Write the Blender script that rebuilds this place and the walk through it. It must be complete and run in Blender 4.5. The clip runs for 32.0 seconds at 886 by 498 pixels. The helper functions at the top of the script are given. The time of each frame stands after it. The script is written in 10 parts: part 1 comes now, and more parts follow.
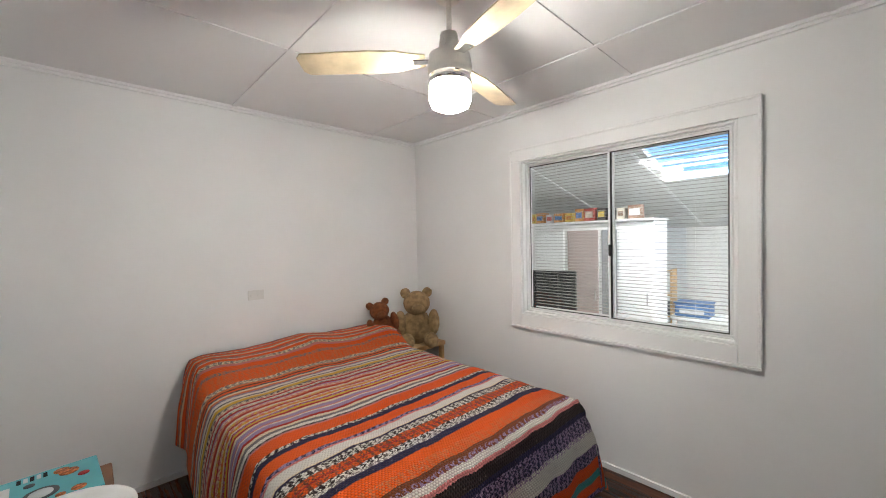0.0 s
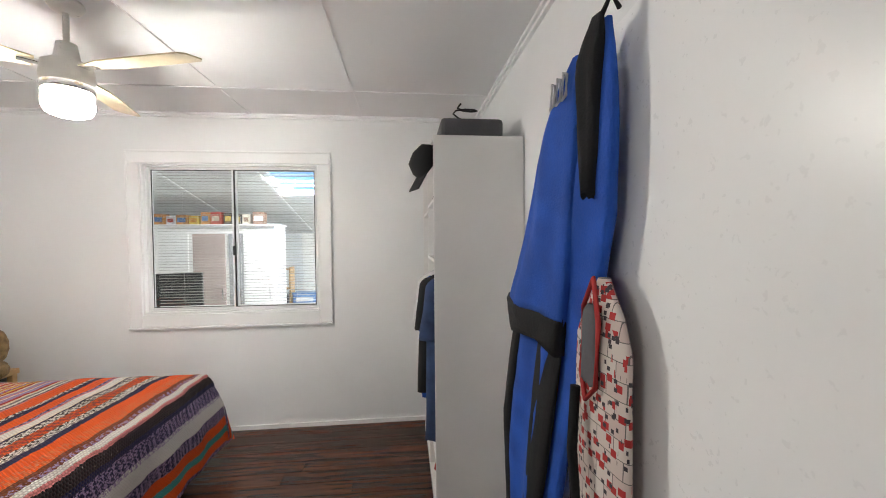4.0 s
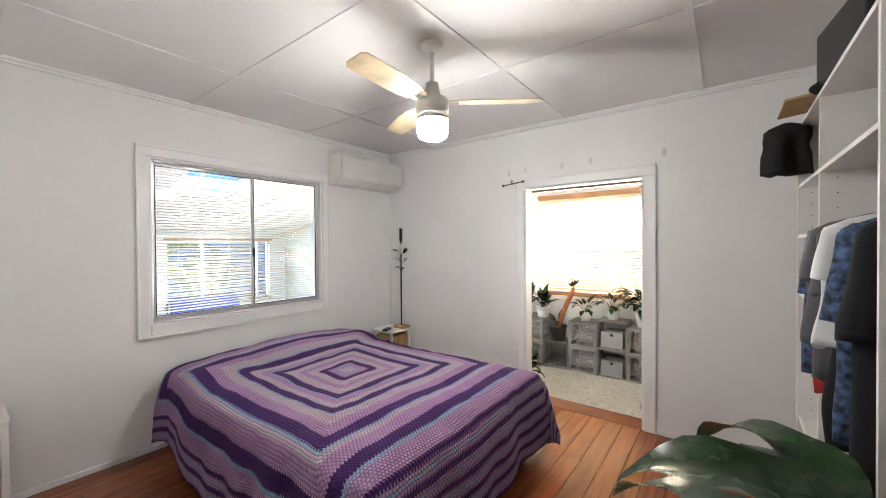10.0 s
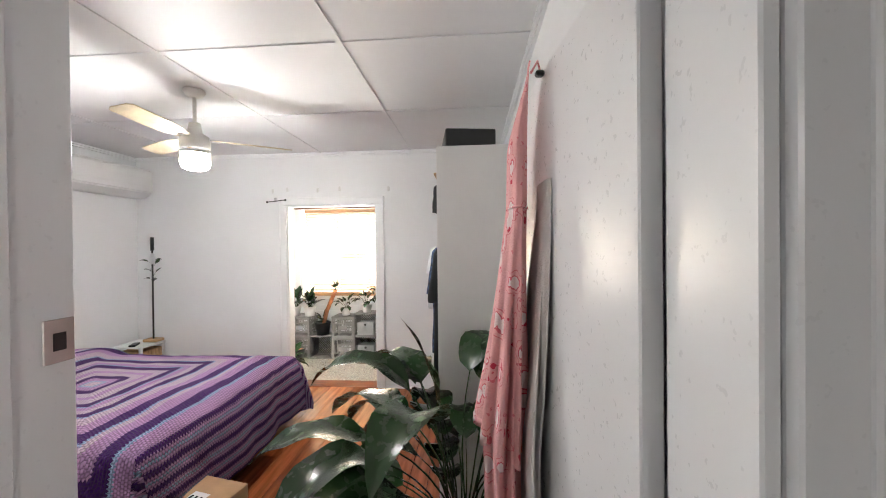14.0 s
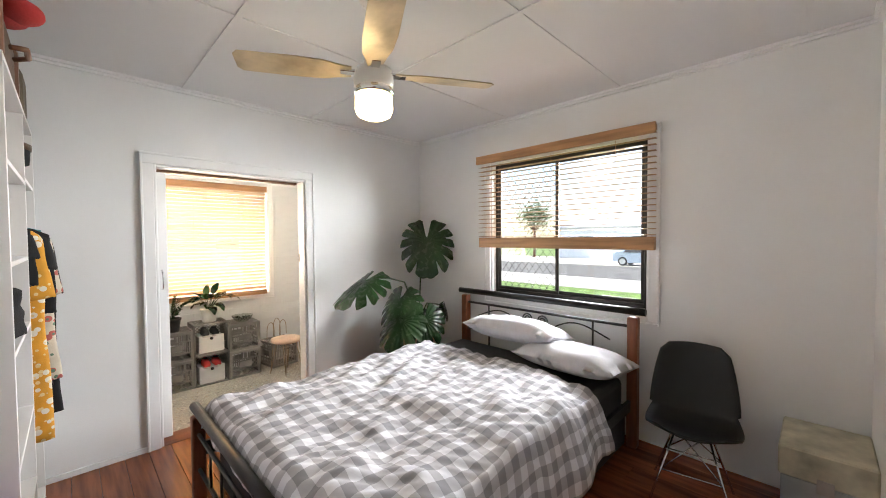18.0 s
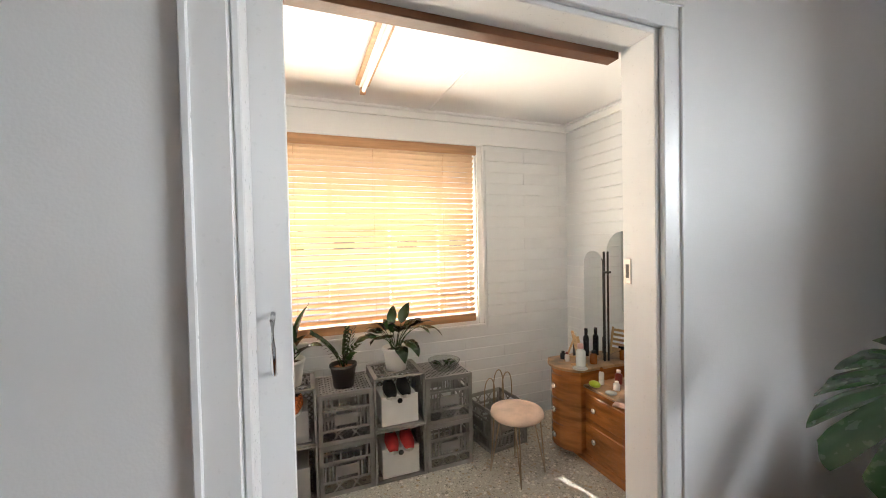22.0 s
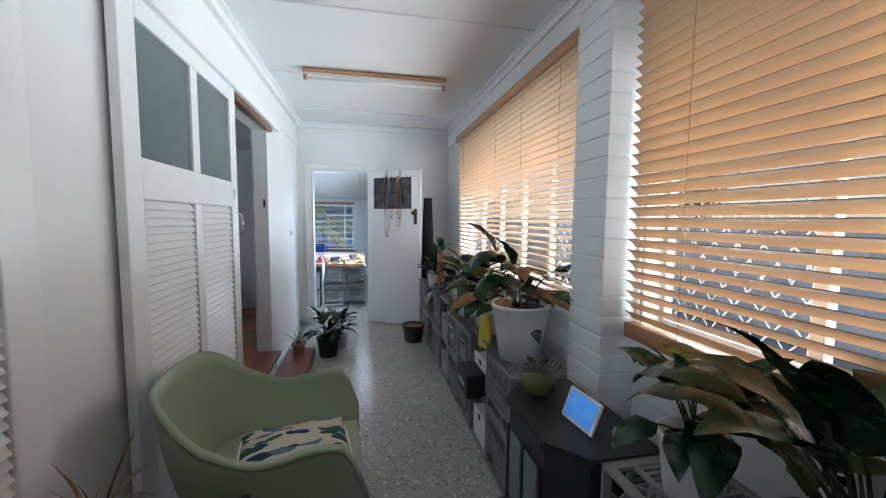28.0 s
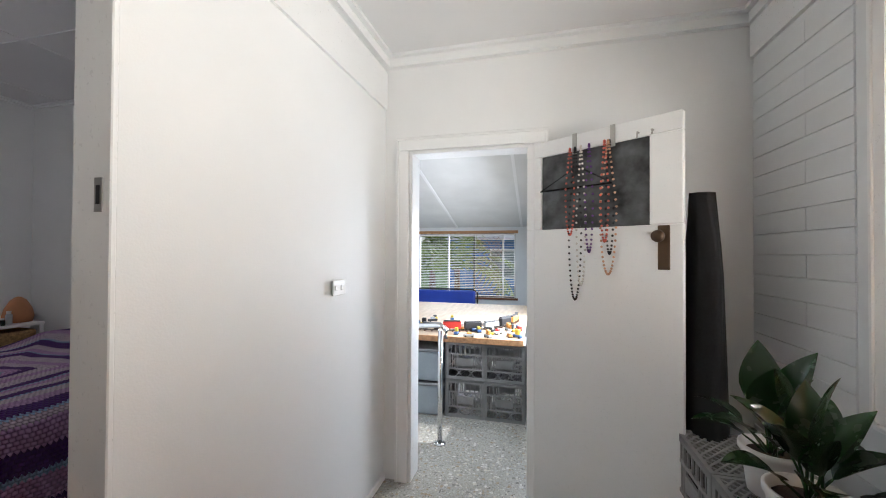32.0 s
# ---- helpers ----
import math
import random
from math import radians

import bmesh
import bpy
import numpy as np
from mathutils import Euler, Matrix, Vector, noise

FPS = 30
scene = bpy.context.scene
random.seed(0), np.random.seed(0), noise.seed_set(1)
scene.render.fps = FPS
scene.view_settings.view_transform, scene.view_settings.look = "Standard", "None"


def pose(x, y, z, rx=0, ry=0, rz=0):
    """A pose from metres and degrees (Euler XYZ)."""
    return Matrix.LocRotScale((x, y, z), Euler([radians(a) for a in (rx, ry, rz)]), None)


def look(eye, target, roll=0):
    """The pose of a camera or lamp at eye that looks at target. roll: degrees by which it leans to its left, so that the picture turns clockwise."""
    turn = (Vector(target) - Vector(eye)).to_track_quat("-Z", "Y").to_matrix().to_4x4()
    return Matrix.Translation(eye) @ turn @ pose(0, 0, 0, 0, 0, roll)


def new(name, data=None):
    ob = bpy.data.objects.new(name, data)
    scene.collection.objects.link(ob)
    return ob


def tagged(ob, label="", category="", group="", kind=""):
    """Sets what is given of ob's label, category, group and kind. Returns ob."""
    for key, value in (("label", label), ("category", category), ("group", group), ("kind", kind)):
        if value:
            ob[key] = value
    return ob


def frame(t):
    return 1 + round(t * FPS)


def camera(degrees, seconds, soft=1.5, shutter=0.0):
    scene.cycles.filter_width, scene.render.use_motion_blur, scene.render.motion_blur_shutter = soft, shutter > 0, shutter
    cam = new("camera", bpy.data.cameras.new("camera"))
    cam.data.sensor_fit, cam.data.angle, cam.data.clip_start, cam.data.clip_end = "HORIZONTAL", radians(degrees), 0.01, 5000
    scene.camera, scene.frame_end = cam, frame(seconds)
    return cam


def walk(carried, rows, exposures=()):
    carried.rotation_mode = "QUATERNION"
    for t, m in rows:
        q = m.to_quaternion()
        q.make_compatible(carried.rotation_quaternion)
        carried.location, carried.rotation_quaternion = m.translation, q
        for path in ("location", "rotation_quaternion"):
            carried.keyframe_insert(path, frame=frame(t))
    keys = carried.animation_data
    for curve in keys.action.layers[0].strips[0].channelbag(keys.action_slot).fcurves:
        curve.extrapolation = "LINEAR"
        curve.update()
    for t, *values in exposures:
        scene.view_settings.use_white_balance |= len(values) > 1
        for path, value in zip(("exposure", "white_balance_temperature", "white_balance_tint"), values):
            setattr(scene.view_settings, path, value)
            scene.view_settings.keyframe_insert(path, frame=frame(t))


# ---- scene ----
cam = camera(99.5, 32.0, soft=1.0)
PATH = [
    (0, (-0.618, -0.275, 1.582), (-1.992, -1.728, 1.538), -1.1),
    (0.5, (-0.655, -0.307, 1.574), (-1.89, -1.879, 1.524), -1.1),
    (1, (-0.631, -0.292, 1.58), (-1.797, -1.916, 1.528), -1.1),
    (1.5, (-0.553, -0.224, 1.587), (-1.712, -1.854, 1.534), -1.1),
    (2, (-0.461, -0.159, 1.565), (-1.763, -1.677, 1.524), -0.8),
    (2.5, (-0.376, -0.061, 1.57), (-1.917, -1.334, 1.523), -0.9),
    (3, (-0.238, 0.016, 1.579), (-2.021, -0.887, 1.519), -0.9),
    (3.5, (-0.086, 0.094, 1.578), (-2.043, -0.313, 1.518), -0.6),
    (4, (0.075, 0.061, 1.576), (-1.914, 0.263, 1.523), -0.5),
    (4.5, (0.259, -0.08, 1.552), (-1.478, 0.91, 1.511), -0.5),
    (6.5, (0.41, 0.095, 1.579), (0.09, 2.067, 1.504), 0.3),
    (7, (0.402, 0.251, 1.563), (0.097, 2.227, 1.492), -0.0),
    (7.5, (0.353, 0.426, 1.553), (0.024, 2.398, 1.488), -0.5),
    (8, (0.325, 0.619, 1.524), (-0.128, 2.566, 1.478), -0.5),
    (8.5, (0.259, 0.755, 1.487), (-0.334, 2.665, 1.462), -0.5),
    (9, (0.18, 0.916, 1.487), (-0.601, 2.758, 1.469), -0.3),
    (9.5, (0.124, 1.014, 1.487), (-0.866, 2.752, 1.467), -0.4),
    (10, (0.087, 1.062, 1.496), (-1.12, 2.656, 1.473), -0.4),
    (10.5, (0.083, 1.076, 1.503), (-1.269, 2.549, 1.487), -0.4),
    (11, (0.128, 1.021, 1.528), (-1.283, 2.438, 1.511), -0.4),
    (11.5, (0.19, 0.908, 1.539), (-1.215, 2.331, 1.526), -0.5),
    (12, (0.247, 0.795, 1.54), (-1.013, 2.348, 1.528), -0.6),
    (12.5, (0.338, 0.706, 1.544), (-0.663, 2.437, 1.533), -0.6),
    (13, (0.432, 0.57, 1.552), (-0.294, 2.434, 1.541), -0.5),
    (13.5, (0.525, 0.436, 1.553), (0.081, 2.386, 1.542), -0.6),
    (14, (0.61, 0.336, 1.557), (0.455, 2.33, 1.542), -0.6),
    (14.5, (0.743, 0.318, 1.586), (0.885, 2.312, 1.557), -0.7),
    (15, (0.912, 0.379, 1.582), (1.425, 2.311, 1.535), -1.4),
    (15.5, (1.052, 0.472, 1.529), (1.824, 2.317, 1.515), -0.7),
    (17.5, (1.624, 0.94, 1.554), (2.775, 2.574, 1.492), -1.0),
    (18, (1.736, 1.069, 1.5), (3.147, 2.486, 1.44), -0.4),
    (18.5, (1.857, 1.315, 1.497), (3.344, 2.65, 1.436), -0.6),
    (19, (1.915, 1.6, 1.492), (3.308, 3.033, 1.427), -0.5),
    (19.5, (1.96, 1.936, 1.479), (3.122, 3.563, 1.427), -0.4),
    (20, (2.007, 2.287, 1.488), (2.998, 4.023, 1.426), -0.7),
    (20.5, (2.095, 2.641, 1.495), (2.916, 4.464, 1.434), -0.8),
    (21, (2.141, 2.977, 1.485), (2.847, 4.847, 1.426), -1.1),
    (21.5, (2.183, 3.288, 1.44), (2.881, 5.162, 1.395), -1.1),
    (22, (2.284, 3.593, 1.43), (2.992, 5.463, 1.385), -1.2),
    (22.5, (2.393, 3.874, 1.401), (3.102, 5.744, 1.355), -1.2),
    (23, (2.519, 4.107, 1.377), (3.264, 5.962, 1.302), -1.3),
    (23.5, (2.663, 4.258, 1.382), (3.451, 6.091, 1.254), -1.5),
    (24, (2.733, 4.399, 1.393), (3.366, 6.29, 1.242), -1.8),
    (24.5, (2.724, 4.527, 1.396), (2.936, 6.511, 1.254), -2.0),
    (24.6, (2.683, 4.542, 1.395), (2.813, 6.532, 1.247), -2.1),
    (25, (2.662, 4.634, 1.328), (2.376, 6.611, 1.233), -1.6),
    (25.5, (2.632, 4.761, 1.355), (1.812, 6.581, 1.227), -0.4),
    (26, (2.67, 4.9, 1.333), (1.396, 6.436, 1.191), -0.5),
    (26.5, (2.625, 5.078, 1.23), (1.03, 6.275, 1.087), -0.4),
    (28.5, (1.974, 5.46, 1.251), (-0.004, 5.712, 1.09), 0.6),
    (29, (1.656, 5.539, 1.277), (-0.333, 5.665, 1.116), 0.6),
    (29.5, (1.305, 5.554, 1.292), (-0.689, 5.513, 1.141), 0.7),
    (30, (0.92, 5.55, 1.293), (-1.069, 5.376, 1.176), 0.6),
    (30.5, (0.492, 5.568, 1.275), (-1.485, 5.274, 1.206), 0.3),
    (31, (0.049, 5.502, 1.269), (-1.912, 5.11, 1.238), 0.0),
    (31.5, (-0.377, 5.491, 1.252), (-2.328, 5.05, 1.244), 0.2),
    (32, (-0.798, 5.475, 1.238), (-2.737, 4.985, 1.262), 0.3),
]
walk(cam, [(t, look(e, g, r)) for t, e, g, r in PATH], exposures=[(0, 1.3, 6700, 8), (2.5, 1.3, 6700, 8), (4.5, 1.65, 6700, 8), (7, 1.65, 6600, 9), (9, 1.2, 6600, 9), (10.5, 1.2, 6600, 9), (14, 1.5, 6500, 10), (15.0, 1.6, 7000, 9), (18, 1.6, 6900, 11), (21, 1.45, 6800, 11), (22.3, 0.75, 6400, 9), (23, 0.2, 5200, 5), (24, 0.1, 4520, 4), (26, -0.5, 4600, 4), (27, -0.75, 4950, 4), (29, -0.7, 5450, 8), (30, -0.8, 6000, 9), (31, -0.8, 6400, 10), (32, -0.55, 6000, 10)])

# ---------------------------------------------------------------- world and light
world = bpy.data.worlds.new("world")
scene.world = world
world.use_nodes = True
wn = world.node_tree
sky = wn.nodes.new("ShaderNodeTexSky")
sky.sky_type = "NISHITA"
sky.sun_disc = False
sky.sun_elevation = radians(48)
sky.sun_rotation = radians(-14)
wn.links.new(sky.outputs[0], wn.nodes["Background"].inputs[0])
wn.nodes["Background"].inputs[1].default_value = 0.15
sun_data = bpy.data.lights.new("sun", "SUN")
sun_data.energy, sun_data.angle, sun_data.color = 5.0, radians(0.6), (1.0, 0.95, 0.88)
sun = new("sun", sun_data)
sun.matrix_basis = look((-2.1, 8.5, 9.5), (0, 0, 0))
LAMP = 94.0


def opening_light(name, eye, target, w, h, power, colour):
    d = bpy.data.lights.new(name, "AREA")
    d.shape, d.size, d.size_y, d.energy, d.color = "RECTANGLE", w, h, power, colour
    ob = new(name, d)
    ob.matrix_basis = look(eye, target)
    return ob


opening_light("skylight_east", (6.5, 2.0, 2.3), (2.2, 3.3, 1.2), 3.2, 1.7, 400, (0.90, 0.95, 1.0))
opening_light("skylight_north_a", (2.275, 6.70, 1.31), (2.275, 0, 1.31), 2.84, 1.08, 130, (1.0, 0.89, 0.73))
opening_light("skylight_north_b", (-0.885, 6.70, 1.31), (-0.885, 0, 1.31), 2.74, 1.08, 172, (1.0, 0.92, 0.79))
# added fill lamp before a solid wall; brightens the hall and the front bedroom door
opening_light("living_room_fill", (2.3, -3.45, 1.35), (1.0, 0.0, 1.35), 1.8, 1.3, 24.0, (1.0, 0.97, 0.93))
opening_light("skylight_west_room", (-4.9, -1.25, 2.38), (-5.7, -1.4, 0.0), 0.95, 0.65, 42, (0.92, 0.96, 1.0))
opening_light("skylight_west_room", (-5.1, 3.05, 2.30), (-5.1, 3.05, 0), 0.75, 0.55, 34, (0.92, 0.96, 1.0))
opening_light("side_room_window_light", (-4.55, 5.44, 1.09), (-4.55, 3.5, 0.4), 1.6, 1.0, 95, (0.95, 0.97, 1.0))
opening_light("skylight_far_window", (-7.78, 4.20, 1.03), (-5.0, 4.20, 1.0), 1.75, 1.1, 50, (0.96, 0.98, 1.0))

# ---------------------------------------------------------------- materials


def mat(name, col, rough=0.5, metal=0.0, var=0.08, scale=4.0, bump=0.05, bscale=80.0, trans=0.0, thin=0.0, coat=0.0, island=0.0, stretch=(1, 1, 1), emit=0.0, ior=1.45):
    """A plain surface with tone variation at two scales, fine relief and uneven gloss."""
    m = bpy.data.materials.new(name)
    m.use_nodes = True
    nt = m.node_tree
    b = nt.nodes["Principled BSDF"]
    b.inputs["Metallic"].default_value = metal
    b.inputs["IOR"].default_value = ior
    b.inputs["Transmission Weight"].default_value = trans
    b.inputs["Coat Weight"].default_value = coat
    tc = nt.nodes.new("ShaderNodeTexCoord")
    mp = nt.nodes.new("ShaderNodeMapping")
    mp.inputs["Scale"].default_value = stretch
    nt.links.new(tc.outputs["Object"], mp.inputs[0])
    if island:
        o0 = nt.nodes.new("ShaderNodeObjectInfo")
        cx = nt.nodes.new("ShaderNodeVectorMath")
        cx.operation = "SCALE"
        cx.inputs[0].default_value = (37.0, 53.0, 71.0)
        nt.links.new(o0.outputs["Random"], cx.inputs["Scale"])
        nt.links.new(cx.outputs[0], mp.inputs["Location"])
    n1 = nt.nodes.new("ShaderNodeTexNoise")
    n1.inputs["Scale"].default_value = scale
    n1.inputs["Detail"].default_value = 6
    n2 = nt.nodes.new("ShaderNodeTexNoise")
    n2.inputs["Scale"].default_value = bscale
    n2.inputs["Detail"].default_value = 4
    nt.links.new(mp.outputs[0], n1.inputs[0])
    nt.links.new(mp.outputs[0], n2.inputs[0])
    ramp = nt.nodes.new("ShaderNodeValToRGB")
    lo = [max(0, c * (1 - var * 1.6)) for c in col]
    hi = [min(1, c * (1 + var)) for c in col]
    ramp.color_ramp.elements[0].position, ramp.color_ramp.elements[1].position = 0.3, 0.7
    ramp.color_ramp.elements[0].color, ramp.color_ramp.elements[1].color = (*lo, 1), (*hi, 1)
    nt.links.new(n1.outputs[0], ramp.inputs[0])
    out = ramp.outputs[0]
    if island:
        oi = nt.nodes.new("ShaderNodeObjectInfo")
        hsv = nt.nodes.new("ShaderNodeHueSaturation")
        ma = nt.nodes.new("ShaderNodeMapRange")
        ma.inputs[3].default_value, ma.inputs[4].default_value = 1 - island, 1 + island
        nt.links.new(oi.outputs["Random"], ma.inputs[0])
        nt.links.new(ma.outputs[0], hsv.inputs["Value"])
        nt.links.new(out, hsv.inputs["Color"])
        out = hsv.outputs[0]
    nt.links.new(out, b.inputs["Base Color"])
    mr = nt.nodes.new("ShaderNodeMapRange")
    mr.inputs[3].default_value, mr.inputs[4].default_value = max(0.02, rough - 0.08), min(1, rough + 0.08)
    nt.links.new(n2.outputs[0], mr.inputs[0])
    nt.links.new(mr.outputs[0], b.inputs["Roughness"])
    if bump:
        bp = nt.nodes.new("ShaderNodeBump")
        bp.inputs["Strength"].default_value = bump
        bp.inputs["Distance"].default_value = 0.01
        nt.links.new(n2.outputs[0], bp.inputs["Height"])
        nt.links.new(bp.outputs[0], b.inputs["Normal"])
    if emit:
        b.inputs["Emission Color"].default_value = (*col, 1)
        b.inputs["Emission Strength"].default_value = emit
    if thin:
        tr = nt.nodes.new("ShaderNodeBsdfTranslucent")
        nt.links.new(out, tr.inputs[0])
        mix = nt.nodes.new("ShaderNodeMixShader")
        mix.inputs[0].default_value = thin
        nt.links.new(b.outputs[0], mix.inputs[1])
        nt.links.new(tr.outputs[0], mix.inputs[2])
        nt.links.new(mix.outputs[0], nt.nodes["Material Output"].inputs[0])
    return m


def glass_mat(name, tint=(1, 1, 1), rough=0.0):
    m = bpy.data.materials.new(name)
    m.use_nodes = True
    nt = m.node_tree
    nt.nodes.remove(nt.nodes["Principled BSDF"])
    tr = nt.nodes.new("ShaderNodeBsdfTransparent")
    tr.inputs[0].default_value = (*tint, 1)
    gl = nt.nodes.new("ShaderNodeBsdfGlossy")
    gl.inputs["Roughness"].default_value = rough
    lw = nt.nodes.new("ShaderNodeLayerWeight")
    lw.inputs[0].default_value = 0.5
    grow = nt.nodes.new("ShaderNodeMath")
    grow.operation = "POWER"
    grow.inputs[1].default_value = 5.0
    nt.links.new(lw.outputs["Facing"], grow.inputs[0])
    fr = nt.nodes.new("ShaderNodeMath")
    fr.operation = "MULTIPLY_ADD"
    fr.inputs[1].default_value, fr.inputs[2].default_value = 0.8, 0.03
    nt.links.new(grow.outputs[0], fr.inputs[0])
    mix = nt.nodes.new("ShaderNodeMixShader")
    nt.links.new(fr.outputs[0], mix.inputs[0])
    nt.links.new(tr.outputs[0], mix.inputs[1])
    nt.links.new(gl.outputs[0], mix.inputs[2])
    nt.links.new(mix.outputs[0], nt.nodes["Material Output"].inputs[0])
    return m


WALL = mat("wall_paint", (0.81, 0.82, 0.83), 0.58, var=0.025, scale=1.3, bump=0.06, bscale=160)
CEIL = mat("ceiling_paint", (0.77, 0.77, 0.78), 0.55, var=0.02, scale=1.0, bump=0.04, bscale=120)
GLOSS = mat("gloss_trim_paint", (0.83, 0.84, 0.85), 0.3, var=0.015, scale=2, bump=0.0)
BRICKW = mat("painted_brick", (0.74, 0.76, 0.78), 0.4, var=0.03, scale=3, bump=0.12, bscale=45)
WHITE = mat("white_laminate", (0.80, 0.79, 0.78), 0.35, var=0.02, scale=3, bump=0.02)
DARKWOOD = mat("dark_stained_floor", (0.075, 0.026, 0.014), 0.22, var=0.45, scale=3.5, bump=0.06, bscale=30, island=0.3, stretch=(9, 0.7, 1))
REDWOOD = mat("red_polished_floor", (0.25, 0.075, 0.028), 0.2, var=0.3, scale=3.0, bump=0.06, bscale=30, island=0.22, stretch=(9, 0.7, 1))
TANWOOD = mat("tan_wood_slat", (0.60, 0.42, 0.255), 0.45, var=0.12, scale=6, bump=0.05, bscale=40, stretch=(0.3, 4, 4), thin=0.23)
TANSOLID = mat("stained_wood_slat", (0.34, 0.20, 0.10), 0.45, var=0.15, scale=6, bump=0.05, bscale=40, stretch=(0.3, 4, 4))
TANRAIL = mat("tan_wood_rail", (0.46, 0.25, 0.12), 0.4, var=0.2, scale=6, bump=0.05, bscale=40, stretch=(0.4, 5, 5))
BROWN = mat("brown_wood", (0.16, 0.065, 0.03), 0.4, var=0.3, scale=5, bump=0.08)
BLACK = mat("black_metal", (0.012, 0.012, 0.013), 0.35, var=0.2, bump=0.03)
CHROME = mat("chrome", (0.7, 0.7, 0.7), 0.15, metal=1.0, var=0.03, bump=0.0)
STEEL = mat("worn_steel", (0.45, 0.44, 0.42), 0.35, metal=0.9, var=0.2, bump=0.1)
ALU = mat("aluminium", (0.55, 0.56, 0.57), 0.35, metal=0.8, var=0.05, bump=0.02)
GLASS = glass_mat("clear_glass", (0.97, 0.98, 0.98))
MILK = mat("frosted_lamp_glass", (1.0, 0.97, 0.92), 0.4, var=0.0, bump=0.0, emit=LAMP)
MILKW = mat("warm_lamp_glass", (1.0, 0.72, 0.36), 0.4, var=0.12, scale=9, bump=0.0, emit=9.0)
MILKF = mat("dimmer_lamp_glass", (1.0, 0.97, 0.92), 0.4, var=0.0, bump=0.0, emit=LAMP * 0.9)
BLADE = mat("cream_fan_blade", (0.52, 0.43, 0.29), 0.35, var=0.25, scale=7, bump=0.03)
GREYC = mat("grey_cotton", (0.10, 0.10, 0.11), 0.9, var=0.2, bump=0.2)
FANW = mat("white_enamel", (0.72, 0.70, 0.66), 0.3, var=0.04, bump=0.02)

# ---------------------------------------------------------------- mesh helpers


def box(bm, x0, y0, z0, x1, y1, z1, mi=0):
    v = [bm.verts.new(p) for p in ((x0, y0, z0), (x1, y0, z0), (x1, y1, z0), (x0, y1, z0), (x0, y0, z1), (x1, y0, z1), (x1, y1, z1), (x0, y1, z1))]
    for f in ((3, 2, 1, 0), (4, 5, 6, 7), (0, 1, 5, 4), (1, 2, 6, 5), (2, 3, 7, 6), (3, 0, 4, 7)):
        bm.faces.new([v[i] for i in f]).material_index = mi
    return v


def rbox(x0, y0, z0, x1, y1, z1, r=0.004, seg=2):
    """A box with rounded edges, as a bmesh of its own."""
    bm = bmesh.new()
    box(bm, x0, y0, z0, x1, y1, z1)
    r = min(r, 0.45 * min(abs(x1 - x0), abs(y1 - y0), abs(z1 - z0)))
    bmesh.ops.bevel(bm, geom=bm.edges[:], offset=r, segments=seg, affect="EDGES", profile=0.5)
    return bm


def lathe(profile, seg=24, cx=0.0, cy=0.0, bm=None):
    """Turns a profile of (radius, height) round a vertical axis."""
    bm = bm or bmesh.new()
    rings = []
    for r, z in profile:
        if r < 1e-5:
            rings.append([bm.verts.new((cx, cy, z))])
        else:
            rings.append([bm.verts.new((cx + r * math.cos(2 * math.pi * i / seg), cy + r * math.sin(2 * math.pi * i / seg), z)) for i in range(seg)])
    for a, b in zip(rings, rings[1:]):
        for i in range(seg):
            j = (i + 1) % seg
            if len(a) == 1 and len(b) > 1:
                f = bm.faces.new((a[0], b[j], b[i]))
            elif len(b) == 1 and len(a) > 1:
                f = bm.faces.new((a[i], a[j], b[0]))
            elif len(a) > 1:
                f = bm.faces.new((a[i], a[j], b[j], b[i]))
            else:
                continue
            f.smooth = True
    return bm


def tube(pts, r, seg=8, bm=None, closed=False, taper=None):
    """A round bar along points."""
    bm = bm or bmesh.new()
    pts = [Vector(p) for p in pts]
    n = len(pts)
    rings = []
    for k, p in enumerate(pts):
        if closed:
            d = pts[(k + 1) % n] - pts[k - 1]
        else:
            d = pts[min(k + 1, n - 1)] - pts[max(k - 1, 0)]
        q = d.to_track_quat("Z", "Y")
        rr = r if taper is None else r * (1 + (taper - 1) * k / max(1, n - 1))
        rings.append([bm.verts.new(p + q @ Vector((rr * math.cos(2 * math.pi * i / seg), rr * math.sin(2 * math.pi * i / seg), 0))) for i in range(seg)])
    pairs = list(zip(rings, rings[1:])) + ([(rings[-1], rings[0])] if closed else [])
    for a, b in pairs:
        for i in range(seg):
            j = (i + 1) % seg
            bm.faces.new((a[i], a[j], b[j], b[i])).smooth = True
    if not closed:
        bm.faces.new(rings[0][::-1])
        bm.faces.new(rings[-1])
    return bm


def finish(name, bm, material, smooth=False):
    me = bpy.data.meshes.new(name)
    bmesh.ops.recalc_face_normals(bm, faces=bm.faces[:])
    bm.to_mesh(me)
    bm.free()
    for m in material if isinstance(material, (list, tuple)) else [material]:
        me.materials.append(m)
    if smooth:
        for p in me.polygons:
            p.use_smooth = True
    return me


def part(name, bm, material, parent, label="", smooth=False, m=None):
    """Links a bmesh as one mesh object under a thing or a part."""
    ob = new(name, finish(name, bm, material, smooth))
    if m is not None:
        ob.matrix_basis = m
    ob.parent = parent
    if label:
        tagged(ob, label)
    return ob


def again(ob, m, parent=None):
    """Another piece on the mesh of ob."""
    c = ob.copy()
    scene.collection.objects.link(c)
    c.parent = parent or ob.parent
    c.matrix_basis = m
    return c


def thing(name, label, category, m=None, group="", kind=""):
    ob = new(name)
    ob.empty_display_size = 0.1
    if m is not None:
        ob.matrix_basis = m
    return tagged(ob, label, category, group, kind)


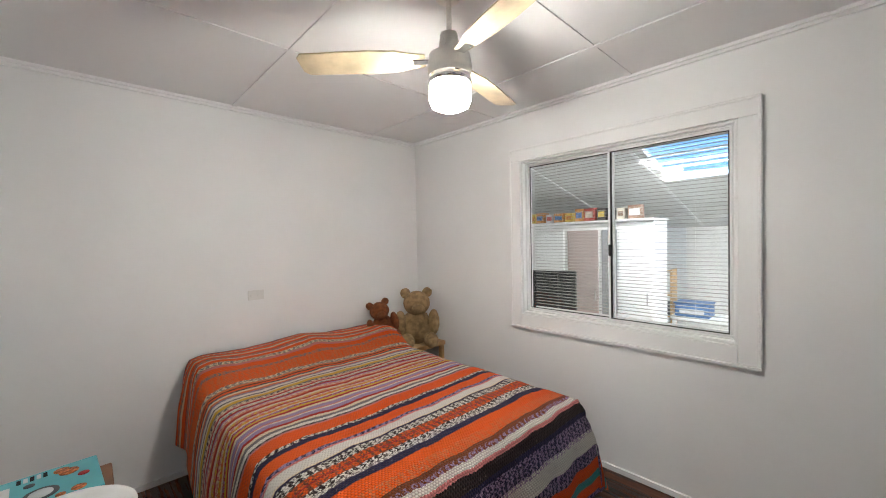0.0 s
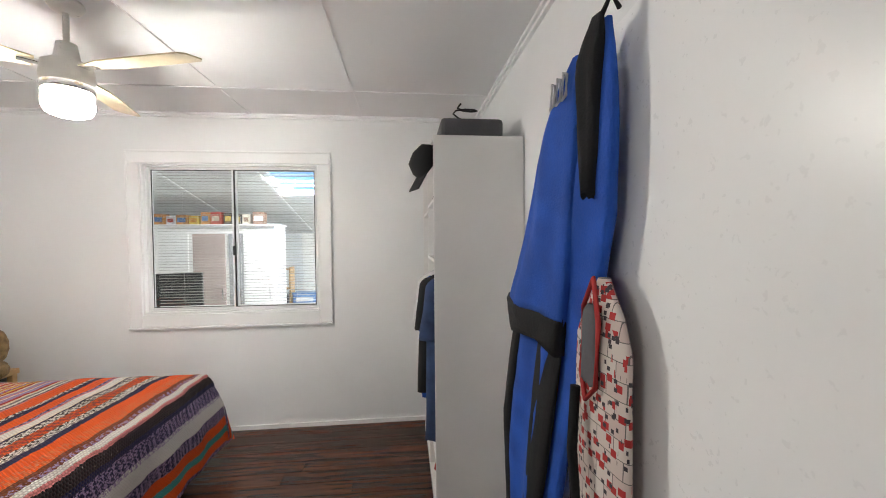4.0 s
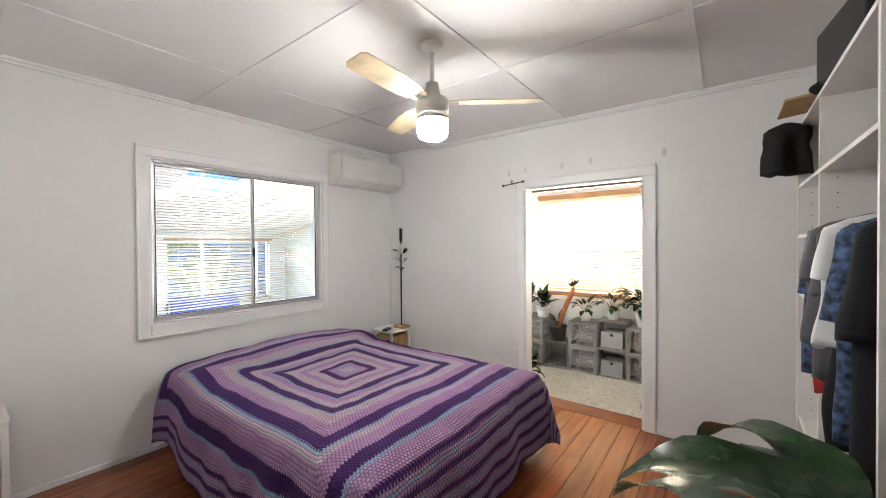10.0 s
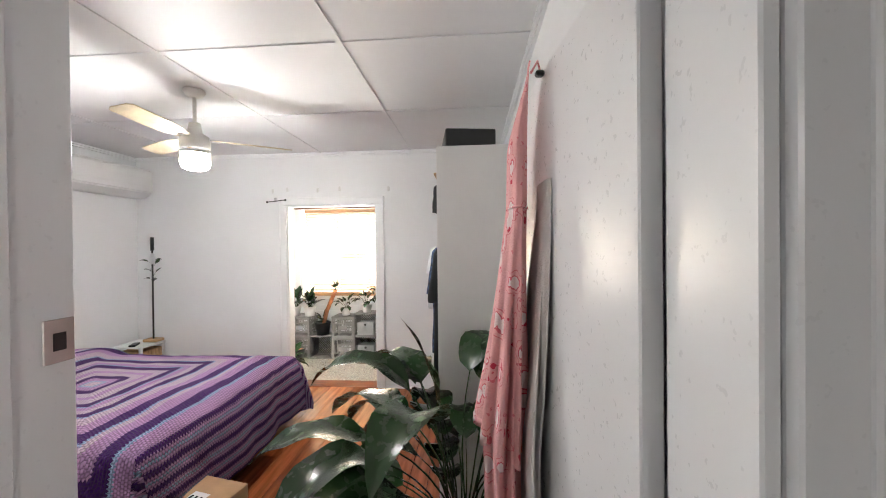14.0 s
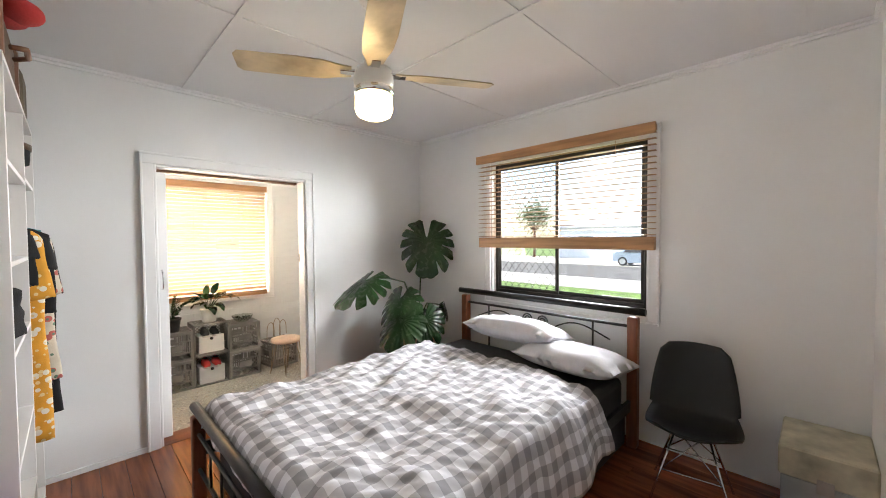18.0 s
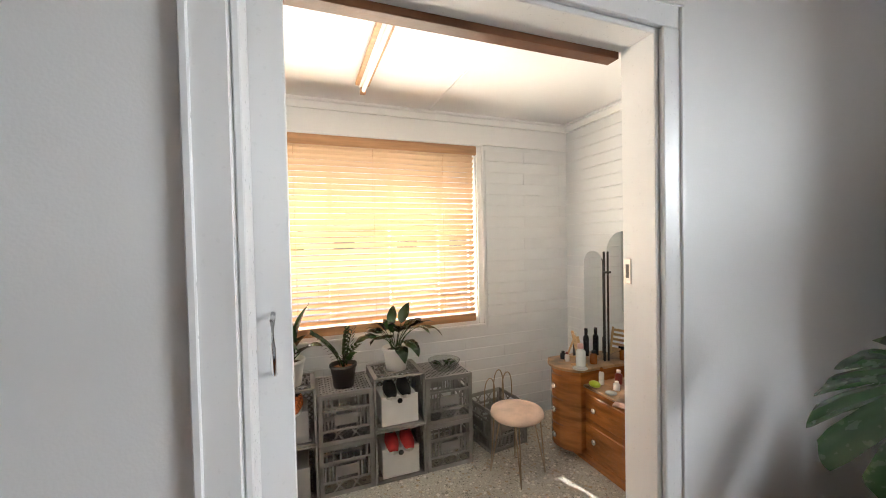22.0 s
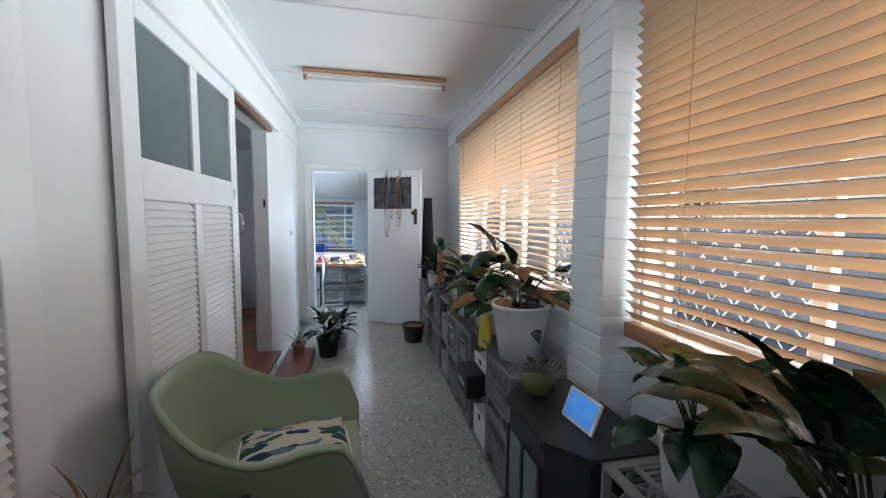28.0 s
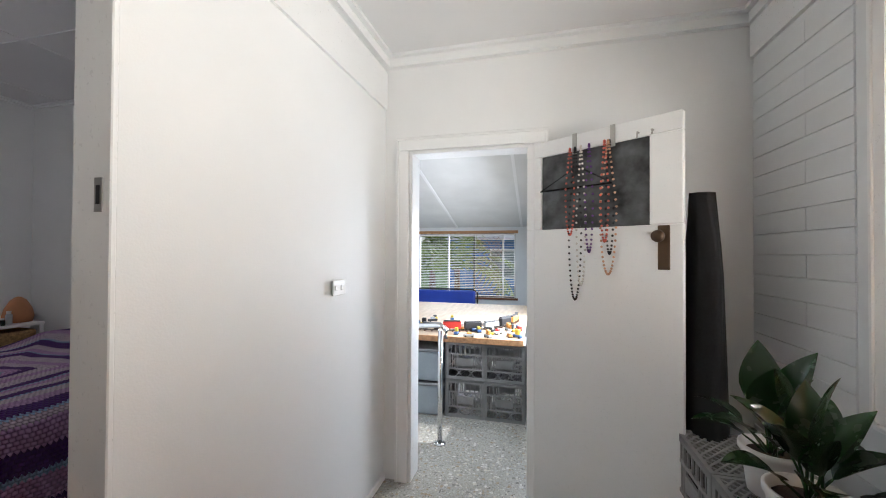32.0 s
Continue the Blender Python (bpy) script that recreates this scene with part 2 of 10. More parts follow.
def solo(name, bm, material, label, category, m=None, group="", kind="", smooth=False):
    """A thing that is one mesh."""
    ob = new(name, finish(name, bm, material, smooth))
    if m is not None:
        ob.matrix_basis = m
    return tagged(ob, label, category, group, kind)


def setting(name, bm, material, label, category):
    return solo(name, bm, material, label, category, kind="structure")


# ---------------------------------------------------------------- structure: walls, floors, ceilings
H = 2.61      # ceiling of the bedrooms
SZ = -0.20    # floor of the sunroom
SH = 2.49    # ceiling of the sunroom


def wall(name, axis, a0, a1, lo, hi, z0, z1, openings=(), material=None, label="smooth white painted wall"):
    """A wall from a0 to a1 thick along axis, from lo to hi along the other; openings: (from, to, sill, head)."""
    us = sorted({lo, hi, *[u for o in openings for u in o[:2]]})
    zs = sorted({z0, z1, *[z for o in openings for z in o[2:]]})
    bm = bmesh.new()
    for u0, u1 in zip(us, us[1:]):
        for w0, w1 in zip(zs, zs[1:]):
            mu, mz = (u0 + u1) / 2, (w0 + w1) / 2
            hole = any(o[0] < mu < o[1] and o[2] < mz < o[3] for o in openings)
            if hole:
                continue
            if axis == "x":
                box(bm, a0, u0, w0, a1, u1, w1)
            else:
                box(bm, u0, a0, w0, u1, a1, w1)
    bmesh.ops.remove_doubles(bm, verts=bm.verts[:], dist=1e-5)
    return setting(name, bm, material or WALL, label, "wall")


XW1, XW2, XE = -3.17, -3.27, 4.68
W1 = (-2.04, -0.652, 0.985, 2.205)
W2 = (1.95, 3.41, 0.92, 2.155)
W3 = (1.93, 3.35, 0.95, 2.22)
O2 = (-1.46, -0.44, 0.0, 2.03)
O3 = (2.17, 3.275, 0.0, 2.035)
W5 = (0.83, 3.72, 0.76, 2.19)
W4 = (-2.27, 0.54, 0.76, 2.19)
ED = (4.685, 5.45, SZ, 1.885)
D2 = (-0.015, 0.89, 0.0, 2.03)
D3 = (1.045, 2.03, 0.0, 2.03)
D1 = (-0.36, 0.52, 0.0, 2.03)

wall("wall_west_bedroom", "x", XW1 - 0.12, XW1, -3.50, 0.78, 0, H, [W1])
wall("wall_south_bedroom", "y", -3.50, -3.38, XW1, -0.05, 0, H)
wall("wall_east_bedroom", "x", -0.19, -0.06, -3.38, 0.70, 0, H, [D1])
wall("wall_between_bedrooms", "y", 0.70, 0.86, XW1 - 0.2, XE, 0, H, [D2, D3])
wall("wall_west_second_bedroom", "x", XW2 - 0.12, XW2, 0.86, 4.56, 0, H, [W2])
wall("wall_between_back_bedrooms", "x", 0.94, 1.06, 0.86, 4.405, 0, H)
wall("wall_north_bedrooms", "y", 4.405, 4.52, XW2, XE, SZ - 0.1, H, [O2, O3])
wall_east = wall("wall_east", "x", XE, XE + 0.14, -1.4, 6.7, SZ - 0.1, H + 0.1, [W3])
wall_north = wall("wall_north_sunroom", "y", 6.55, 6.69, -3.2, XE, SZ - 0.1, H, [W5, W4], BRICKW, "white painted brick wall under wide windows")
wall("wall_west_sunroom", "x", -3.19, -3.05, 4.52, 6.55, SZ, H, [ED])
wall("wall_hall_east", "x", 2.1, 2.2, -1.4, 0.70, 0, H)
# two unseen walls, added to keep the sky's light out of the hall
wall("wall_unseen_south", "y", -3.60, -3.50, -0.05, XE, 0, H)
wall("wall_unseen_east", "x", XE, XE + 0.14, -3.60, -1.4, 0, H)
wall("wall_hall_south", "y", -1.5, -1.4, -0.06, XE, 0, H, [(0.2, 1.7, 0.0, 2.1)])

bm = bmesh.new()
box(bm, -3.40, -3.6, -0.16, XE + 0.1, 4.512, -0.012)
setting("floor_base", bm, BROWN, "timber subfloor of the bedrooms", "floor")
bm = bmesh.new()
box(bm, -0.44 - 1.02, 4.405, -0.010, -0.44, 4.52, -0.002)


def terrazzo():
    """Polished cement with stone chips of two sizes in grey, cream and brown."""
    m = mat("terrazzo", (0.40, 0.39, 0.35), 0.28, var=0.1, scale=2.0, bump=0.03)
    nt = m.node_tree
    b = nt.nodes["Principled BSDF"]
    last = b.inputs["Base Color"].links[0].from_socket
    tc = nt.nodes.new("ShaderNodeTexCoord")
    for sc, lo, cols in ((42.0, 0.30, ((0.22, 0.21, 0.19), (0.55, 0.52, 0.44), (0.34, 0.27, 0.19), (0.62, 0.61, 0.57), (0.43, 0.42, 0.40))), (95.0, 0.25, ((0.15, 0.14, 0.13), (0.60, 0.57, 0.50), (0.40, 0.36, 0.30), (0.55, 0.55, 0.52), (0.30, 0.30, 0.30)))):
        vo = nt.nodes.new("ShaderNodeTexVoronoi")
        vo.inputs["Scale"].default_value = sc
        nt.links.new(tc.outputs["Object"], vo.inputs["Vector"])
        sep = nt.nodes.new("ShaderNodeSeparateColor")
        nt.links.new(vo.outputs["Color"], sep.inputs[0])
        rp = nt.nodes.new("ShaderNodeValToRGB")
        rp.color_ramp.interpolation = "CONSTANT"
        while len(rp.color_ramp.elements) < len(cols):
            rp.color_ramp.elements.new(0.5)
        for i, c in enumerate(cols):
            rp.color_ramp.elements[i].position = i / len(cols)
            rp.color_ramp.elements[i].color = (*c, 1)
        nt.links.new(sep.outputs[0], rp.inputs[0])
        size = nt.nodes.new("ShaderNodeMath")
        size.operation = "MULTIPLY"
        nt.links.new(sep.outputs[1], size.inputs[0])
        size.inputs[1].default_value = lo * 1.9
        lt = nt.nodes.new("ShaderNodeMath")
        lt.operation = "LESS_THAN"
        nt.links.new(vo.outputs["Distance"], lt.inputs[0])
        nt.links.new(size.outputs[0], lt.inputs[1])
        mx = nt.nodes.new("ShaderNodeMix")
        mx.data_type = "RGBA"
        nt.links.new(lt.outputs[0], mx.inputs["Factor"])
        nt.links.new(last, mx.inputs[6])
        nt.links.new(rp.outputs[0], mx.inputs[7])
        last = mx.outputs[2]
    nt.links.new(last, b.inputs["Base Color"])
    return m


TERRAZZO = terrazzo()
bm2 = bmesh.new()
box(bm2, -7.7, -4.6, SZ - 0.1, -3.42, 5.6, SZ)
box(bm2, -3.42, 4.52, SZ - 0.1, XE + 0.1, 6.69, SZ)
setting("floor_sunroom", bm2, TERRAZZO, "polished grey terrazzo floor with stone chips", "floor")
setting("threshold_second_bedroom", bm, BROWN, "dark timber threshold", "trim")

for nm, x0, y0, x1, y1, z in (("ceiling_front_bedroom", XW1 - 0.1, -3.5, -0.1, 0.78, H), ("ceiling_hall", -0.1, -3.6, XE + 0.1, 0.78, H),
                              ("ceiling_second_bedroom", XW2 - 0.1, 0.78, 1.0, 4.46, H), ("ceiling_third_bedroom", 1.0, 0.78, XE + 0.1, 4.46, H)):
    bm = bmesh.new()
    box(bm, x0, y0, z, x1, y1, z + 0.08)
    setting(nm, bm, CEIL, "white painted sheet ceiling", "ceiling")
bm = bmesh.new()
box(bm, -3.1, 4.50, SH, XE + 0.1, 6.58, SH + 0.08)
setting("ceiling_sunroom", bm, CEIL, "white sunroom ceiling with cover strips", "ceiling")

# ---------------------------------------------------------------- openings, trim, ceiling strips
def bar(name, parent, x0, y0, z0, x1, y1, z1, material=None, r=0.003, label=""):
    return part(name, rbox(min(x0, x1), min(y0, y1), min(z0, z1), max(x0, x1), max(y0, y1), max(z0, z1), r, 1), material or GLOSS, parent, label)


def architrave(name, axis, face, out, o, w=0.085, sill=False, label="white gloss painted architrave", th=0.02, material=None):
    """Boards round an opening o, on the face of a wall, standing out by th in the direction out."""
    t = thing(name, label, "trim", kind="structure")
    f0, f1 = face + out * 0.001, face + out * th
    u0, u1, z0, z1 = o

    def b(n, a, c, d, e, k=0.0):
        if axis == "x":
            bar(n, t, f0, a, c, f1 + out * k, d, e, material)
        else:
            bar(n, t, a, f0, c, d, f1 + out * k, e, material)
    low = z0 - (w if sill else 0)
    b("side_board", u0 - w, low, u0 - 0.001, z1)
    b("side_board", u1 + 0.001, low, u1 + w, z1)
    b("head_board", u0 - w, z1 + 0.001, u1 + w, z1 + w)
    b("outer_bead", u0 - w - 0.002, low, u0 - w + 0.014, z1 + w - 0.014, 0.007)
    b("outer_bead", u1 + w - 0.014, low, u1 + w + 0.002, z1 + w - 0.014, 0.007)
    b("outer_bead", u0 - w - 0.002, z1 + w - 0.0138, u1 + w + 0.002, z1 + w + 0.002, 0.007)
    if sill:
        b("sill_board", u0, z0 - w, u1, z0 - 0.001)
        b("sill_nose", u0 - w, z0 - w - 0.018, u1 + w, z0 - w - 0.001, 0.012)
    return t


def reveal(name, axis, a0, a1, o, sill=True, material=None, th=0.016):
    """Boards lining the opening o through a wall from a0 to a1."""
    t = thing(name, "white gloss painted lining of an opening", "trim", kind="structure")
    u0, u1, z0, z1 = o

    def b(n, c, d, e, f):
        if axis == "x":
            bar(n, t, a0 - 0.004, c, d, a1 + 0.004, e, f, material)
        else:
            bar(n, t, c, a0 - 0.004, d, e, a1 + 0.004, f, material)
    b("jamb", u0 + 0.001, z0, u0 + th, z1)
    b("jamb", u1 - th, z0, u1 - 0.001, z1)
    b("head", u0 + th, z1 - th, u1 - th, z1 - 0.001)
    if sill:
        b("sill", u0 + th, z0 + 0.001, u1 - th, z0 + th)
    return t


PANE_W = mat("white_window_frame", (0.76, 0.77, 0.78), 0.3, var=0.03, bump=0.02)


def sliding_window(name, axis, a, o, fm, label, split=0.5, out=1, lock=True, fw=0.032, sw=0.024):
    """A two-leaf sliding window in the plane a; out: which way the outside lies."""
    t = thing(name, label, "window", kind="structure")
    u0, u1, z0, z1 = o
    d = 0.05

    def b(n, p, c0, z0_, c1, z1_, e0, e1, m, r=0.003):
        if axis == "x":
            return bar(n, p, a + out * e0, c0, z0_, a + out * e1, c1, z1_, m, r)
        return bar(n, p, c0, a + out * e0, z0_, c1, a + out * e1, z1_, m, r)
    b("window_frame", t, u0, z0, u0 + fw, z1, 0, d, fm)
    b("window_frame", t, u1 - fw, z0, u1, z1, 0, d, fm)
    b("window_frame", t, u0 + fw, z1 - fw, u1 - fw, z1, 0, d, fm)
    b("window_frame", t, u0 + fw, z0, u1 - fw, z0 + fw, 0, d, fm)
    um = u0 + (u1 - u0) * split
    for s0, s1, e in ((u0 + fw, um + 0.018, 0.026), (um - 0.018, u1 - fw, 0.004)):
        sash = new("sash")
        sash.parent = t
        b("rail", sash, s0, z0 + fw, s1, z0 + fw + sw, e, e + 0.018, fm)
        b("rail", sash, s0, z1 - fw - sw, s1, z1 - fw, e, e + 0.018, fm)
        b("stile", sash, s0, z0 + fw + sw, s0 + sw, z1 - fw - sw, e, e + 0.018, fm)
        b("stile", sash, s1 - sw, z0 + fw + sw, s1, z1 - fw - sw, e, e + 0.018, fm)
        p = b("pane", sash, s0 + sw, z0 + fw + sw, s1 - sw, z1 - fw - sw, e + 0.006, e + 0.010, GLASS, 0.0005)
        p.visible_shadow = False
        for q in ((s0 + sw, z0 + fw + sw, s0 + sw + 0.006, z1 - fw - sw), (s1 - sw - 0.006, z0 + fw + sw, s1 - sw, z1 - fw - sw), (s0 + sw + 0.006, z0 + fw + sw, s1 - sw - 0.006, z0 + fw + sw + 0.006), (s0 + sw + 0.006, z1 - fw - sw - 0.006, s1 - sw - 0.006, z1 - fw - sw)):
            b("seal", sash, q[0], q[1], q[2], q[3], e + 0.001, e + 0.0055, BLACK, 0.0005)
    if lock:
        b("latch", t, um - 0.012, (z0 + z1) / 2 - 0.14, um + 0.012, (z0 + z1) / 2 - 0.06, -0.012, 0.004, BLACK, 0.006)
    return t


def screen_mesh(u0, u1, z0, z1, cell=0.075, r=0.0022):
    """A diamond security screen as thin crossing bars in the plane y = 0."""
    bm = bmesh.new()
    k = 1.25
    span = (u1 - u0) * k + (z1 - z0)
    n = int(span / (cell * k))
    for sgn in (1, -1):
        for i in range(n + 1):
            c = i * cell * k
            pts = []
            for u in (u0, u1):
                z = z0 + (c - (u - u0) * k if sgn > 0 else c - (u1 - u) * k)
                pts.append((u, z))
            (ua, za), (ub, zb) = pts
            if za == zb:
                continue

            def clip(ua, za, ub, zb):
                t0, t1 = 0.0, 1.0
                for lim, s in ((z0, 1), (z1, -1)):
                    fa, fb = s * (za - lim), s * (zb - lim)
                    if fa < 0 and fb < 0:
                        return None
                    if fa < 0:
                        t0 = max(t0, fa / (fa - fb))
                    if fb < 0:
                        t1 = min(t1, fa / (fa - fb))
                return None if t1 - t0 < 0.01 else (t0, t1)
            tt = clip(ua, za, ub, zb)
            if tt:
                p = [(ua + (ub - ua) * q, 0.0, za + (zb - za) * q) for q in tt]
                tube(p, r, 4, bm)
    return bm


def venetian(name, label, u0, u1, ztop, zbot, spacing, width, tilt, m, slat_m, rail_m, bottom=0.02, n=None, cords=4, th=0.003, valance=0.075):
    """A venetian blind hung along x in the plane y = 0 of its own frame, facing -y."""
    t = thing(name, label, "blind", m)
    part("headrail", rbox(u0 - 0.012, -0.055, ztop - valance, u1 + 0.012, -0.035, ztop, 0.004, 1), rail_m, t)
    part("track", rbox(u0, -0.033, ztop - 0.045, u1, 0.028, ztop - 0.004, 0.003, 1), rail_m, t)
    bm = bmesh.new()
    w = width / 2
    row = []
    for k in range(5):
        y = -w + 2 * w * k / 4
        row.append((y, 0.0035 * (1 - (y / w) ** 2)))
    for x in (u0, u1):
        for y, z in row:
            bm.verts.new((x, y, z))
        for y, z in row:
            bm.verts.new((x, y, z - th))
    bm.verts.ensure_lookup_table()
    v = bm.verts
    for k in range(4):
        bm.faces.new((v[k], v[k + 1], v[10 + k + 1], v[10 + k]))
        bm.faces.new((v[5 + k], v[15 + k], v[15 + k + 1], v[5 + k + 1]))
    for a in (0, 4):
        bm.faces.new((v[a], v[10 + a], v[15 + a], v[5 + a]))
    for a in (0, 10):
        bm.faces.new([v[a + i] for i in (0, 1, 2, 3, 4)] + [v[a + i] for i in (9, 8, 7, 6, 5)])
    z = ztop - valance * 0.8
    first = None
    count = n or int((z - zbot) / spacing)
    for i in range(count):
        zi = z - i * spacing
        jit = math.sin(i * 12.9) * 1.2
        mm = pose(0, -0.004, zi, tilt + jit, 0, 0)
        if first is None:
            first = part("slat", bm, slat_m, t, m=mm)
        else:
            again(first, mm)
    part("bottom_rail", rbox(u0, -0.028, zbot - bottom / 2 - 0.02, u1, 0.022, zbot + bottom / 2, 0.004, 1), rail_m, t)
    for i in range(cords):
        x = u0 + (u1 - u0) * (i + 0.5) / cords
        part("cord", tube([(x, -0.03, ztop - 0.05), (x, -0.03, zbot)], 0.0012, 4), rail_m, t)
    return t


# bedroom one window and its neighbours
architrave("window_trim_front_bedroom", "x", XW1, 1, W1, 0.10, True, "white gloss window architrave")
reveal("window_lining_front_bedroom", "x", XW1 - 0.12, XW1, W1)
sliding_window("window_1", "x", XW1 - 0.03, (W1[0] + 0.016, W1[1] - 0.016, W1[2] + 0.016, W1[3] - 0.016), PANE_W, "white aluminium sliding window with two clear panes", 0.50, -1, fw=0.010, sw=0.016)
architrave("window_trim_second_bedroom", "x", XW2, 1, W2, 0.078, True, "white gloss window architrave")
reveal("window_lining_second_bedroom", "x", XW2 - 0.12, XW2, W2)
sliding_window("window_2", "x", XW2 - 0.03, (W2[0] + 0.016, W2[1] - 0.016, W2[2] + 0.016, W2[3] - 0.016), ALU, "aluminium sliding window with two clear panes", 0.53, -1, fw=0.014, sw=0.020)
BRONZE = mat("dark_bronze_frame", (0.02, 0.018, 0.016), 0.35, var=0.2, bump=0.02)
architrave("window_trim_third_bedroom", "x", XE, -1, W3, 0.07, True, "white gloss window architrave")
reveal("window_lining_third_bedroom", "x", XE, XE + 0.14, W3)
w3 = sliding_window("window_3", "x", XE + 0.05, (W3[0] + 0.016, W3[1] - 0.016, W3[2] + 0.016, W3[3] - 0.016), BRONZE, "dark bronze sliding window with a diamond security screen", 0.53, 1, False)
part("security_screen", screen_mesh(2.70, 3.30, 0.99, 2.18), BRONZE, w3, "black diamond security mesh", m=Matrix.Translation((XE + 0.12, 0, 0)) @ Matrix.Rotation(radians(90), 4, "Z") @ Matrix.Translation((0, 0, 0)))
venetian("venetian_blind", "half-raised tan timber venetian blind over the bed window", -0.79, 0.78, 2.285, 1.46, 0.042, 0.05, 2, pose(XE - 0.045, 2.66, 0, 0, 0, -90), TANSOLID, TANRAIL, bottom=0.075, cords=3)

for k, (o, nm) in enumerate(((W5, "window_4"), (W4, "window_5"))):
    architrave("window_trim_sunroom_" + "ab"[k], "y", 6.55, -1, o, 0.06, True, "white gloss window architrave with a sill")
    reveal("window_lining_sunroom_" + "ab"[k], "y", 6.55, 6.69, o)
    t = thing(nm, "wide aluminium window in four panes with diamond screens", "window", kind="structure")
    u0, u1, z0, z1 = o[0] + 0.02, o[1] - 0.02, o[2] + 0.02, o[3] - 0.02
    q = [u0, u0 + 0.2 * (u1 - u0), u0 + 0.40 * (u1 - u0), u0 + 0.58 * (u1 - u0), u0 + 0.75 * (u1 - u0), u0 + 0.9 * (u1 - u0), u1]
    for x in q:
        bar("mullion", t, max(u0, x - 0.02), 6.63, z0, min(u1, x + 0.02), 6.67, z1, ALU)
    bar("window_frame", t, u0, 6.631, z1 - 0.04, u1, 6.669, z1, ALU)
    bar("window_frame", t, u0, 6.631, z0, u1, 6.669, z0 + 0.04, ALU)
    for a, b in zip(q, q[1:]):
        bar("pane", t, a + 0.02, 6.648, z0 + 0.04, b - 0.02, 6.652, z1 - 0.04, GLASS, 0.0005).visible_shadow = False
    for a, b in ((q[0], q[1]), (q[4], q[6])):
        part("security_screen", screen_mesh(a + 0.02, b - 0.02, z0 + 0.04, z1 - 0.04, 0.09), ALU, t, "diamond security mesh", m=pose(0, 6.675, 0))
    w = (o[1] - o[0]) / 2
    venetian("venetian_blind", "lowered tan timber venetian blind over a sunroom window", -w + (0.0 if k == 0 else 0.09), w - 0.055, 2.213, 0.787, 0.0437, 0.05, -41 if k == 0 else -28, pose((o[0] + o[1]) / 2, 6.495, 0), TANWOOD, TANRAIL, bottom=0.045, cords=5, th=0.0048)

# doorways
architrave("doorway_trim_second_bedroom", "y", 4.405, -1, O2, 0.085)
reveal("doorway_lining_second_bedroom", "y", 4.405, 4.52, O2, False)
architrave("doorway_trim_third_bedroom", "y", 4.405, -1, O3, 0.078)
reveal("doorway_lining_third_bedroom", "y", 4.405, 4.52, O3, False)
for nm, o in (("hall_doorway_second", D2), ("hall_doorway_third", D3)):
    reveal(nm + "_lining", "y", 0.70, 0.86, o, False, th=0.02)
    architrave(nm + "_trim_inside", "y", 0.86, 1, o, 0.055)
architrave("hall_doorway_trim", "y", 0.70, -1, (D2[0], D2[1], 0, 2.03), 0.07)
architrave("hall_doorway_trim_third", "y", 0.70, -1, (D3[0], D3[1], 0, 2.03), 0.07)
reveal("hall_doorway_front_lining", "x", -0.19, -0.06, D1, False, th=0.02)
architrave("hall_doorway_front_trim", "x", -0.06, 1, D1, 0.07)
reveal("sunroom_end_doorway_lining", "x", -3.19, -3.05, ED, False, th=0.02)
architrave("sunroom_end_doorway_trim", "x", -3.05, 1, ED, 0.08)

# stops and strike plates on the hall jambs
for nm, x0, x1 in (("a", D2[0] + 0.02, D2[0] + 0.032), ("b", D3[1] - 0.032, D3[1] - 0.02)):
    bm = rbox(x0, 0.72, 0, x1, 0.775, 2.01, 0.003, 1)
    setting("door_stop_" + nm, bm, GLOSS, "white door stop", "trim")
sp = thing("strike_plate", "worn steel strike plate on a white door jamb", "strike plate", pose(D2[0] + 0.0205, 0.838, 1.425))
part("plate", rbox(0, -0.022, -0.032, 0.003, 0.021, 0.032, 0.002, 1), STEEL, sp)
part("hole", rbox(0.0032, -0.010, -0.014, 0.0042, 0.008, 0.012, 0.0004, 1), BLACK, sp)
sp = thing("strike_hole", "dark latch hole in a white door jamb", "strike plate", pose(D3[1] - 0.0205, 0.80, 1.30))
part("hole", rbox(-0.004, -0.014, -0.02, -0.001, 0.014, 0.02, 0.0008, 1), BLACK, sp)


def strips(name, zs, xlines, ylines, x0, x1, y0, y1, z, w=0.032, th=0.008):
    bm = bmesh.new()
    for x in xlines:
        box(bm, x - w / 2, y0, z - th, x + w / 2, y1, z - 0.0005)
    for y in ylines:
        box(bm, x0, y - w / 2, z - th * 0.8, x1, y + w / 2, z - 0.0004)
    return setting(name, bm, CEIL, "flat white cover strips on the ceiling", "trim")


strips("ceiling_strips_front_bedroom", 0, (-1.43, -2.62), (-0.30, -1.19, -2.29), XW1, -0.19, -3.38, 0.70, H)
strips("ceiling_strips_second_bedroom", 0, (-2.48, -1.06, -0.06), (2.23, 3.215, 1.25), XW2, 0.94, 0.86, 4.405, H)
strips("ceiling_strips_third_bedroom", 0, (2.36, 3.34), (2.14, 3.14, 1.15), 1.06, XE, 0.86, 4.405, H)
strips("ceiling_strips_sunroom", 0, (-2.4, -1.3, -0.2, 0.9, 2.1, 3.3), (), -3.05, XE, 4.52, 6.55, SH, 0.045, 0.012)


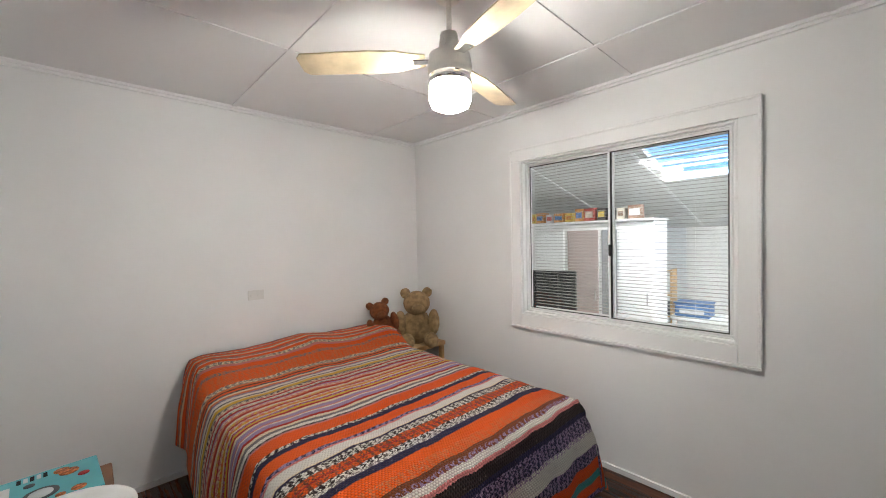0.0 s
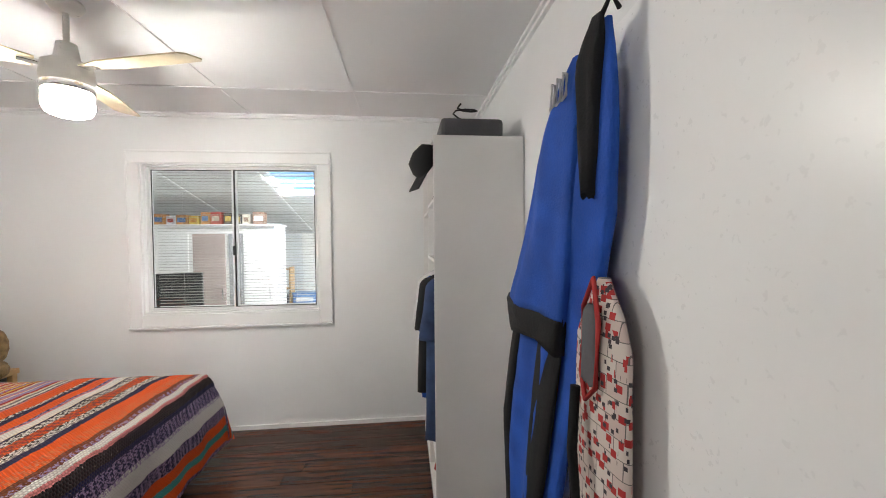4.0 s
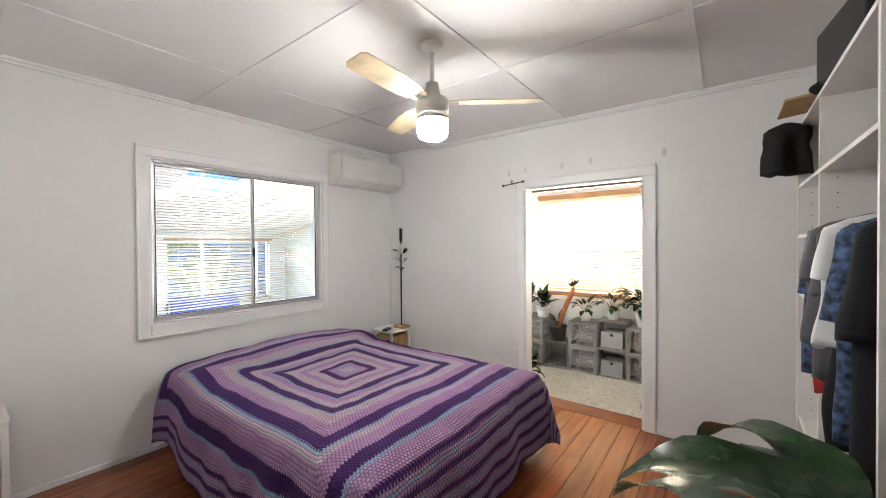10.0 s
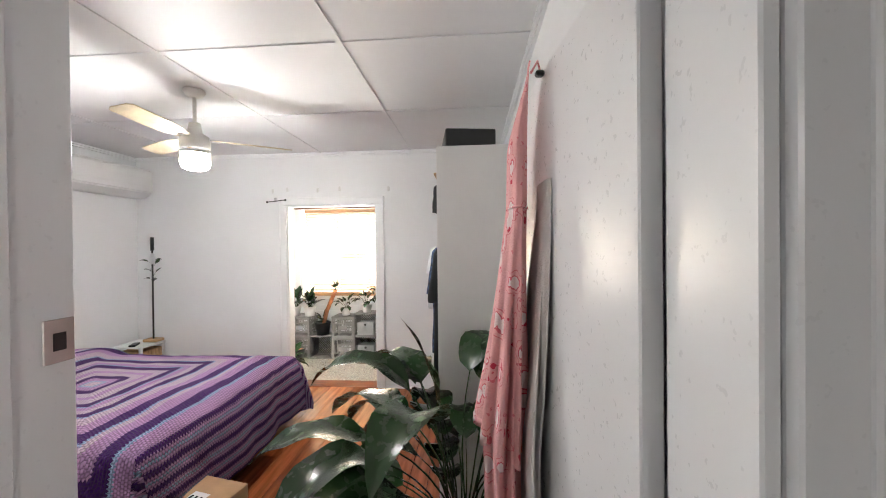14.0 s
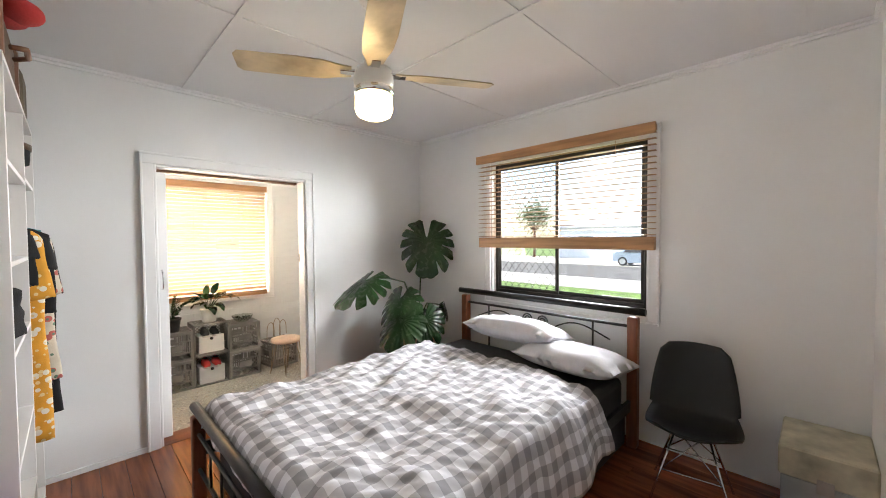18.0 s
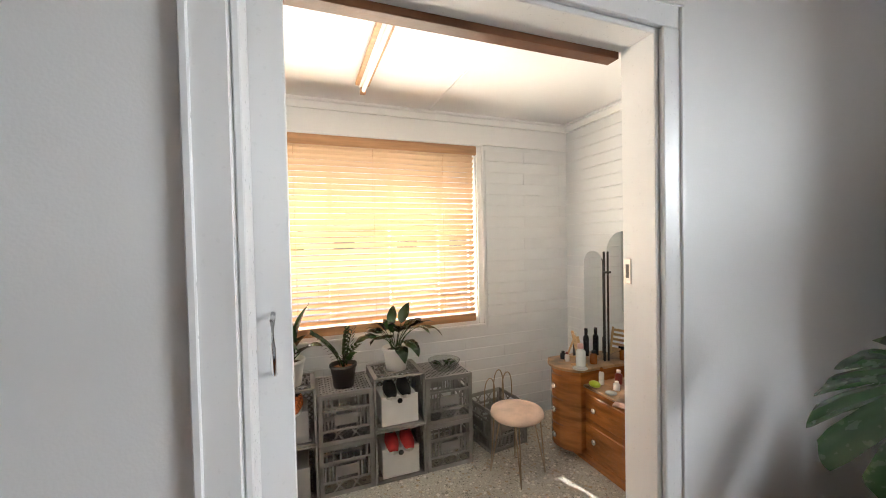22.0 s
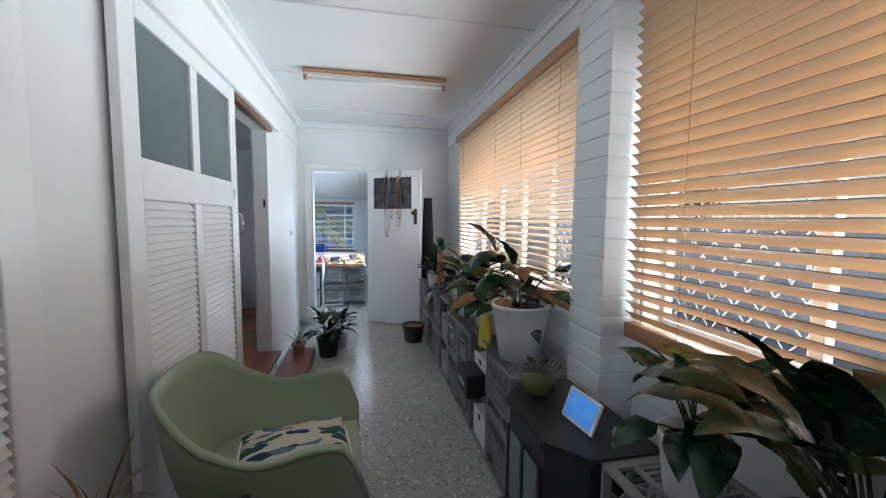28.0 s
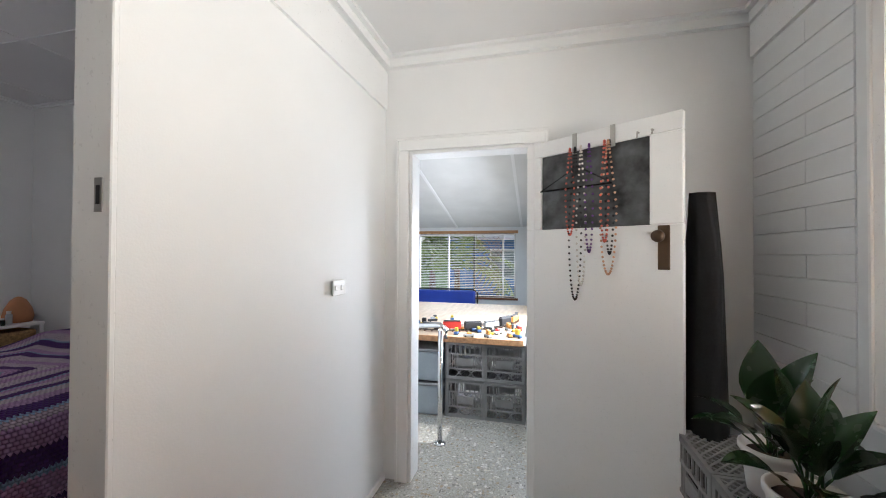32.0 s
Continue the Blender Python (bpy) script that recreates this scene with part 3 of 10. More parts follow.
def cornice(name, x0, y0, x1, y1, z, s=0.045):
    bm = bmesh.new()
    for k, (d, h) in enumerate(((s, 0.018), (s * 0.55, s))):
        for a in ((x0, y0, x1, y0 + d), (x0, y1 - d, x1, y1), (x0, y0 + d, x0 + d, y1 - d), (x1 - d, y0 + d, x1, y1 - d)):
            if k == 0:
                box(bm, a[0], a[1], z - h, a[2], a[3], z - 0.0006)
            else:
                box(bm, a[0], a[1], z - h, a[2], a[3], z - 0.0185)
    return setting(name, bm, GLOSS, "white moulded cornice", "trim")


cornice("cornice_front_bedroom", XW1, -3.38, -0.19, 0.70, H, 0.035)
cornice("cornice_second_bedroom", XW2, 0.86, 0.94, 4.405, H, 0.035)
cornice("cornice_third_bedroom", 1.06, 0.86, XE, 4.405, H, 0.035)
cornice("cornice_sunroom", -3.05, 4.52, XE, 6.55, SH, 0.07)


def skirting(name, x0, y0, x1, y1, z, gaps=()):
    """A low board along one wall."""
    bm = bmesh.new()
    box(bm, x0, y0, z, x1, y1, z + 0.035)
    return setting(name, bm, GLOSS, "low white skirting board", "baseboard")


skirting("baseboard_front_west", XW1, -3.38, XW1 + 0.015, 0.70, 0)
skirting("baseboard_front_south", XW1 + 0.016, -3.38, -0.19, -3.365, 0)
skirting("baseboard_second_west", XW2, 0.86, XW2 + 0.015, 4.405, 0)
skirting("baseboard_second_north", -0.35, 4.39, 0.94, 4.404, 0)
skirting("baseboard_second_north_b", XW2 + 0.016, 4.39, -1.55, 4.404, 0)
skirting("baseboard_third_north", 1.06, 4.39, 2.10, 4.404, 0)
skirting("baseboard_sunroom_south", -3.04, 4.521, -1.56, 4.535, SZ)

# sunroom picture rail boards on the walls
for nm, a in (("frieze_north", (-3.04, 6.530, 2.252, XE, 6.549, 2.42)), ("frieze_south", (-3.04, 4.521, 2.16, XE, 4.536, 2.395)), ):
    bm = bmesh.new()
    box(bm, a[0], a[1], a[2], a[3], a[4], a[5])
    setting(nm, bm, GLOSS, "white painted frieze board", "trim")

# ---------------------------------------------------------------- doors


def hinged_door(name, label, width, height, m, thick=0.036, glass=False):
    t = thing(name, label, "door", m, kind="structure")
    if not glass:
        part("leaf", rbox(0, -thick / 2, 0.012, width, thick / 2, height, 0.003, 1), GLOSS, t)
    return t


d1 = hinged_door("door_1", "open flush white bedroom door", 0.82, 2.01, pose(-0.175, 0.478, 0, 0, 0, 176))
for z in (0.3, 1.93):
    part("hinge", rbox(-0.016, -0.026, z, 0.004, -0.016, z + 0.1, 0.002, 1), GLOSS, d1, "painted steel hinge")
d2 = hinged_door("door_2", "open flush white bedroom door", 0.80, 2.01, pose(0.862, 0.885, 0, 0, 0, 96))
for z in (0.3, 1.93):
    part("hinge", rbox(-0.020, -0.012, z, -0.004, 0.004, z + 0.1, 0.002, 1), GLOSS, d2, "painted steel hinge")
part("hook", rbox(0.43, 0.018, 1.99, 0.45, 0.04, 2.005, 0.004, 1), BLACK, d2)


def sliding_door(name, label, width, height, m):
    """A sliding door of two columns: glass over louvres."""
    t = thing(name, label, "door", m, kind="structure")
    th, st, ms = 0.036, 0.105, 0.075
    zmid0, zmid1 = 1.375, 1.53
    part("stile", rbox(0, -th / 2, 0, st, th / 2, height, 0.003, 1), GLOSS, t)
    part("stile", rbox(width - st, -th / 2, 0, width, th / 2, height, 0.003, 1), GLOSS, t)
    part("top_rail", rbox(st, -th / 2 + 0.001, height - 0.09, width - st, th / 2 - 0.001, height, 0.003, 1), GLOSS, t)
    part("lock_rail", rbox(st, -th / 2 + 0.001, zmid0, width - st, th / 2 - 0.001, zmid1, 0.003, 1), GLOSS, t)
    part("bottom_rail", rbox(st, -th / 2 + 0.001, 0, width - st, th / 2 - 0.001, 0.16, 0.003, 1), GLOSS, t)
    cx = width / 2
    for z0, z1 in ((0.16, zmid0), (zmid1, height - 0.09)):
        part("mullion", rbox(cx - ms / 2, -th / 2 + 0.002, z0, cx + ms / 2, th / 2 - 0.002, z1, 0.002, 1), GLOSS, t)
    for a, b in ((st, cx - ms / 2), (cx + ms / 2, width - st)):
        g = part("pane", rbox(a, -0.003, zmid1, b, 0.003, height - 0.09, 0.0008, 1), OBSCURE, t, "grey-tinted glass pane")
        first = None
        n = 37
        for i in range(n):
            z = 0.180 + (zmid0 - 0.20) * i / (n - 1)
            mm = pose((a + b) / 2, 0, z, 58, 0, 0)
            if first is None:
                hw = (b - a) / 2 - 0.001
                first = part("louvre", rbox(-hw, -0.021, -0.003, hw, 0.021, 0.003, 0.0015, 1), GLOSS, t, m=mm)
            else:
                again(first, mm)
    return t


OBSCURE = mat("grey_tinted_glass", (0.20, 0.25, 0.26), 0.06, var=0.05, bump=0.0, thin=0.25)
sd = sliding_door("sliding_door_1", "white sliding door with glass over louvres, slid open", 1.17, 2.12, pose(0.72, 4.555, -0.07, 0, 0, 180))
hd = part("handle", tube([(1.13, -0.02, 1.20), (1.13, -0.05, 1.21), (1.13, -0.058, 1.27), (1.13, -0.05, 1.33), (1.13, -0.02, 1.34)], 0.006, 8), CHROME, sd, "chrome pull handle")
part("key_plate", rbox(1.09, -0.0215, 1.43, 1.11, -0.0185, 1.49, 0.001, 1), STEEL, sd)
sd2 = sliding_door("sliding_door_2", "white sliding door with glass over louvres, slid into the wall side", 1.17, 2.12, pose(2.26, 4.555, -0.07, 0, 0, 180))
hd2 = part("handle", tube([(0.04, 0.02, 1.20), (0.04, 0.05, 1.21), (0.04, 0.058, 1.27), (0.04, 0.05, 1.33), (0.04, 0.02, 1.34)], 0.006, 8), CHROME, sd2, "chrome pull handle")
for nm, a in (("door_track_cover_a", (-1.62, 4.522, 2.045, 0.80, 4.60, 2.155)), ("door_track_cover_b", (1.0, 4.522, 2.045, 3.45, 4.60, 2.155))):
    bm = rbox(a[0], a[1], a[2], a[3], a[4], a[5], 0.003, 1)
    setting(nm, bm, GLOSS, "white boxed track cover over a sliding door", "trim")
for nm, x0, x1 in (("door_track_a", O2[0] + 0.02, O2[1] - 0.02), ("door_track_b", O3[0] + 0.02, O3[1] - 0.02)):
    bm = rbox(x0, 4.525, 2.000, x1, 4.575, 2.044, 0.003, 1)
    setting(nm, bm, BROWN, "dark timber sliding track", "trim")

# ---------------------------------------------------------------- cloth materials
def uv_mat(name, rough=0.9):
    m = bpy.data.materials.new(name)
    m.use_nodes = True
    nt = m.node_tree
    b = nt.nodes["Principled BSDF"]
    b.inputs["Roughness"].default_value = rough
    b.inputs["Sheen Weight"].default_value = 0.03
    b.inputs["Specular IOR Level"].default_value = 0.15
    uv = nt.nodes.new("ShaderNodeUVMap")
    sp = nt.nodes.new("ShaderNodeSeparateXYZ")
    nt.links.new(uv.outputs[0], sp.inputs[0])
    return m, nt, b, sp, uv


def math_node(nt, op, a, b=None, c=None):
    n = nt.nodes.new("ShaderNodeMath")
    n.operation = op
    for i, v in enumerate((a, b, c)):
        if v is None:
            continue
        if isinstance(v, (int, float)):
            n.inputs[i].default_value = v
        else:
            nt.links.new(v, n.inputs[i])
    return n.outputs[0]


def ramp_node(nt, fac, stops, mode="CONSTANT"):
    r = nt.nodes.new("ShaderNodeValToRGB")
    r.color_ramp.interpolation = mode
    e = r.color_ramp.elements
    while len(e) < len(stops):
        e.new(0.5)
    for k, (p, c) in enumerate(stops):
        e[k].position, e[k].color = p, (*c, 1)
    nt.links.new(fac, r.inputs[0])
    return r.outputs[0]


def mix_col(nt, fac, a, b, mode="MIX"):
    n = nt.nodes.new("ShaderNodeMix")
    n.data_type, n.blend_type = "RGBA", mode
    for s, v in ((n.inputs[0], fac), (n.inputs[6], a), (n.inputs[7], b)):
        if isinstance(v, (int, float)):
            s.default_value = v
        elif isinstance(v, tuple):
            s.default_value = (*v, 1)
        else:
            nt.links.new(v, s)
    return n.outputs[2]




def stitches(nt, b, along, across, la, lb, strength):
    """Rows of plump stitches, offset row by row, as relief; gives the height of each stitch."""
    row = math_node(nt, "FLOOR", math_node(nt, "DIVIDE", across, lb))
    shift = math_node(nt, "MULTIPLY", math_node(nt, "MODULO", row, 2.0), la * 0.5)
    ca = math_node(nt, "SINE", math_node(nt, "MULTIPLY", math_node(nt, "ADD", along, shift), math.pi / la))
    cb_ = math_node(nt, "SINE", math_node(nt, "MULTIPLY", across, math.pi / lb))
    h = math_node(nt, "SQRT", math_node(nt, "MULTIPLY", math_node(nt, "ABSOLUTE", ca), math_node(nt, "ABSOLUTE", cb_)))
    bp = nt.nodes.new("ShaderNodeBump")
    bp.inputs["Strength"].default_value = strength
    bp.inputs["Distance"].default_value = 0.006
    nt.links.new(h, bp.inputs["Height"])
    nt.links.new(bp.outputs[0], b.inputs["Normal"])
    return h, math_node(nt, "ADD", along, shift)


def stripe_ramps(nt, v, rows):
    """Stripes of given widths laid one after the other along v, over as many ramps as they need."""
    out, z0 = None, 0.0
    for k in range(0, len(rows), 30):
        chunk = rows[k:k + 30]
        tot = sum(w for w, c in chunk)
        acc, stops = 0.0, []
        for w, c in chunk:
            stops.append((acc / tot, c))
            acc += w
        col = ramp_node(nt, math_node(nt, "DIVIDE", math_node(nt, "SUBTRACT", v, z0), tot), stops)
        out = col if out is None else mix_col(nt, math_node(nt, "GREATER_THAN", v, z0), out, col)
        z0 += tot
    return out


def striped_wool():
    m, nt, b, sp, uv = uv_mat("striped_knitted_wool")
    no = nt.nodes.new("ShaderNodeTexNoise")
    no.inputs["Scale"].default_value = 5.0
    nt.links.new(uv.outputs[0], no.inputs[0])
    wob = math_node(nt, "MULTIPLY", math_node(nt, "SUBTRACT", no.outputs[0], 0.5), 0.03)
    no2 = nt.nodes.new("ShaderNodeTexNoise")
    no2.inputs["Scale"].default_value = 85.0
    nt.links.new(uv.outputs[0], no2.inputs[0])
    wob2 = math_node(nt, "MULTIPLY", math_node(nt, "SUBTRACT", no2.outputs[0], 0.5), 0.013)
    v0 = math_node(nt, "ADD", sp.outputs["Y"], wob)
    h, al = stitches(nt, b, math_node(nt, "ADD", sp.outputs["X"], 5.0), math_node(nt, "ADD", v0, 1.0), 0.014, 0.0105, 0.9)
    v = math_node(nt, "ADD", v0, wob2)
    tone = {"O": (0.86, 0.105, 0.008), "N": (0.010, 0.012, 0.06), "P": (0.62, 0.20, 0.20), "C": (0.78, 0.64, 0.46), "R": (0.42, 0.025, 0.02), "Y": (0.70, 0.42, 0.05),
            "W": (0.74, 0.70, 0.66), "K": (0.018, 0.013, 0.016), "T": (0.06, 0.30, 0.28), "L": (0.36, 0.25, 0.42), "S": (0.70, 0.17, 0.06), "G": (0.20, 0.18, 0.19), "B": (0.20, 0.05, 0.025)}
    # from head to foot: colour, second colour of two-tone rows, width in centimetres
    text = ("NN2 RN2 SG2 OO2 GC2 RR1 OO3 GS2 CC2 OO3 RR1 SG3 WW1 OO3 GC3 PP2 OO3 SG2 SO7 GC3 SS2 KK1 OO2 KG2 CC2 SS2 LG2 WW3 NN1 CC2 "
            "YY3 GG1 KC2 PC2 RR2 WW1 GC2 RR2 LL1 PC3 SS1 RR2 CC2 PY2 RR1 PC2 SY2 CC1 LR2 YY2 RR2 CC2 LL3 PP1 WW1 LL3 RR2 CC2 GG2 WW2 "
            "KG1 PP1 OO8 KW2 NN3 OO7 NL2 PP1 WW5 CC1 NN1 KW5 BO3 RR1 BO3 KW3 WG2 NN4 OO6 SO5 BB2 LB2 WW3 PP1 KK4 NN2 NL7 LW2 WW7 NL7 OO6 TT4 OO5 NL5 RR3 OO9")
    ones = [(float(w[2:]) * 0.0105, tone[w[0]]) for w in text.split()]
    twos = [(float(w[2:]) * 0.0105, tone[w[1]]) for w in text.split()]
    stitch = math_node(nt, "GREATER_THAN", math_node(nt, "FRACT", math_node(nt, "DIVIDE", math_node(nt, "ADD", al, math_node(nt, "MULTIPLY", no2.outputs[0], 0.075)), 0.034)), 0.5)
    col = mix_col(nt, stitch, stripe_ramps(nt, v, ones), stripe_ramps(nt, v, twos))
    fleck = math_node(nt, "GREATER_THAN", no2.outputs[0], 0.68)
    col = mix_col(nt, math_node(nt, "MULTIPLY", fleck, 0.3), col, (0.6, 0.5, 0.42))
    # crease shade between stitches, mixed into the wool's colour
    gap_shade = math_node(nt, "MULTIPLY", math_node(nt, "SUBTRACT", 1.0, h), 0.55)
    col = mix_col(nt, gap_shade, col, (0.05, 0.022, 0.02))
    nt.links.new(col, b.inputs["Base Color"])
    return m


def square_crochet():
    """Concentric squares in purple, mauve, grey and pale blue, with saw-toothed edges."""
    m, nt, b, sp, uv = uv_mat("concentric_crochet_wool")
    no = nt.nodes.new("ShaderNodeTexNoise")
    no.inputs["Scale"].default_value = 9.0
    nt.links.new(uv.outputs[0], no.inputs[0])
    wob = math_node(nt, "MULTIPLY", math_node(nt, "SUBTRACT", no.outputs[0], 0.5), 0.016)
    du = math_node(nt, "ABSOLUTE", sp.outputs["X"])
    dy = math_node(nt, "SUBTRACT", sp.outputs["Y"], 1.0)
    dv = math_node(nt, "ABSOLUTE", dy)
    side = math_node(nt, "GREATER_THAN", du, dv)
    along = math_node(nt, "ADD", math_node(nt, "ADD", math_node(nt, "MULTIPLY", side, dy), math_node(nt, "MULTIPLY", math_node(nt, "SUBTRACT", 1.0, side), sp.outputs["X"])), 5.0)
    d0 = math_node(nt, "ADD", math_node(nt, "SMOOTH_MAX", du, dv, 0.04), wob)
    h, al = stitches(nt, b, along, math_node(nt, "ADD", d0, 1.0), 0.019, 0.0155, 1.0)
    saw = math_node(nt, "MULTIPLY", math_node(nt, "SUBTRACT", math_node(nt, "PINGPONG", along, 0.0095), 0.00475), 1.5)
    d = math_node(nt, "ADD", d0, saw)
    U, M, G, B = (0.050, 0.010, 0.115), (0.42, 0.25, 0.44), (0.50, 0.40, 0.47), (0.26, 0.38, 0.55)
    inner = [(0.00, G), (0.04, B), (0.055, M), (0.10, U), (0.145, G), (0.20, M), (0.25, G), (0.31, U), (0.365, B), (0.378, M), (0.42, G), (0.465, U), (0.52, B), (0.535, G), (0.60, M), (0.67, U), (0.745, B), (0.76, G), (0.80, M), (0.885, U), (0.965, B), (0.99, M)]
    col = ramp_node(nt, d, inner)
    per = math_node(nt, "FRACT", math_node(nt, "DIVIDE", math_node(nt, "SUBTRACT", d, 1.09), 0.083))
    outer = ramp_node(nt, per, [(0.0, U), (0.35, M), (0.58, B), (0.72, M)])
    col = mix_col(nt, math_node(nt, "GREATER_THAN", d, 1.09), col, outer)
    # shade painted into the dips between stitches, darkest where the relief is lowest
    gap_shade = math_node(nt, "MULTIPLY", math_node(nt, "SUBTRACT", 1.0, h), 0.7)
    col = mix_col(nt, gap_shade, col, (0.05, 0.02, 0.06))
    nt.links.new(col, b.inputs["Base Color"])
    return m


def gingham():
    m, nt, b, sp, uv = uv_mat("grey_gingham_cotton", 0.85)
    s = 0.095

    def band(o):
        return math_node(nt, "GREATER_THAN", math_node(nt, "FRACT", math_node(nt, "DIVIDE", math_node(nt, "ADD", o, 20.0), s)), 0.5)
    tot = math_node(nt, "MULTIPLY", math_node(nt, "ADD", band(sp.outputs["X"]), band(sp.outputs["Y"])), 0.5)
    col = ramp_node(nt, tot, [(0.0, (0.76, 0.77, 0.82)), (0.25, (0.50, 0.50, 0.54)), (0.75, (0.31, 0.31, 0.335))])
    no = nt.nodes.new("ShaderNodeTexNoise")
    no.inputs["Scale"].default_value = 500.0
    nt.links.new(uv.outputs[0], no.inputs[0])
    bp = nt.nodes.new("ShaderNodeBump")
    bp.inputs["Strength"].default_value = 0.15
    bp.inputs["Distance"].default_value = 0.002
    nt.links.new(no.outputs[0], bp.inputs["Height"])
    nt.links.new(bp.outputs[0], b.inputs["Normal"])
    nt.links.new(col, b.inputs["Base Color"])
    return m


def cloth_cover(name, w, l, z, drop_l, drop_r, drop_foot, material, nu=70, nv=90, head=None, lump=0.012, fold=0.03, seed=3, flare=0.22, hem=0.0):
    """A cover over a bed: x across, y from the head (0) to the foot (l); the sides hang down with folds."""
    bm = bmesh.new()
    uvl = bm.loops.layers.uv.new("UVMap")
    us = np.linspace(-w / 2 - drop_l, w / 2 + drop_r, nu)
    vs = np.linspace(0.0, l + drop_foot, nv)
    grid, uvs = [], {}
    for v in vs:
        row = []
        for u in us:
            du = max(0.0, abs(u) - w / 2)
            dv = max(0.0, v - l)
            sg = 1 if u >= 0 else -1
            cx = max(-w / 2, min(w / 2, u))
            cy = min(v, l)
            r = 0.05
            over = max(du, dv)
            lo = min(du, dv)
            hang = max(0.0, over - r * 0.6)
            ox = r * (1 - math.exp(-du / r)) if du else 0.0
            oy = r * (1 - math.exp(-dv / r)) if dv else 0.0
            f = noise.noise(Vector((cx * 5.0 + seed if dv > du else seed, cy * 5.0 if du >= dv else 0.0, seed * 1.7)))
            k = fold * min(1.0, hang / 0.25)
            if du >= dv and du > 0:
                ox += flare * 0.3 * hang + k * (f + 0.3)
                oy += 0.25 * lo
            elif dv > 0:
                oy += flare * 0.3 * hang + k * (f + 0.3)
                ox += 0.25 * lo
            zt = z + lump * noise.noise(Vector((u * 2.3, v * 2.3, seed))) + lump * 0.5 * noise.noise(Vector((u * 7, v * 7, seed + 5)))
            if head:
                zt += head(u, v)
            edge = r * 0.5 * (math.exp(-max(0.0, w / 2 - abs(u)) / 0.05) * (du == 0) + math.exp(-max(0.0, l - v) / 0.05) * (dv == 0)) if not over else r * 0.5 + (1 - math.exp(-over / r)) * r * 0.5
            p = (cx + sg * ox, cy + oy, zt - min(edge, 0.05) - hang + hem * noise.noise(Vector((u * 3, v * 3, 9))) * min(1.0, hang * 3))
            vert = bm.verts.new((p[0], p[1], max(0.015, p[2])))
            uvs[vert] = (u, v)
            row.append(vert)
        grid.append(row)
    for i in range(nv - 1):
        for j in range(nu - 1):
            f = bm.faces.new((grid[i][j], grid[i][j + 1], grid[i + 1][j + 1], grid[i + 1][j]))
            f.smooth = True
            for lp in f.loops:
                lp[uvl].uv = uvs[lp.vert]
    return bm


def cover(name, bm, material, label, category, m, th=0.012):
    ob = solo(name, bm, material, label, category, m)
    md = ob.modifiers.new("thickness", "SOLIDIFY")
    md.thickness, md.offset = th, -1
    return ob


def pillow(name, label, w, d, h, material, m, seed=1):
    bm = bmesh.new()
    n = 22
    top, bot = [], []
    for i in range(n + 1):
        a, b_ = [], []
        for j in range(n + 1):
            u, v = 2 * i / n - 1, 2 * j / n - 1
            e = max(0.0, (1 - abs(u) ** 3) * (1 - abs(v) ** 3)) ** 0.55
            sx = 1 - 0.06 * (1 - abs(v)) * abs(u)
            wr = 0.010 * noise.noise(Vector((u * 3 + seed, v * 3, 0.3))) + 0.006 * noise.noise(Vector((u * 9, v * 5 + seed, 1.3)))
            x, y = u * w / 2 * (1 - 0.05 * (1 - v * v)), v * d / 2 * (1 - 0.05 * (1 - u * u))
            a.append(bm.verts.new((x, y, h * (0.45 + 0.55 * e) + wr * (0.3 + e))))
            b_.append(bm.verts.new((x, y, h * (0.45 - 0.45 * e))))
        top.append(a)
        bot.append(b_)
    for i in range(n):
        for j in range(n):
            bm.faces.new((top[i][j], top[i + 1][j], top[i + 1][j + 1], top[i][j + 1])).smooth = True
            bm.faces.new((bot[i][j], bot[i][j + 1], bot[i + 1][j + 1], bot[i + 1][j])).smooth = True
    bmesh.ops.remove_doubles(bm, verts=bm.verts[:], dist=0.0005)
    bmesh.ops.holes_fill(bm, edges=[e for e in bm.edges if e.is_boundary], sides=0)
    return solo(name, bm, material, label, "pillow", m)


WOOL = striped_wool()
CROCHET = square_crochet()
GING = gingham()
LINEN = mat("grey_white_linen", (0.58, 0.58, 0.62), 0.85, var=0.06, scale=12, bump=0.15, bscale=260)
CHARCOAL = mat("charcoal_fabric", (0.055, 0.055, 0.06), 0.9, var=0.15, bump=0.15, bscale=300)
MATTRESS = mat("mattress_ticking", (0.55, 0.55, 0.54), 0.85, var=0.05, bump=0.1, bscale=200)

# ---------------------------------------------------------------- beds
b1 = thing("double_bed", "low double bed on dark legs under a striped blanket", "bed", pose(-1.86, -3.36, 0))
part("mattress", rbox(-0.71, 0.03, 0.36, 0.71, 2.03, 0.66, 0.05, 3), MATTRESS, b1)
part("base", rbox(-0.72, 0.02, 0.16, 0.72, 2.04, 0.36, 0.02, 2), CHARCOAL, b1)
for x in (-0.66, 0.66):
    for y in (0.1, 1.95):
        part("leg", lathe([(0.0, 0.0), (0.022, 0.0), (0.028, 0.16), (0.0, 0.16)], 10, x, y), BLACK, b1)
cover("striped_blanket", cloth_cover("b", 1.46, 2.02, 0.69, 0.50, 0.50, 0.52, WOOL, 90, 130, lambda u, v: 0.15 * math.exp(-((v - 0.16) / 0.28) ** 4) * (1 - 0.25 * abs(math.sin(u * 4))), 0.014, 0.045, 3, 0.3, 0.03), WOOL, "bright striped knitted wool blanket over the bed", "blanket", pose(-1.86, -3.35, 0))

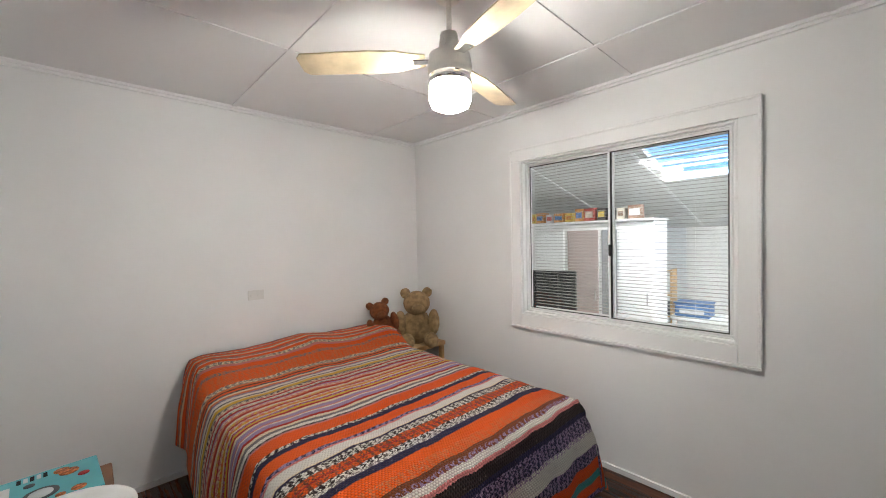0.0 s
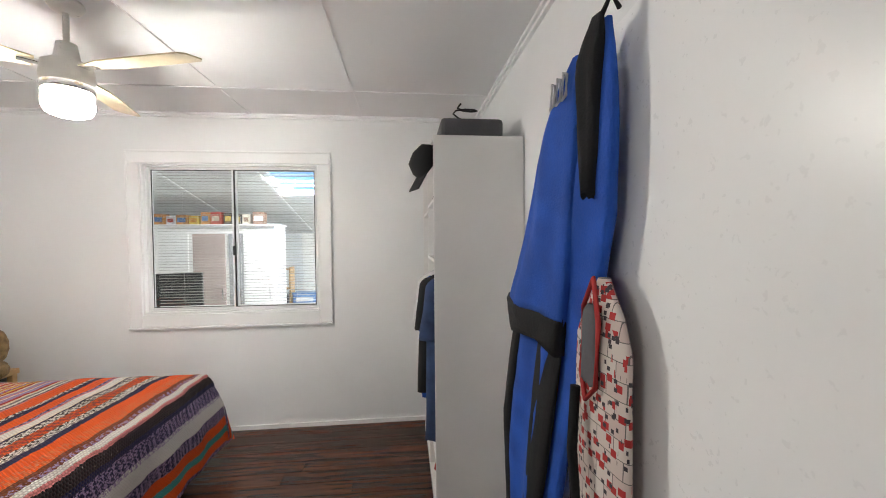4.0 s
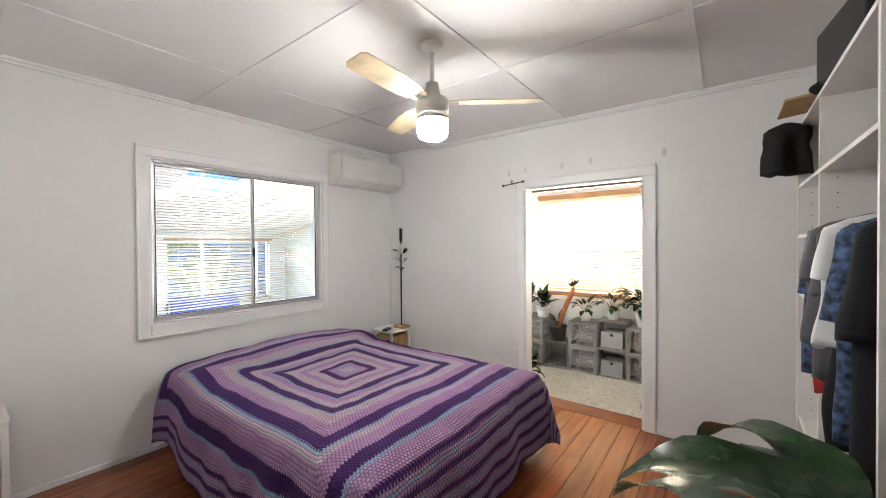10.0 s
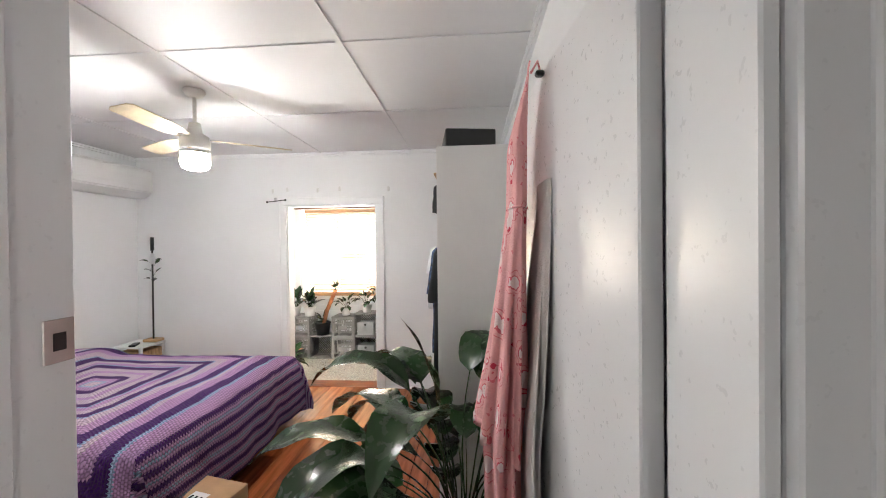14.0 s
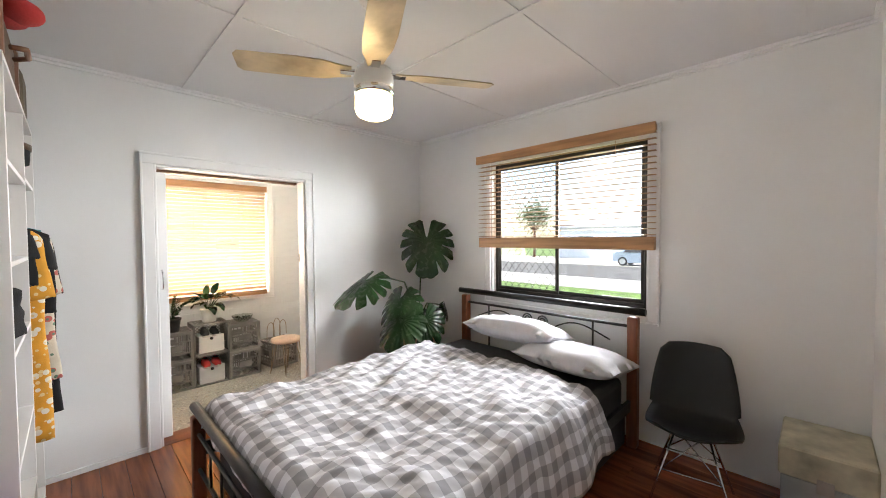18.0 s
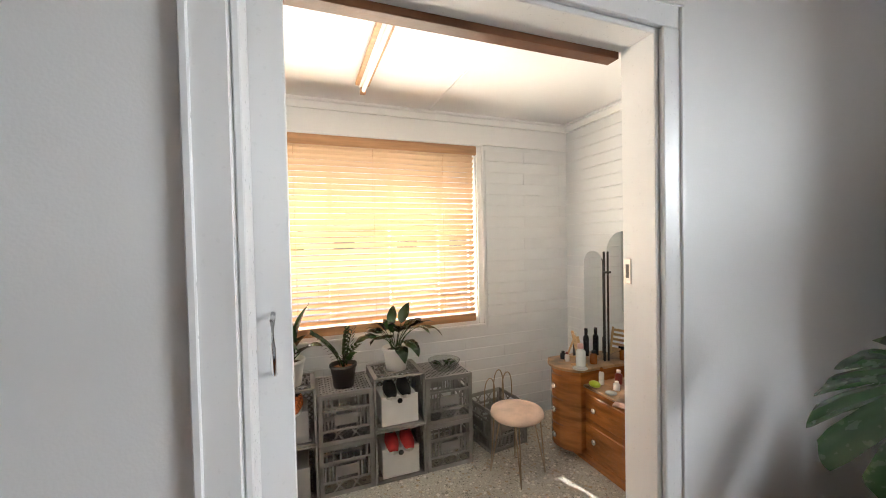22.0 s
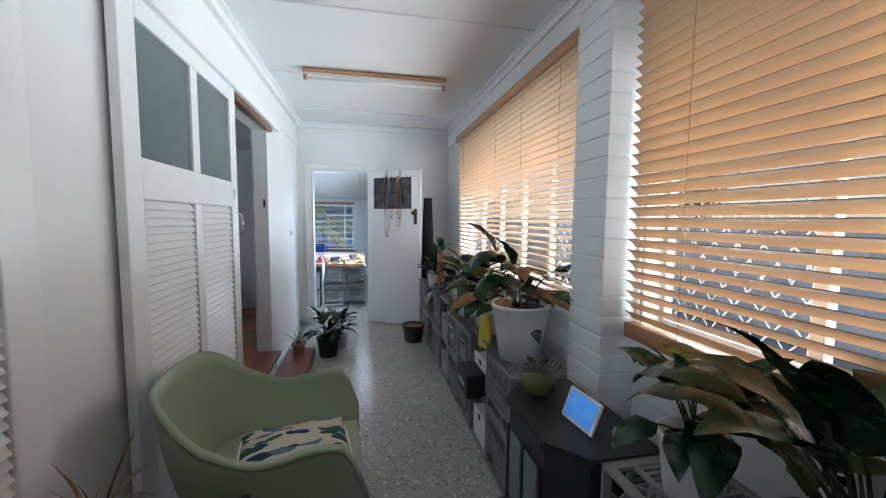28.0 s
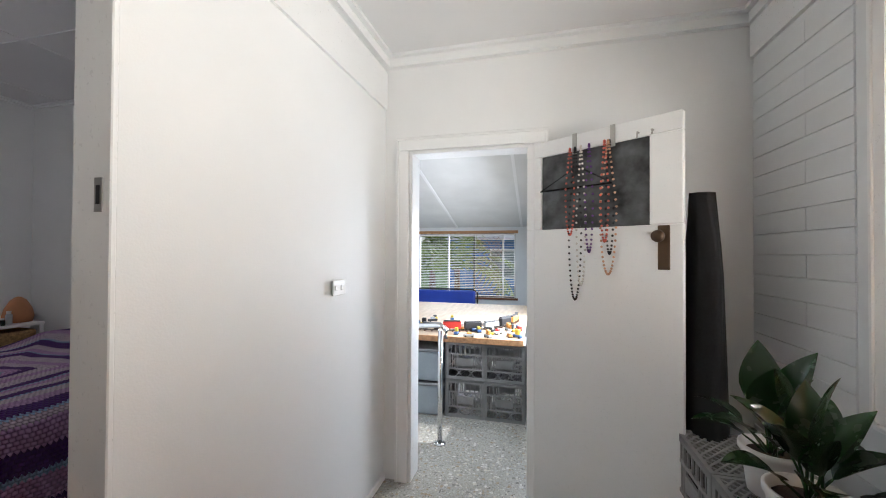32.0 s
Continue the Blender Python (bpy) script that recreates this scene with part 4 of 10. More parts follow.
b2 = thing("queen_bed", "queen bed on a dark base under a crocheted blanket", "bed", pose(-3.06, 2.77, 0, 0, 0, -90))
part("mattress", rbox(-0.74, 0.03, 0.30, 0.74, 2.02, 0.57, 0.05, 3), MATTRESS, b2)
part("base", rbox(-0.75, 0.02, 0.10, 0.75, 2.03, 0.30, 0.02, 2), BROWN, b2)
for x in (-0.66, 0.66):
    for y in (0.1, 1.92):
        part("leg", rbox(x - 0.03, y - 0.03, 0, x + 0.03, y + 0.03, 0.1, 0.004, 1), BROWN, b2)
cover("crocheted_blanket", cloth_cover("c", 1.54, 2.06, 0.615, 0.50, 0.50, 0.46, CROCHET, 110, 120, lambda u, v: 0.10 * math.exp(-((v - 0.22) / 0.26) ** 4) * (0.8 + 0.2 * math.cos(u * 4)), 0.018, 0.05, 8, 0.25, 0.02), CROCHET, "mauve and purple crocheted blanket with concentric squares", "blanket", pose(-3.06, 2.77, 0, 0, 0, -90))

# third bedroom: metal and timber bed, head to the east wall
REDPOST = mat("red_timber_post", (0.23, 0.075, 0.035), 0.4, var=0.2, scale=8, bump=0.05, stretch=(4, 4, 0.6))
b3 = thing("metal_bed", "black metal bed with red timber posts and scrolls", "bed", pose(3.46, 2.78, 0))
part("mattress", rbox(-1.12, -0.76, 0.30, 1.0, 0.76, 0.52, 0.05, 3), CHARCOAL, b3, "charcoal sheet on the mattress")
part("valance", rbox(-1.13, -0.775, 0.05, 1.0, 0.775, 0.33, 0.02, 2), CHARCOAL, b3, "charcoal bed skirt")
for s in (-1, 1):
    part("head_post", rbox(1.055, s * 0.79 - 0.035, 0, 1.125, s * 0.79 + 0.035, 0.93, 0.012, 2), REDPOST, b3, "red timber post")
    part("foot_post", rbox(-1.265, s * 0.77 - 0.032, 0, -1.20, s * 0.77 + 0.032, 0.50, 0.012, 2), REDPOST, b3, "red timber post")
    part("side_rail", rbox(-1.21, s * 0.775 - 0.012, 0.26, 1.06, s * 0.775 + 0.012, 0.34, 0.003, 1), BLACK, b3)
part("top_rail", tube([(1.09, -0.87, 0.97), (1.09, 0.87, 0.97)], 0.026, 12), BLACK, b3)
for z in (0.60, 0.86):
    part("head_rail", tube([(1.09, -0.77, z), (1.09, 0.77, z)], 0.011, 8), BLACK, b3)
for y in (-0.5, 0.5):
    part("upright", tube([(1.09, y, 0.34), (1.09, y, 0.86)], 0.008, 8), BLACK, b3)
for s in (-1, 1):
    pts = [(1.085, s * (0.02 + 0.05 * math.cos(a) * (1 - a / 16)) + s * 0.05, 0.79 + 0.05 * math.sin(a) * (1 - a / 16)) for a in np.linspace(0, 9.5, 30)]
    part("scroll", tube(pts, 0.006, 6), BLACK, b3)
    pts = [(1.085, s * (0.15 + 0.48 * k / 12), 0.74 + 0.10 * math.sin(math.pi * k / 12) * (1 - 0.4 * k / 12)) for k in range(13)]
    part("arch_bar", tube(pts, 0.006, 6), BLACK, b3)
part("foot_rail", tube([(-1.235, -0.83, 0.535), (-1.235, 0.83, 0.535)], 0.026, 12), BLACK, b3)
part("foot_bar", tube([(-1.235, -0.75, 0.40), (-1.235, 0.75, 0.40)], 0.011, 8), BLACK, b3)
part("foot_bar", tube([(-1.235, -0.75, 0.20), (-1.235, 0.75, 0.20)], 0.011, 8), BLACK, b3)
for k in range(6):
    y = -0.5 + 0.2 * k
    part("foot_upright", tube([(-1.235, y, 0.20), (-1.235, y, 0.40)], 0.007, 6), BLACK, b3)


def doona_head(u, v):
    return 0.03 * noise.noise(Vector((u * 4, v * 4, 2))) + 0.022 * noise.noise(Vector((u * 9 + v * 5, v * 3, 7))) + 0.012 * noise.noise(Vector((u * 24 - v * 16, v * 8, 3)))


dn = cover("checked_quilt", cloth_cover("d", 1.50, 1.66, 0.60, 0.36, 0.10, 0.12, GING, 150, 150, doona_head, 0.03, 0.05, 5, 0.5, 0.05), GING, "grey and white checked quilt spread over the bed", "quilt", pose(3.96, 2.78, 0, 0, 0, 90), 0.03)
pillow("pillow", "propped pale grey pillow leaning on the bed head", 0.76, 0.48, 0.20, LINEN, pose(4.25, 2.77, 0.66, 14, 0, 96), 2)
pillow("pillow", "flat pale grey pillow lying on the mattress", 0.74, 0.48, 0.19, LINEN, pose(4.24, 2.29, 0.55, 6, 0, 88), 6)

# ---------------------------------------------------------------- ceiling fans


def ceiling_fan(m, lamp, turns, label, blade_len=0.50, drop=0.16):
    t = thing("ceiling_fan", label, "ceiling fan", m)
    part("canopy", lathe([(0.0, 0.0), (0.062, 0.0), (0.066, -0.015), (0.05, -0.04), (0.016, -0.05), (0.0, -0.05)], 20), FANW, t)
    part("downrod", lathe([(0.012, -0.04), (0.012, -drop)], 12), FANW, t)
    part("motor", lathe([(0.0, -drop + 0.02), (0.035, -drop + 0.02), (0.045, -drop - 0.045), (0.085, -drop - 0.07), (0.092, -drop - 0.12), (0.088, -drop - 0.155), (0.0, -drop - 0.155)], 28), FANW, t)
    part("lamp_ring", lathe([(0.088, -drop - 0.156), (0.092, -drop - 0.165), (0.09, -drop - 0.185), (0.07, -drop - 0.185)], 28), CHROME, t)
    part("shade", lathe([(0.0, -drop - 0.186), (0.084, -drop - 0.187), (0.086, -drop - 0.25), (0.076, -drop - 0.275), (0.05, -drop - 0.288), (0.0, -drop - 0.29)], 28), lamp, t, "glowing frosted glass shade")
    for a in turns:
        bm = bmesh.new()
        prof = [(0.10, 0.035), (0.16, 0.045), (0.22, 0.062), (0.34, 0.068), (0.10 + blade_len - 0.02, 0.062), (0.10 + blade_len, 0.04)]
        up, dn_ = [], []
        for x, hw in prof:
            for s in (-1, 1):
                z = -drop - 0.085 + s * hw * 0.2
                up.append(bm.verts.new((x, s * hw, z + 0.003)))
                dn_.append(bm.verts.new((x, s * hw, z - 0.003)))
        n = len(prof)
        for k in range(n - 1):
            bm.faces.new((up[2 * k], up[2 * k + 2], up[2 * k + 3], up[2 * k + 1]))
            bm.faces.new((dn_[2 * k], dn_[2 * k + 1], dn_[2 * k + 3], dn_[2 * k + 2]))
            bm.faces.new((up[2 * k], dn_[2 * k], dn_[2 * k + 2], up[2 * k + 2]))
            bm.faces.new((up[2 * k + 1], up[2 * k + 3], dn_[2 * k + 3], dn_[2 * k + 1]))
        bm.faces.new((up[-2], up[-1], dn_[-1], dn_[-2]))
        bm.faces.new((up[0], dn_[0], dn_[1], up[1]))
        part("blade", bm, BLADE, t, "cream painted blade", m=pose(0, 0, 0, 0, 0, a))
        part("blade_bracket", rbox(0.075, -0.02, -drop - 0.092, 0.15, 0.02, -drop - 0.080, 0.002, 1), CHROME, t, m=pose(0, 0, 0, 0, 0, a))
    return t


ceiling_fan(pose(-1.72, -1.38, H), MILKF, (195, 75, 315), "three-blade ceiling fan with a lit white lamp", 0.52, 0.20)
ceiling_fan(pose(-1.22, 2.70, H), MILK, (-85, 35, 155), "three-blade ceiling fan with a lit white lamp", 0.50, 0.24)
ceiling_fan(pose(2.755, 2.54, H), MILKW, (150, 60, -30, -120), "four-blade ceiling fan with a warm dim lamp", 0.48, 0.265)

# ---------------------------------------------------------------- open wardrobes


def open_wardrobe(name, label, w, d, h, m, split=0.5, shelves_l=(), shelves_r=(), rod=True):
    """A white carcass open to the front (-y), x across, y depth."""
    t = thing(name, label, "wardrobe", m)
    p = 0.018
    part("side_panel", rbox(0, 0, 0, p, d, h, 0.001, 1), WHITE, t)
    part("side_panel", rbox(w - p, 0, 0, w, d, h, 0.001, 1), WHITE, t)
    part("divider", rbox(w * split - p / 2, 0.004, 0.07, w * split + p / 2, d - 0.01, h - p, 0.001, 1), WHITE, t)
    part("top_panel", rbox(p, 0, h - p, w - p, d, h, 0.001, 1), WHITE, t)
    part("bottom_panel", rbox(p, 0, 0.05, w - p, d, 0.07, 0.001, 1), WHITE, t)
    part("back_panel", rbox(p, d - 0.008, 0.07, w - p, d, h - p, 0.001, 1), WHITE, t)
    part("plinth", rbox(p, 0.03, 0, w - p, 0.045, 0.05, 0.001, 1), WHITE, t)
    for z in shelves_l:
        part("shelf", rbox(p, 0.004, z, w * split - p / 2, d - 0.01, z + p, 0.001, 1), WHITE, t)
    for z in shelves_r:
        part("shelf", rbox(w * split + p / 2, 0.004, z, w - p, d - 0.01, z + p, 0.001, 1), WHITE, t)
    holes = bmesh.new()
    for x in (w * split + p / 2 + 0.0004, w * split - p / 2 - 0.0004, w - p - 0.0004, p + 0.0004):
        for y in (0.06, d - 0.09):
            for i in range(int((h - 0.5) / 0.064)):
                z = 0.30 + 0.064 * i
                holes.faces.new([holes.verts.new((x, y + 0.0035 * math.cos(a), z + 0.0035 * math.sin(a))) for a in (0, 1.05, 2.1, 3.14, 4.2, 5.24)])
    part("pin_holes", holes, GREYC, t, "dark shelf pin holes")
    if rod:
        zr = 1.52
        part("hanging_rail", tube([(p, d * 0.45, zr), (w * split, d * 0.45, zr)], 0.012, 8), CHROME, t)
    return t


open_wardrobe("wardrobe", "tall white open wardrobe with shelves and hanging clothes", 1.10, 0.48, 2.115, pose(-1.87, 0.212, 0) @ Matrix.Translation((-1.10, 0, 0)), 0.5, (1.75, 0.35), (1.78, 1.45, 0.35), False)

# ---------------------------------------------------------------- plants
LEAF = mat("glossy_leaf", (0.015, 0.043, 0.013), 0.26, var=0.22, scale=5, bump=0.08, bscale=30, island=0.35, thin=0.08)
LEAFY = mat("yellowed_leaf", (0.30, 0.24, 0.04), 0.4, var=0.4, scale=14, bump=0.1, island=0.3, thin=0.15)
DRY = mat("dry_leaf", (0.26, 0.13, 0.05), 0.6, var=0.4, scale=12, bump=0.3, island=0.3, thin=0.1)
SOIL = mat("potting_soil", (0.045, 0.03, 0.02), 0.95, var=0.4, scale=40, bump=0.8, bscale=120)
POTW = mat("white_pot", (0.74, 0.74, 0.74), 0.35, var=0.04, bump=0.03)
POTB = mat("black_pot", (0.016, 0.016, 0.018), 0.45, var=0.2, bump=0.05)
POTG = mat("grey_pot", (0.16, 0.165, 0.17), 0.6, var=0.1, bump=0.1)
POTP = mat("pink_clay_pot", (0.55, 0.28, 0.22), 0.6, var=0.12, bump=0.1)
TERRA = mat("coir_terracotta", (0.35, 0.13, 0.055), 0.8, var=0.3, scale=20, bump=0.6, bscale=150)


def leaf_mesh(name, stalk, rise, lean, length, width, droop, seg=9, cup=0.18, wave=0.0, tip=1.5):
    """A stalk that arches out along x and a blade with a folded midrib that droops at its tip."""
    bm = bmesh.new()
    p = Vector((0, 0, 0))
    pts = [p.copy()]
    ang = radians(rise)
    n = 6
    for k in range(n):
        a = ang - radians(lean) * (k + 1) / n
        p = p + Vector((math.cos(a), 0, math.sin(a))) * stalk / n
        pts.append(p.copy())
    tube(pts, 0.004, 5, bm, taper=0.6)
    a0 = ang - radians(lean)
    rows = []
    for k in range(seg + 1):
        s = k / seg
        w = width / 2 * (math.sin(math.pi * s ** 0.75) ** 0.85) * (1 - 0.25 * s) + 0.0008
        a = a0 - radians(droop) * s ** 1.2
        if k:
            p = p + Vector((math.cos(a), 0, math.sin(a))) * length / seg
        nrm = Vector((-math.sin(a), 0, math.cos(a)))
        row = []
        for j in (-1, -0.5, 0, 0.5, 1):
            up = cup * w * (abs(j) ** 1.3) + wave * w * math.sin(s * 15 + j * 2) * abs(j)
            row.append(bm.verts.new(p + Vector((0, j * w, 0)) + nrm * up))
        rows.append(row)
    for r0, r1 in zip(rows, rows[1:]):
        for j in range(4):
            bm.faces.new((r0[j], r0[j + 1], r1[j + 1], r1[j])).smooth = True
    return finish(name, bm, LEAF)


random.seed(11)
LILY = [leaf_mesh("leaf", 0.15, 85, 32, 0.19, 0.10, 65, wave=0.12), leaf_mesh("leaf", 0.19, 78, 45, 0.21, 0.095, 95, wave=0.15, cup=-0.2), leaf_mesh("leaf", 0.12, 68, 45, 0.19, 0.10, 100, wave=0.12, cup=-0.2), leaf_mesh("leaf", 0.18, 86, 25, 0.18, 0.085, 45, wave=0.1)]
UPRIGHT = leaf_mesh("leaf", 0.56, 89, 6, 0.46, 0.15, 30, seg=12, wave=0.14)
DROOP = [leaf_mesh("leaf", 0.42, 84, 45, 0.42, 0.19, 95, wave=0.12, seg=12, cup=0.22), leaf_mesh("leaf", 0.34, 74, 50, 0.40, 0.20, 90, wave=0.12, seg=12, cup=0.2), leaf_mesh("leaf", 0.50, 86, 40, 0.40, 0.18, 110, wave=0.1, seg=12, cup=0.25), leaf_mesh("leaf", 0.26, 62, 45, 0.38, 0.19, 80, wave=0.12, seg=12, cup=0.2), leaf_mesh("leaf", 0.46, 80, 60, 0.44, 0.20, 70, wave=0.1, seg=12, cup=0.2)]
FLOP = [leaf_mesh("leaf", 0.30, 84, 40, 0.38, 0.17, 115, wave=0.08, seg=14, cup=-0.4), leaf_mesh("leaf", 0.36, 72, 55, 0.40, 0.17, 60, wave=0.1, seg=14, cup=-0.35), leaf_mesh("leaf", 0.34, 88, 14, 0.26, 0.17, 45, wave=0.08, seg=12, cup=0.3), leaf_mesh("leaf", 0.26, 60, 55, 0.40, 0.18, 70, wave=0.1, seg=14, cup=-0.45), leaf_mesh("leaf", 0.30, 78, 50, 0.36, 0.16, 95, wave=0.1, seg=14, cup=-0.4)]
PADDLE = [leaf_mesh("leaf", 0.10, 86, 8, 0.15, 0.09, 20, cup=0.3), leaf_mesh("leaf", 0.09, 75, 20, 0.15, 0.09, 45, cup=0.3), leaf_mesh("leaf", 0.07, 55, 10, 0.13, 0.085, 45, cup=0.3)]
GRASS = [leaf_mesh("leaf", 0.02, 88, 5, 0.20, 0.006, 35), leaf_mesh("leaf", 0.02, 80, 15, 0.18, 0.005, 70)]


def zz_stem(name, h, bend, pairs):
    """A fleshy stalk with paired leaflets."""
    bm = bmesh.new()
    pts = []
    for k in range(10):
        s = k / 9
        pts.append(Vector((bend * s * s, 0, h * s)))
    tube(pts, 0.005, 5, bm, taper=0.5)
    for k in range(pairs):
        s = 0.3 + 0.7 * k / pairs
        c = Vector((bend * s * s, 0, h * s))
        for sd_ in (-1, 1):
            l, w = 0.065 * (1 - 0.3 * s), 0.024
            d = Vector((0.35, sd_ * 0.8, 0.5)).normalized()
            q = Vector((1, 0, 0)).cross(d).normalized()
            sidev = d.cross(q).normalized()
            rows = []
            for i in range(5):
                t_ = i / 4
                ww = w / 2 * math.sin(math.pi * (0.08 + 0.9 * t_))
                b_ = c + d * l * t_ - q * 0.02 * t_ * t_
                rows.append((bm.verts.new(b_ - sidev * ww), bm.verts.new(b_ + q * 0.002), bm.verts.new(b_ + sidev * ww)))
            for r0, r1 in zip(rows, rows[1:]):
                bm.faces.new((r0[0], r0[1], r1[1], r1[0]))
                bm.faces.new((r0[1], r0[2], r1[2], r1[1]))
    return finish(name, bm, LEAF)


ZZ = [zz_stem("leaf_stalk", 0.26, 0.05, 7), zz_stem("leaf_stalk", 0.24, 0.14, 7), zz_stem("leaf_stalk", 0.18, 0.16, 6)]


def pot_profile(r, h, taper=0.78, rim=0.006, foot=0.0):
    return [(0.0, 0.002), (r * taper, 0.0), (r * (taper + 1) / 2, h * 0.5), (r, h - 0.02), (r + rim, h - 0.018), (r + rim, h), (r - 0.005, h), (r - 0.012, h - 0.03), (0.0, h - 0.03)]


def potted(label, m, r, h, pot_m, leaves, n, spread=1.0, seed=1, taper=0.78, soil=None, profile=None, yellow=0, dry=0, name="potted_plant", leafname="leaf", rr=0.35, saucer=False):
    t = thing(name, label, "plant", m, "")
    part("pot", lathe(profile or pot_profile(r, h, taper), 28), pot_m, t, smooth=False)
    part("soil", lathe([(0.0, h - 0.022), (r * 0.5, h - 0.02), (r - 0.012, h - 0.027)], 16), soil or SOIL, t)
    if saucer:
        part("saucer", lathe([(0.0, 0.001), (r * 0.95, 0.001), (r * 1.05, 0.022), (r * 1.02, 0.022), (r * 0.9, 0.006)], 24), pot_m, t, m=pose(0, 0, -0.002))
    rnd = random.Random(seed)
    for i in range(n):
        me = leaves[i % len(leaves)] if i >= len(leaves) or n < 4 else leaves[i]
        a = 360 * (i * 0.381966 + rnd.uniform(-0.05, 0.05))
        ob = new(leafname, me)
        sc = spread * rnd.uniform(0.78, 1.18)
        q = rnd.uniform(0, rr * r)
        ob.matrix_basis = pose(q * math.cos(radians(a)), q * math.sin(radians(a)), h - 0.025, rnd.uniform(-12, 12), rnd.uniform(-14, 14), a) @ Matrix.Scale(sc, 4)
        ob.parent = t
        mt = LEAFY if i < yellow else DRY if i < yellow + dry else None
        if mt:
            ob.data = me.copy()
            ob.data.materials[0] = mt
            tagged(ob, "yellowing leaf" if mt is LEAFY else "dry brown leaf")
    return t


# ---------------------------------------------------------------- milk crates
CRATE = mat("grey_plastic_crate", (0.24, 0.235, 0.23), 0.5, var=0.12, scale=8, bump=0.06, island=0.18)
CW, CH = 0.355, 0.328


def crate_meshes():
    """One slotted wall and one lattice base of a milk crate, upside down: base on top."""
    bm = bmesh.new()
    w, h, th = CW / 2, CH, 0.012
    box(bm, -w, 0, 0, w, th, 0.028)
    box(bm, -w, 0, h - 0.03, w, th, h)
    box(bm, -w, 0, 0.028, -w + 0.03, th, h - 0.03)
    box(bm, w - 0.03, 0, 0.028, w, th, h - 0.03)
    box(bm, -w + 0.03, 0.001, 0.085, w - 0.03, th - 0.001, 0.10)
    box(bm, -w + 0.03, 0.001, h - 0.115, w - 0.03, th - 0.001, h - 0.10)
    for i in range(13):
        x = -w + 0.03 + (CW - 0.06) * (i + 0.5) / 13
        if abs(x) < 0.065:
            continue
        box(bm, x - 0.005, 0.002, 0.10, x + 0.005, th - 0.002, h - 0.115)
    box(bm, -0.065, 0.0015, 0.12, 0.065, th - 0.0015, h - 0.14)
    box(bm, -0.075, 0.002, 0.10, -0.065, th - 0.002, h - 0.115)
    box(bm, 0.065, 0.002, 0.10, 0.075, th - 0.002, h - 0.115)
    for i in range(7):
        x = -w + 0.03 + (CW - 0.06) * (i + 0.5) / 7
        box(bm, x - 0.005, 0.002, h - 0.10, x + 0.005, th - 0.002, h - 0.03)
    for s in (-1, 1):
        for a in (-0.09, 0.02):
            v = [bm.verts.new(p) for p in ((s * (a + 0.0), 0.003, 0.028), (s * (a + 0.012), 0.003, 0.028), (s * (a + 0.062), 0.003, 0.085), (s * (a + 0.05), 0.003, 0.085))]
            v2 = [bm.verts.new(p.co + Vector((0, 0.006, 0))) for p in v]
            bm.faces.new(v)
            bm.faces.new(v2[::-1])
            for k in range(4):
                bm.faces.new((v[k], v2[k], v2[(k + 1) % 4], v[(k + 1) % 4]))
    wall_me = finish("side_wall", bm, CRATE)
    bm = bmesh.new()
    n = 9
    z0, z1 = CH - 0.012, CH
    for i in range(-n, n + 1):
        for sgn in (1, -1):
            c = i * CW / n
            ends = []
            for x in (-w, w):
                ends.append((x, c + sgn * x))
            (xa, ya), (xb, yb) = ends
            lim = w - 0.012
            t0, t1 = 0.0, 1.0
            for f in ((ya + lim, yb + lim), (lim - ya, lim - yb)):
                if f[0] < 0 and f[1] < 0:
                    t0, t1 = 1, 0
                elif f[0] < 0:
                    t0 = max(t0, f[0] / (f[0] - f[1]))
                elif f[1] < 0:
                    t1 = min(t1, f[0] / (f[0] - f[1]))
            if t1 - t0 < 0.06:
                continue
            pa = Vector((xa + (xb - xa) * t0, ya + (yb - ya) * t0, 0))
            pb = Vector((xa + (xb - xa) * t1, ya + (yb - ya) * t1, 0))
            d = (pb - pa).normalized()
            nn = Vector((-d.y, d.x, 0)) * 0.0042
            lo, hi = (z0, z1 - 0.002) if sgn > 0 else (z0 + 0.001, z1 - 0.001)
            vs = [bm.verts.new((*(pp).xy, zz)) for zz in (lo, hi) for pp in (pa - nn, pb - nn, pb + nn, pa + nn)]
            for f in ((0, 3, 2, 1), (4, 5, 6, 7), (0, 1, 5, 4), (1, 2, 6, 5), (2, 3, 7, 6), (3, 0, 4, 7)):
                bm.faces.new([vs[k] for k in f])
    for a in ((-w, -w, w, -w + 0.016), (-w, w - 0.016, w, w), (-w, -w + 0.016, -w + 0.016, w - 0.016), (w - 0.016, -w + 0.016, w, w - 0.016)):
        box(bm, a[0], a[1], z0 - 0.003, a[2], a[3], z1 + 0.002)
    base_me = finish("lattice_base", bm, CRATE)
    return wall_me, base_me


CR_WALL, CR_BASE = crate_meshes()


def crate(m, label, group="stacked crates"):
    t = thing("milk_crate", label, "crate", m, group)
    for a in range(4):
        o = new("side_wall", CR_WALL)
        o.parent = t
        o.matrix_basis = pose(0, 0, 0, 0, 0, 90 * a) @ Matrix.Translation((0, -CW / 2, 0))
    o = new("lattice_base", CR_BASE)
    o.parent = t
    return t


def crate_down(x, z, y=6.25):
    return crate(pose(x, y, z), "grey plastic milk crate turned upside down")


def crate_side(x, z, y=6.25):
    return crate(pose(x, y - 0.01 + CH / 2 - 0.155 - CH / 2 + 0.15, z + CW / 2, -90, 0, 0) @ Matrix.Translation((0, 0, -CH / 2)), "grey plastic milk crate on its side, open to the room")


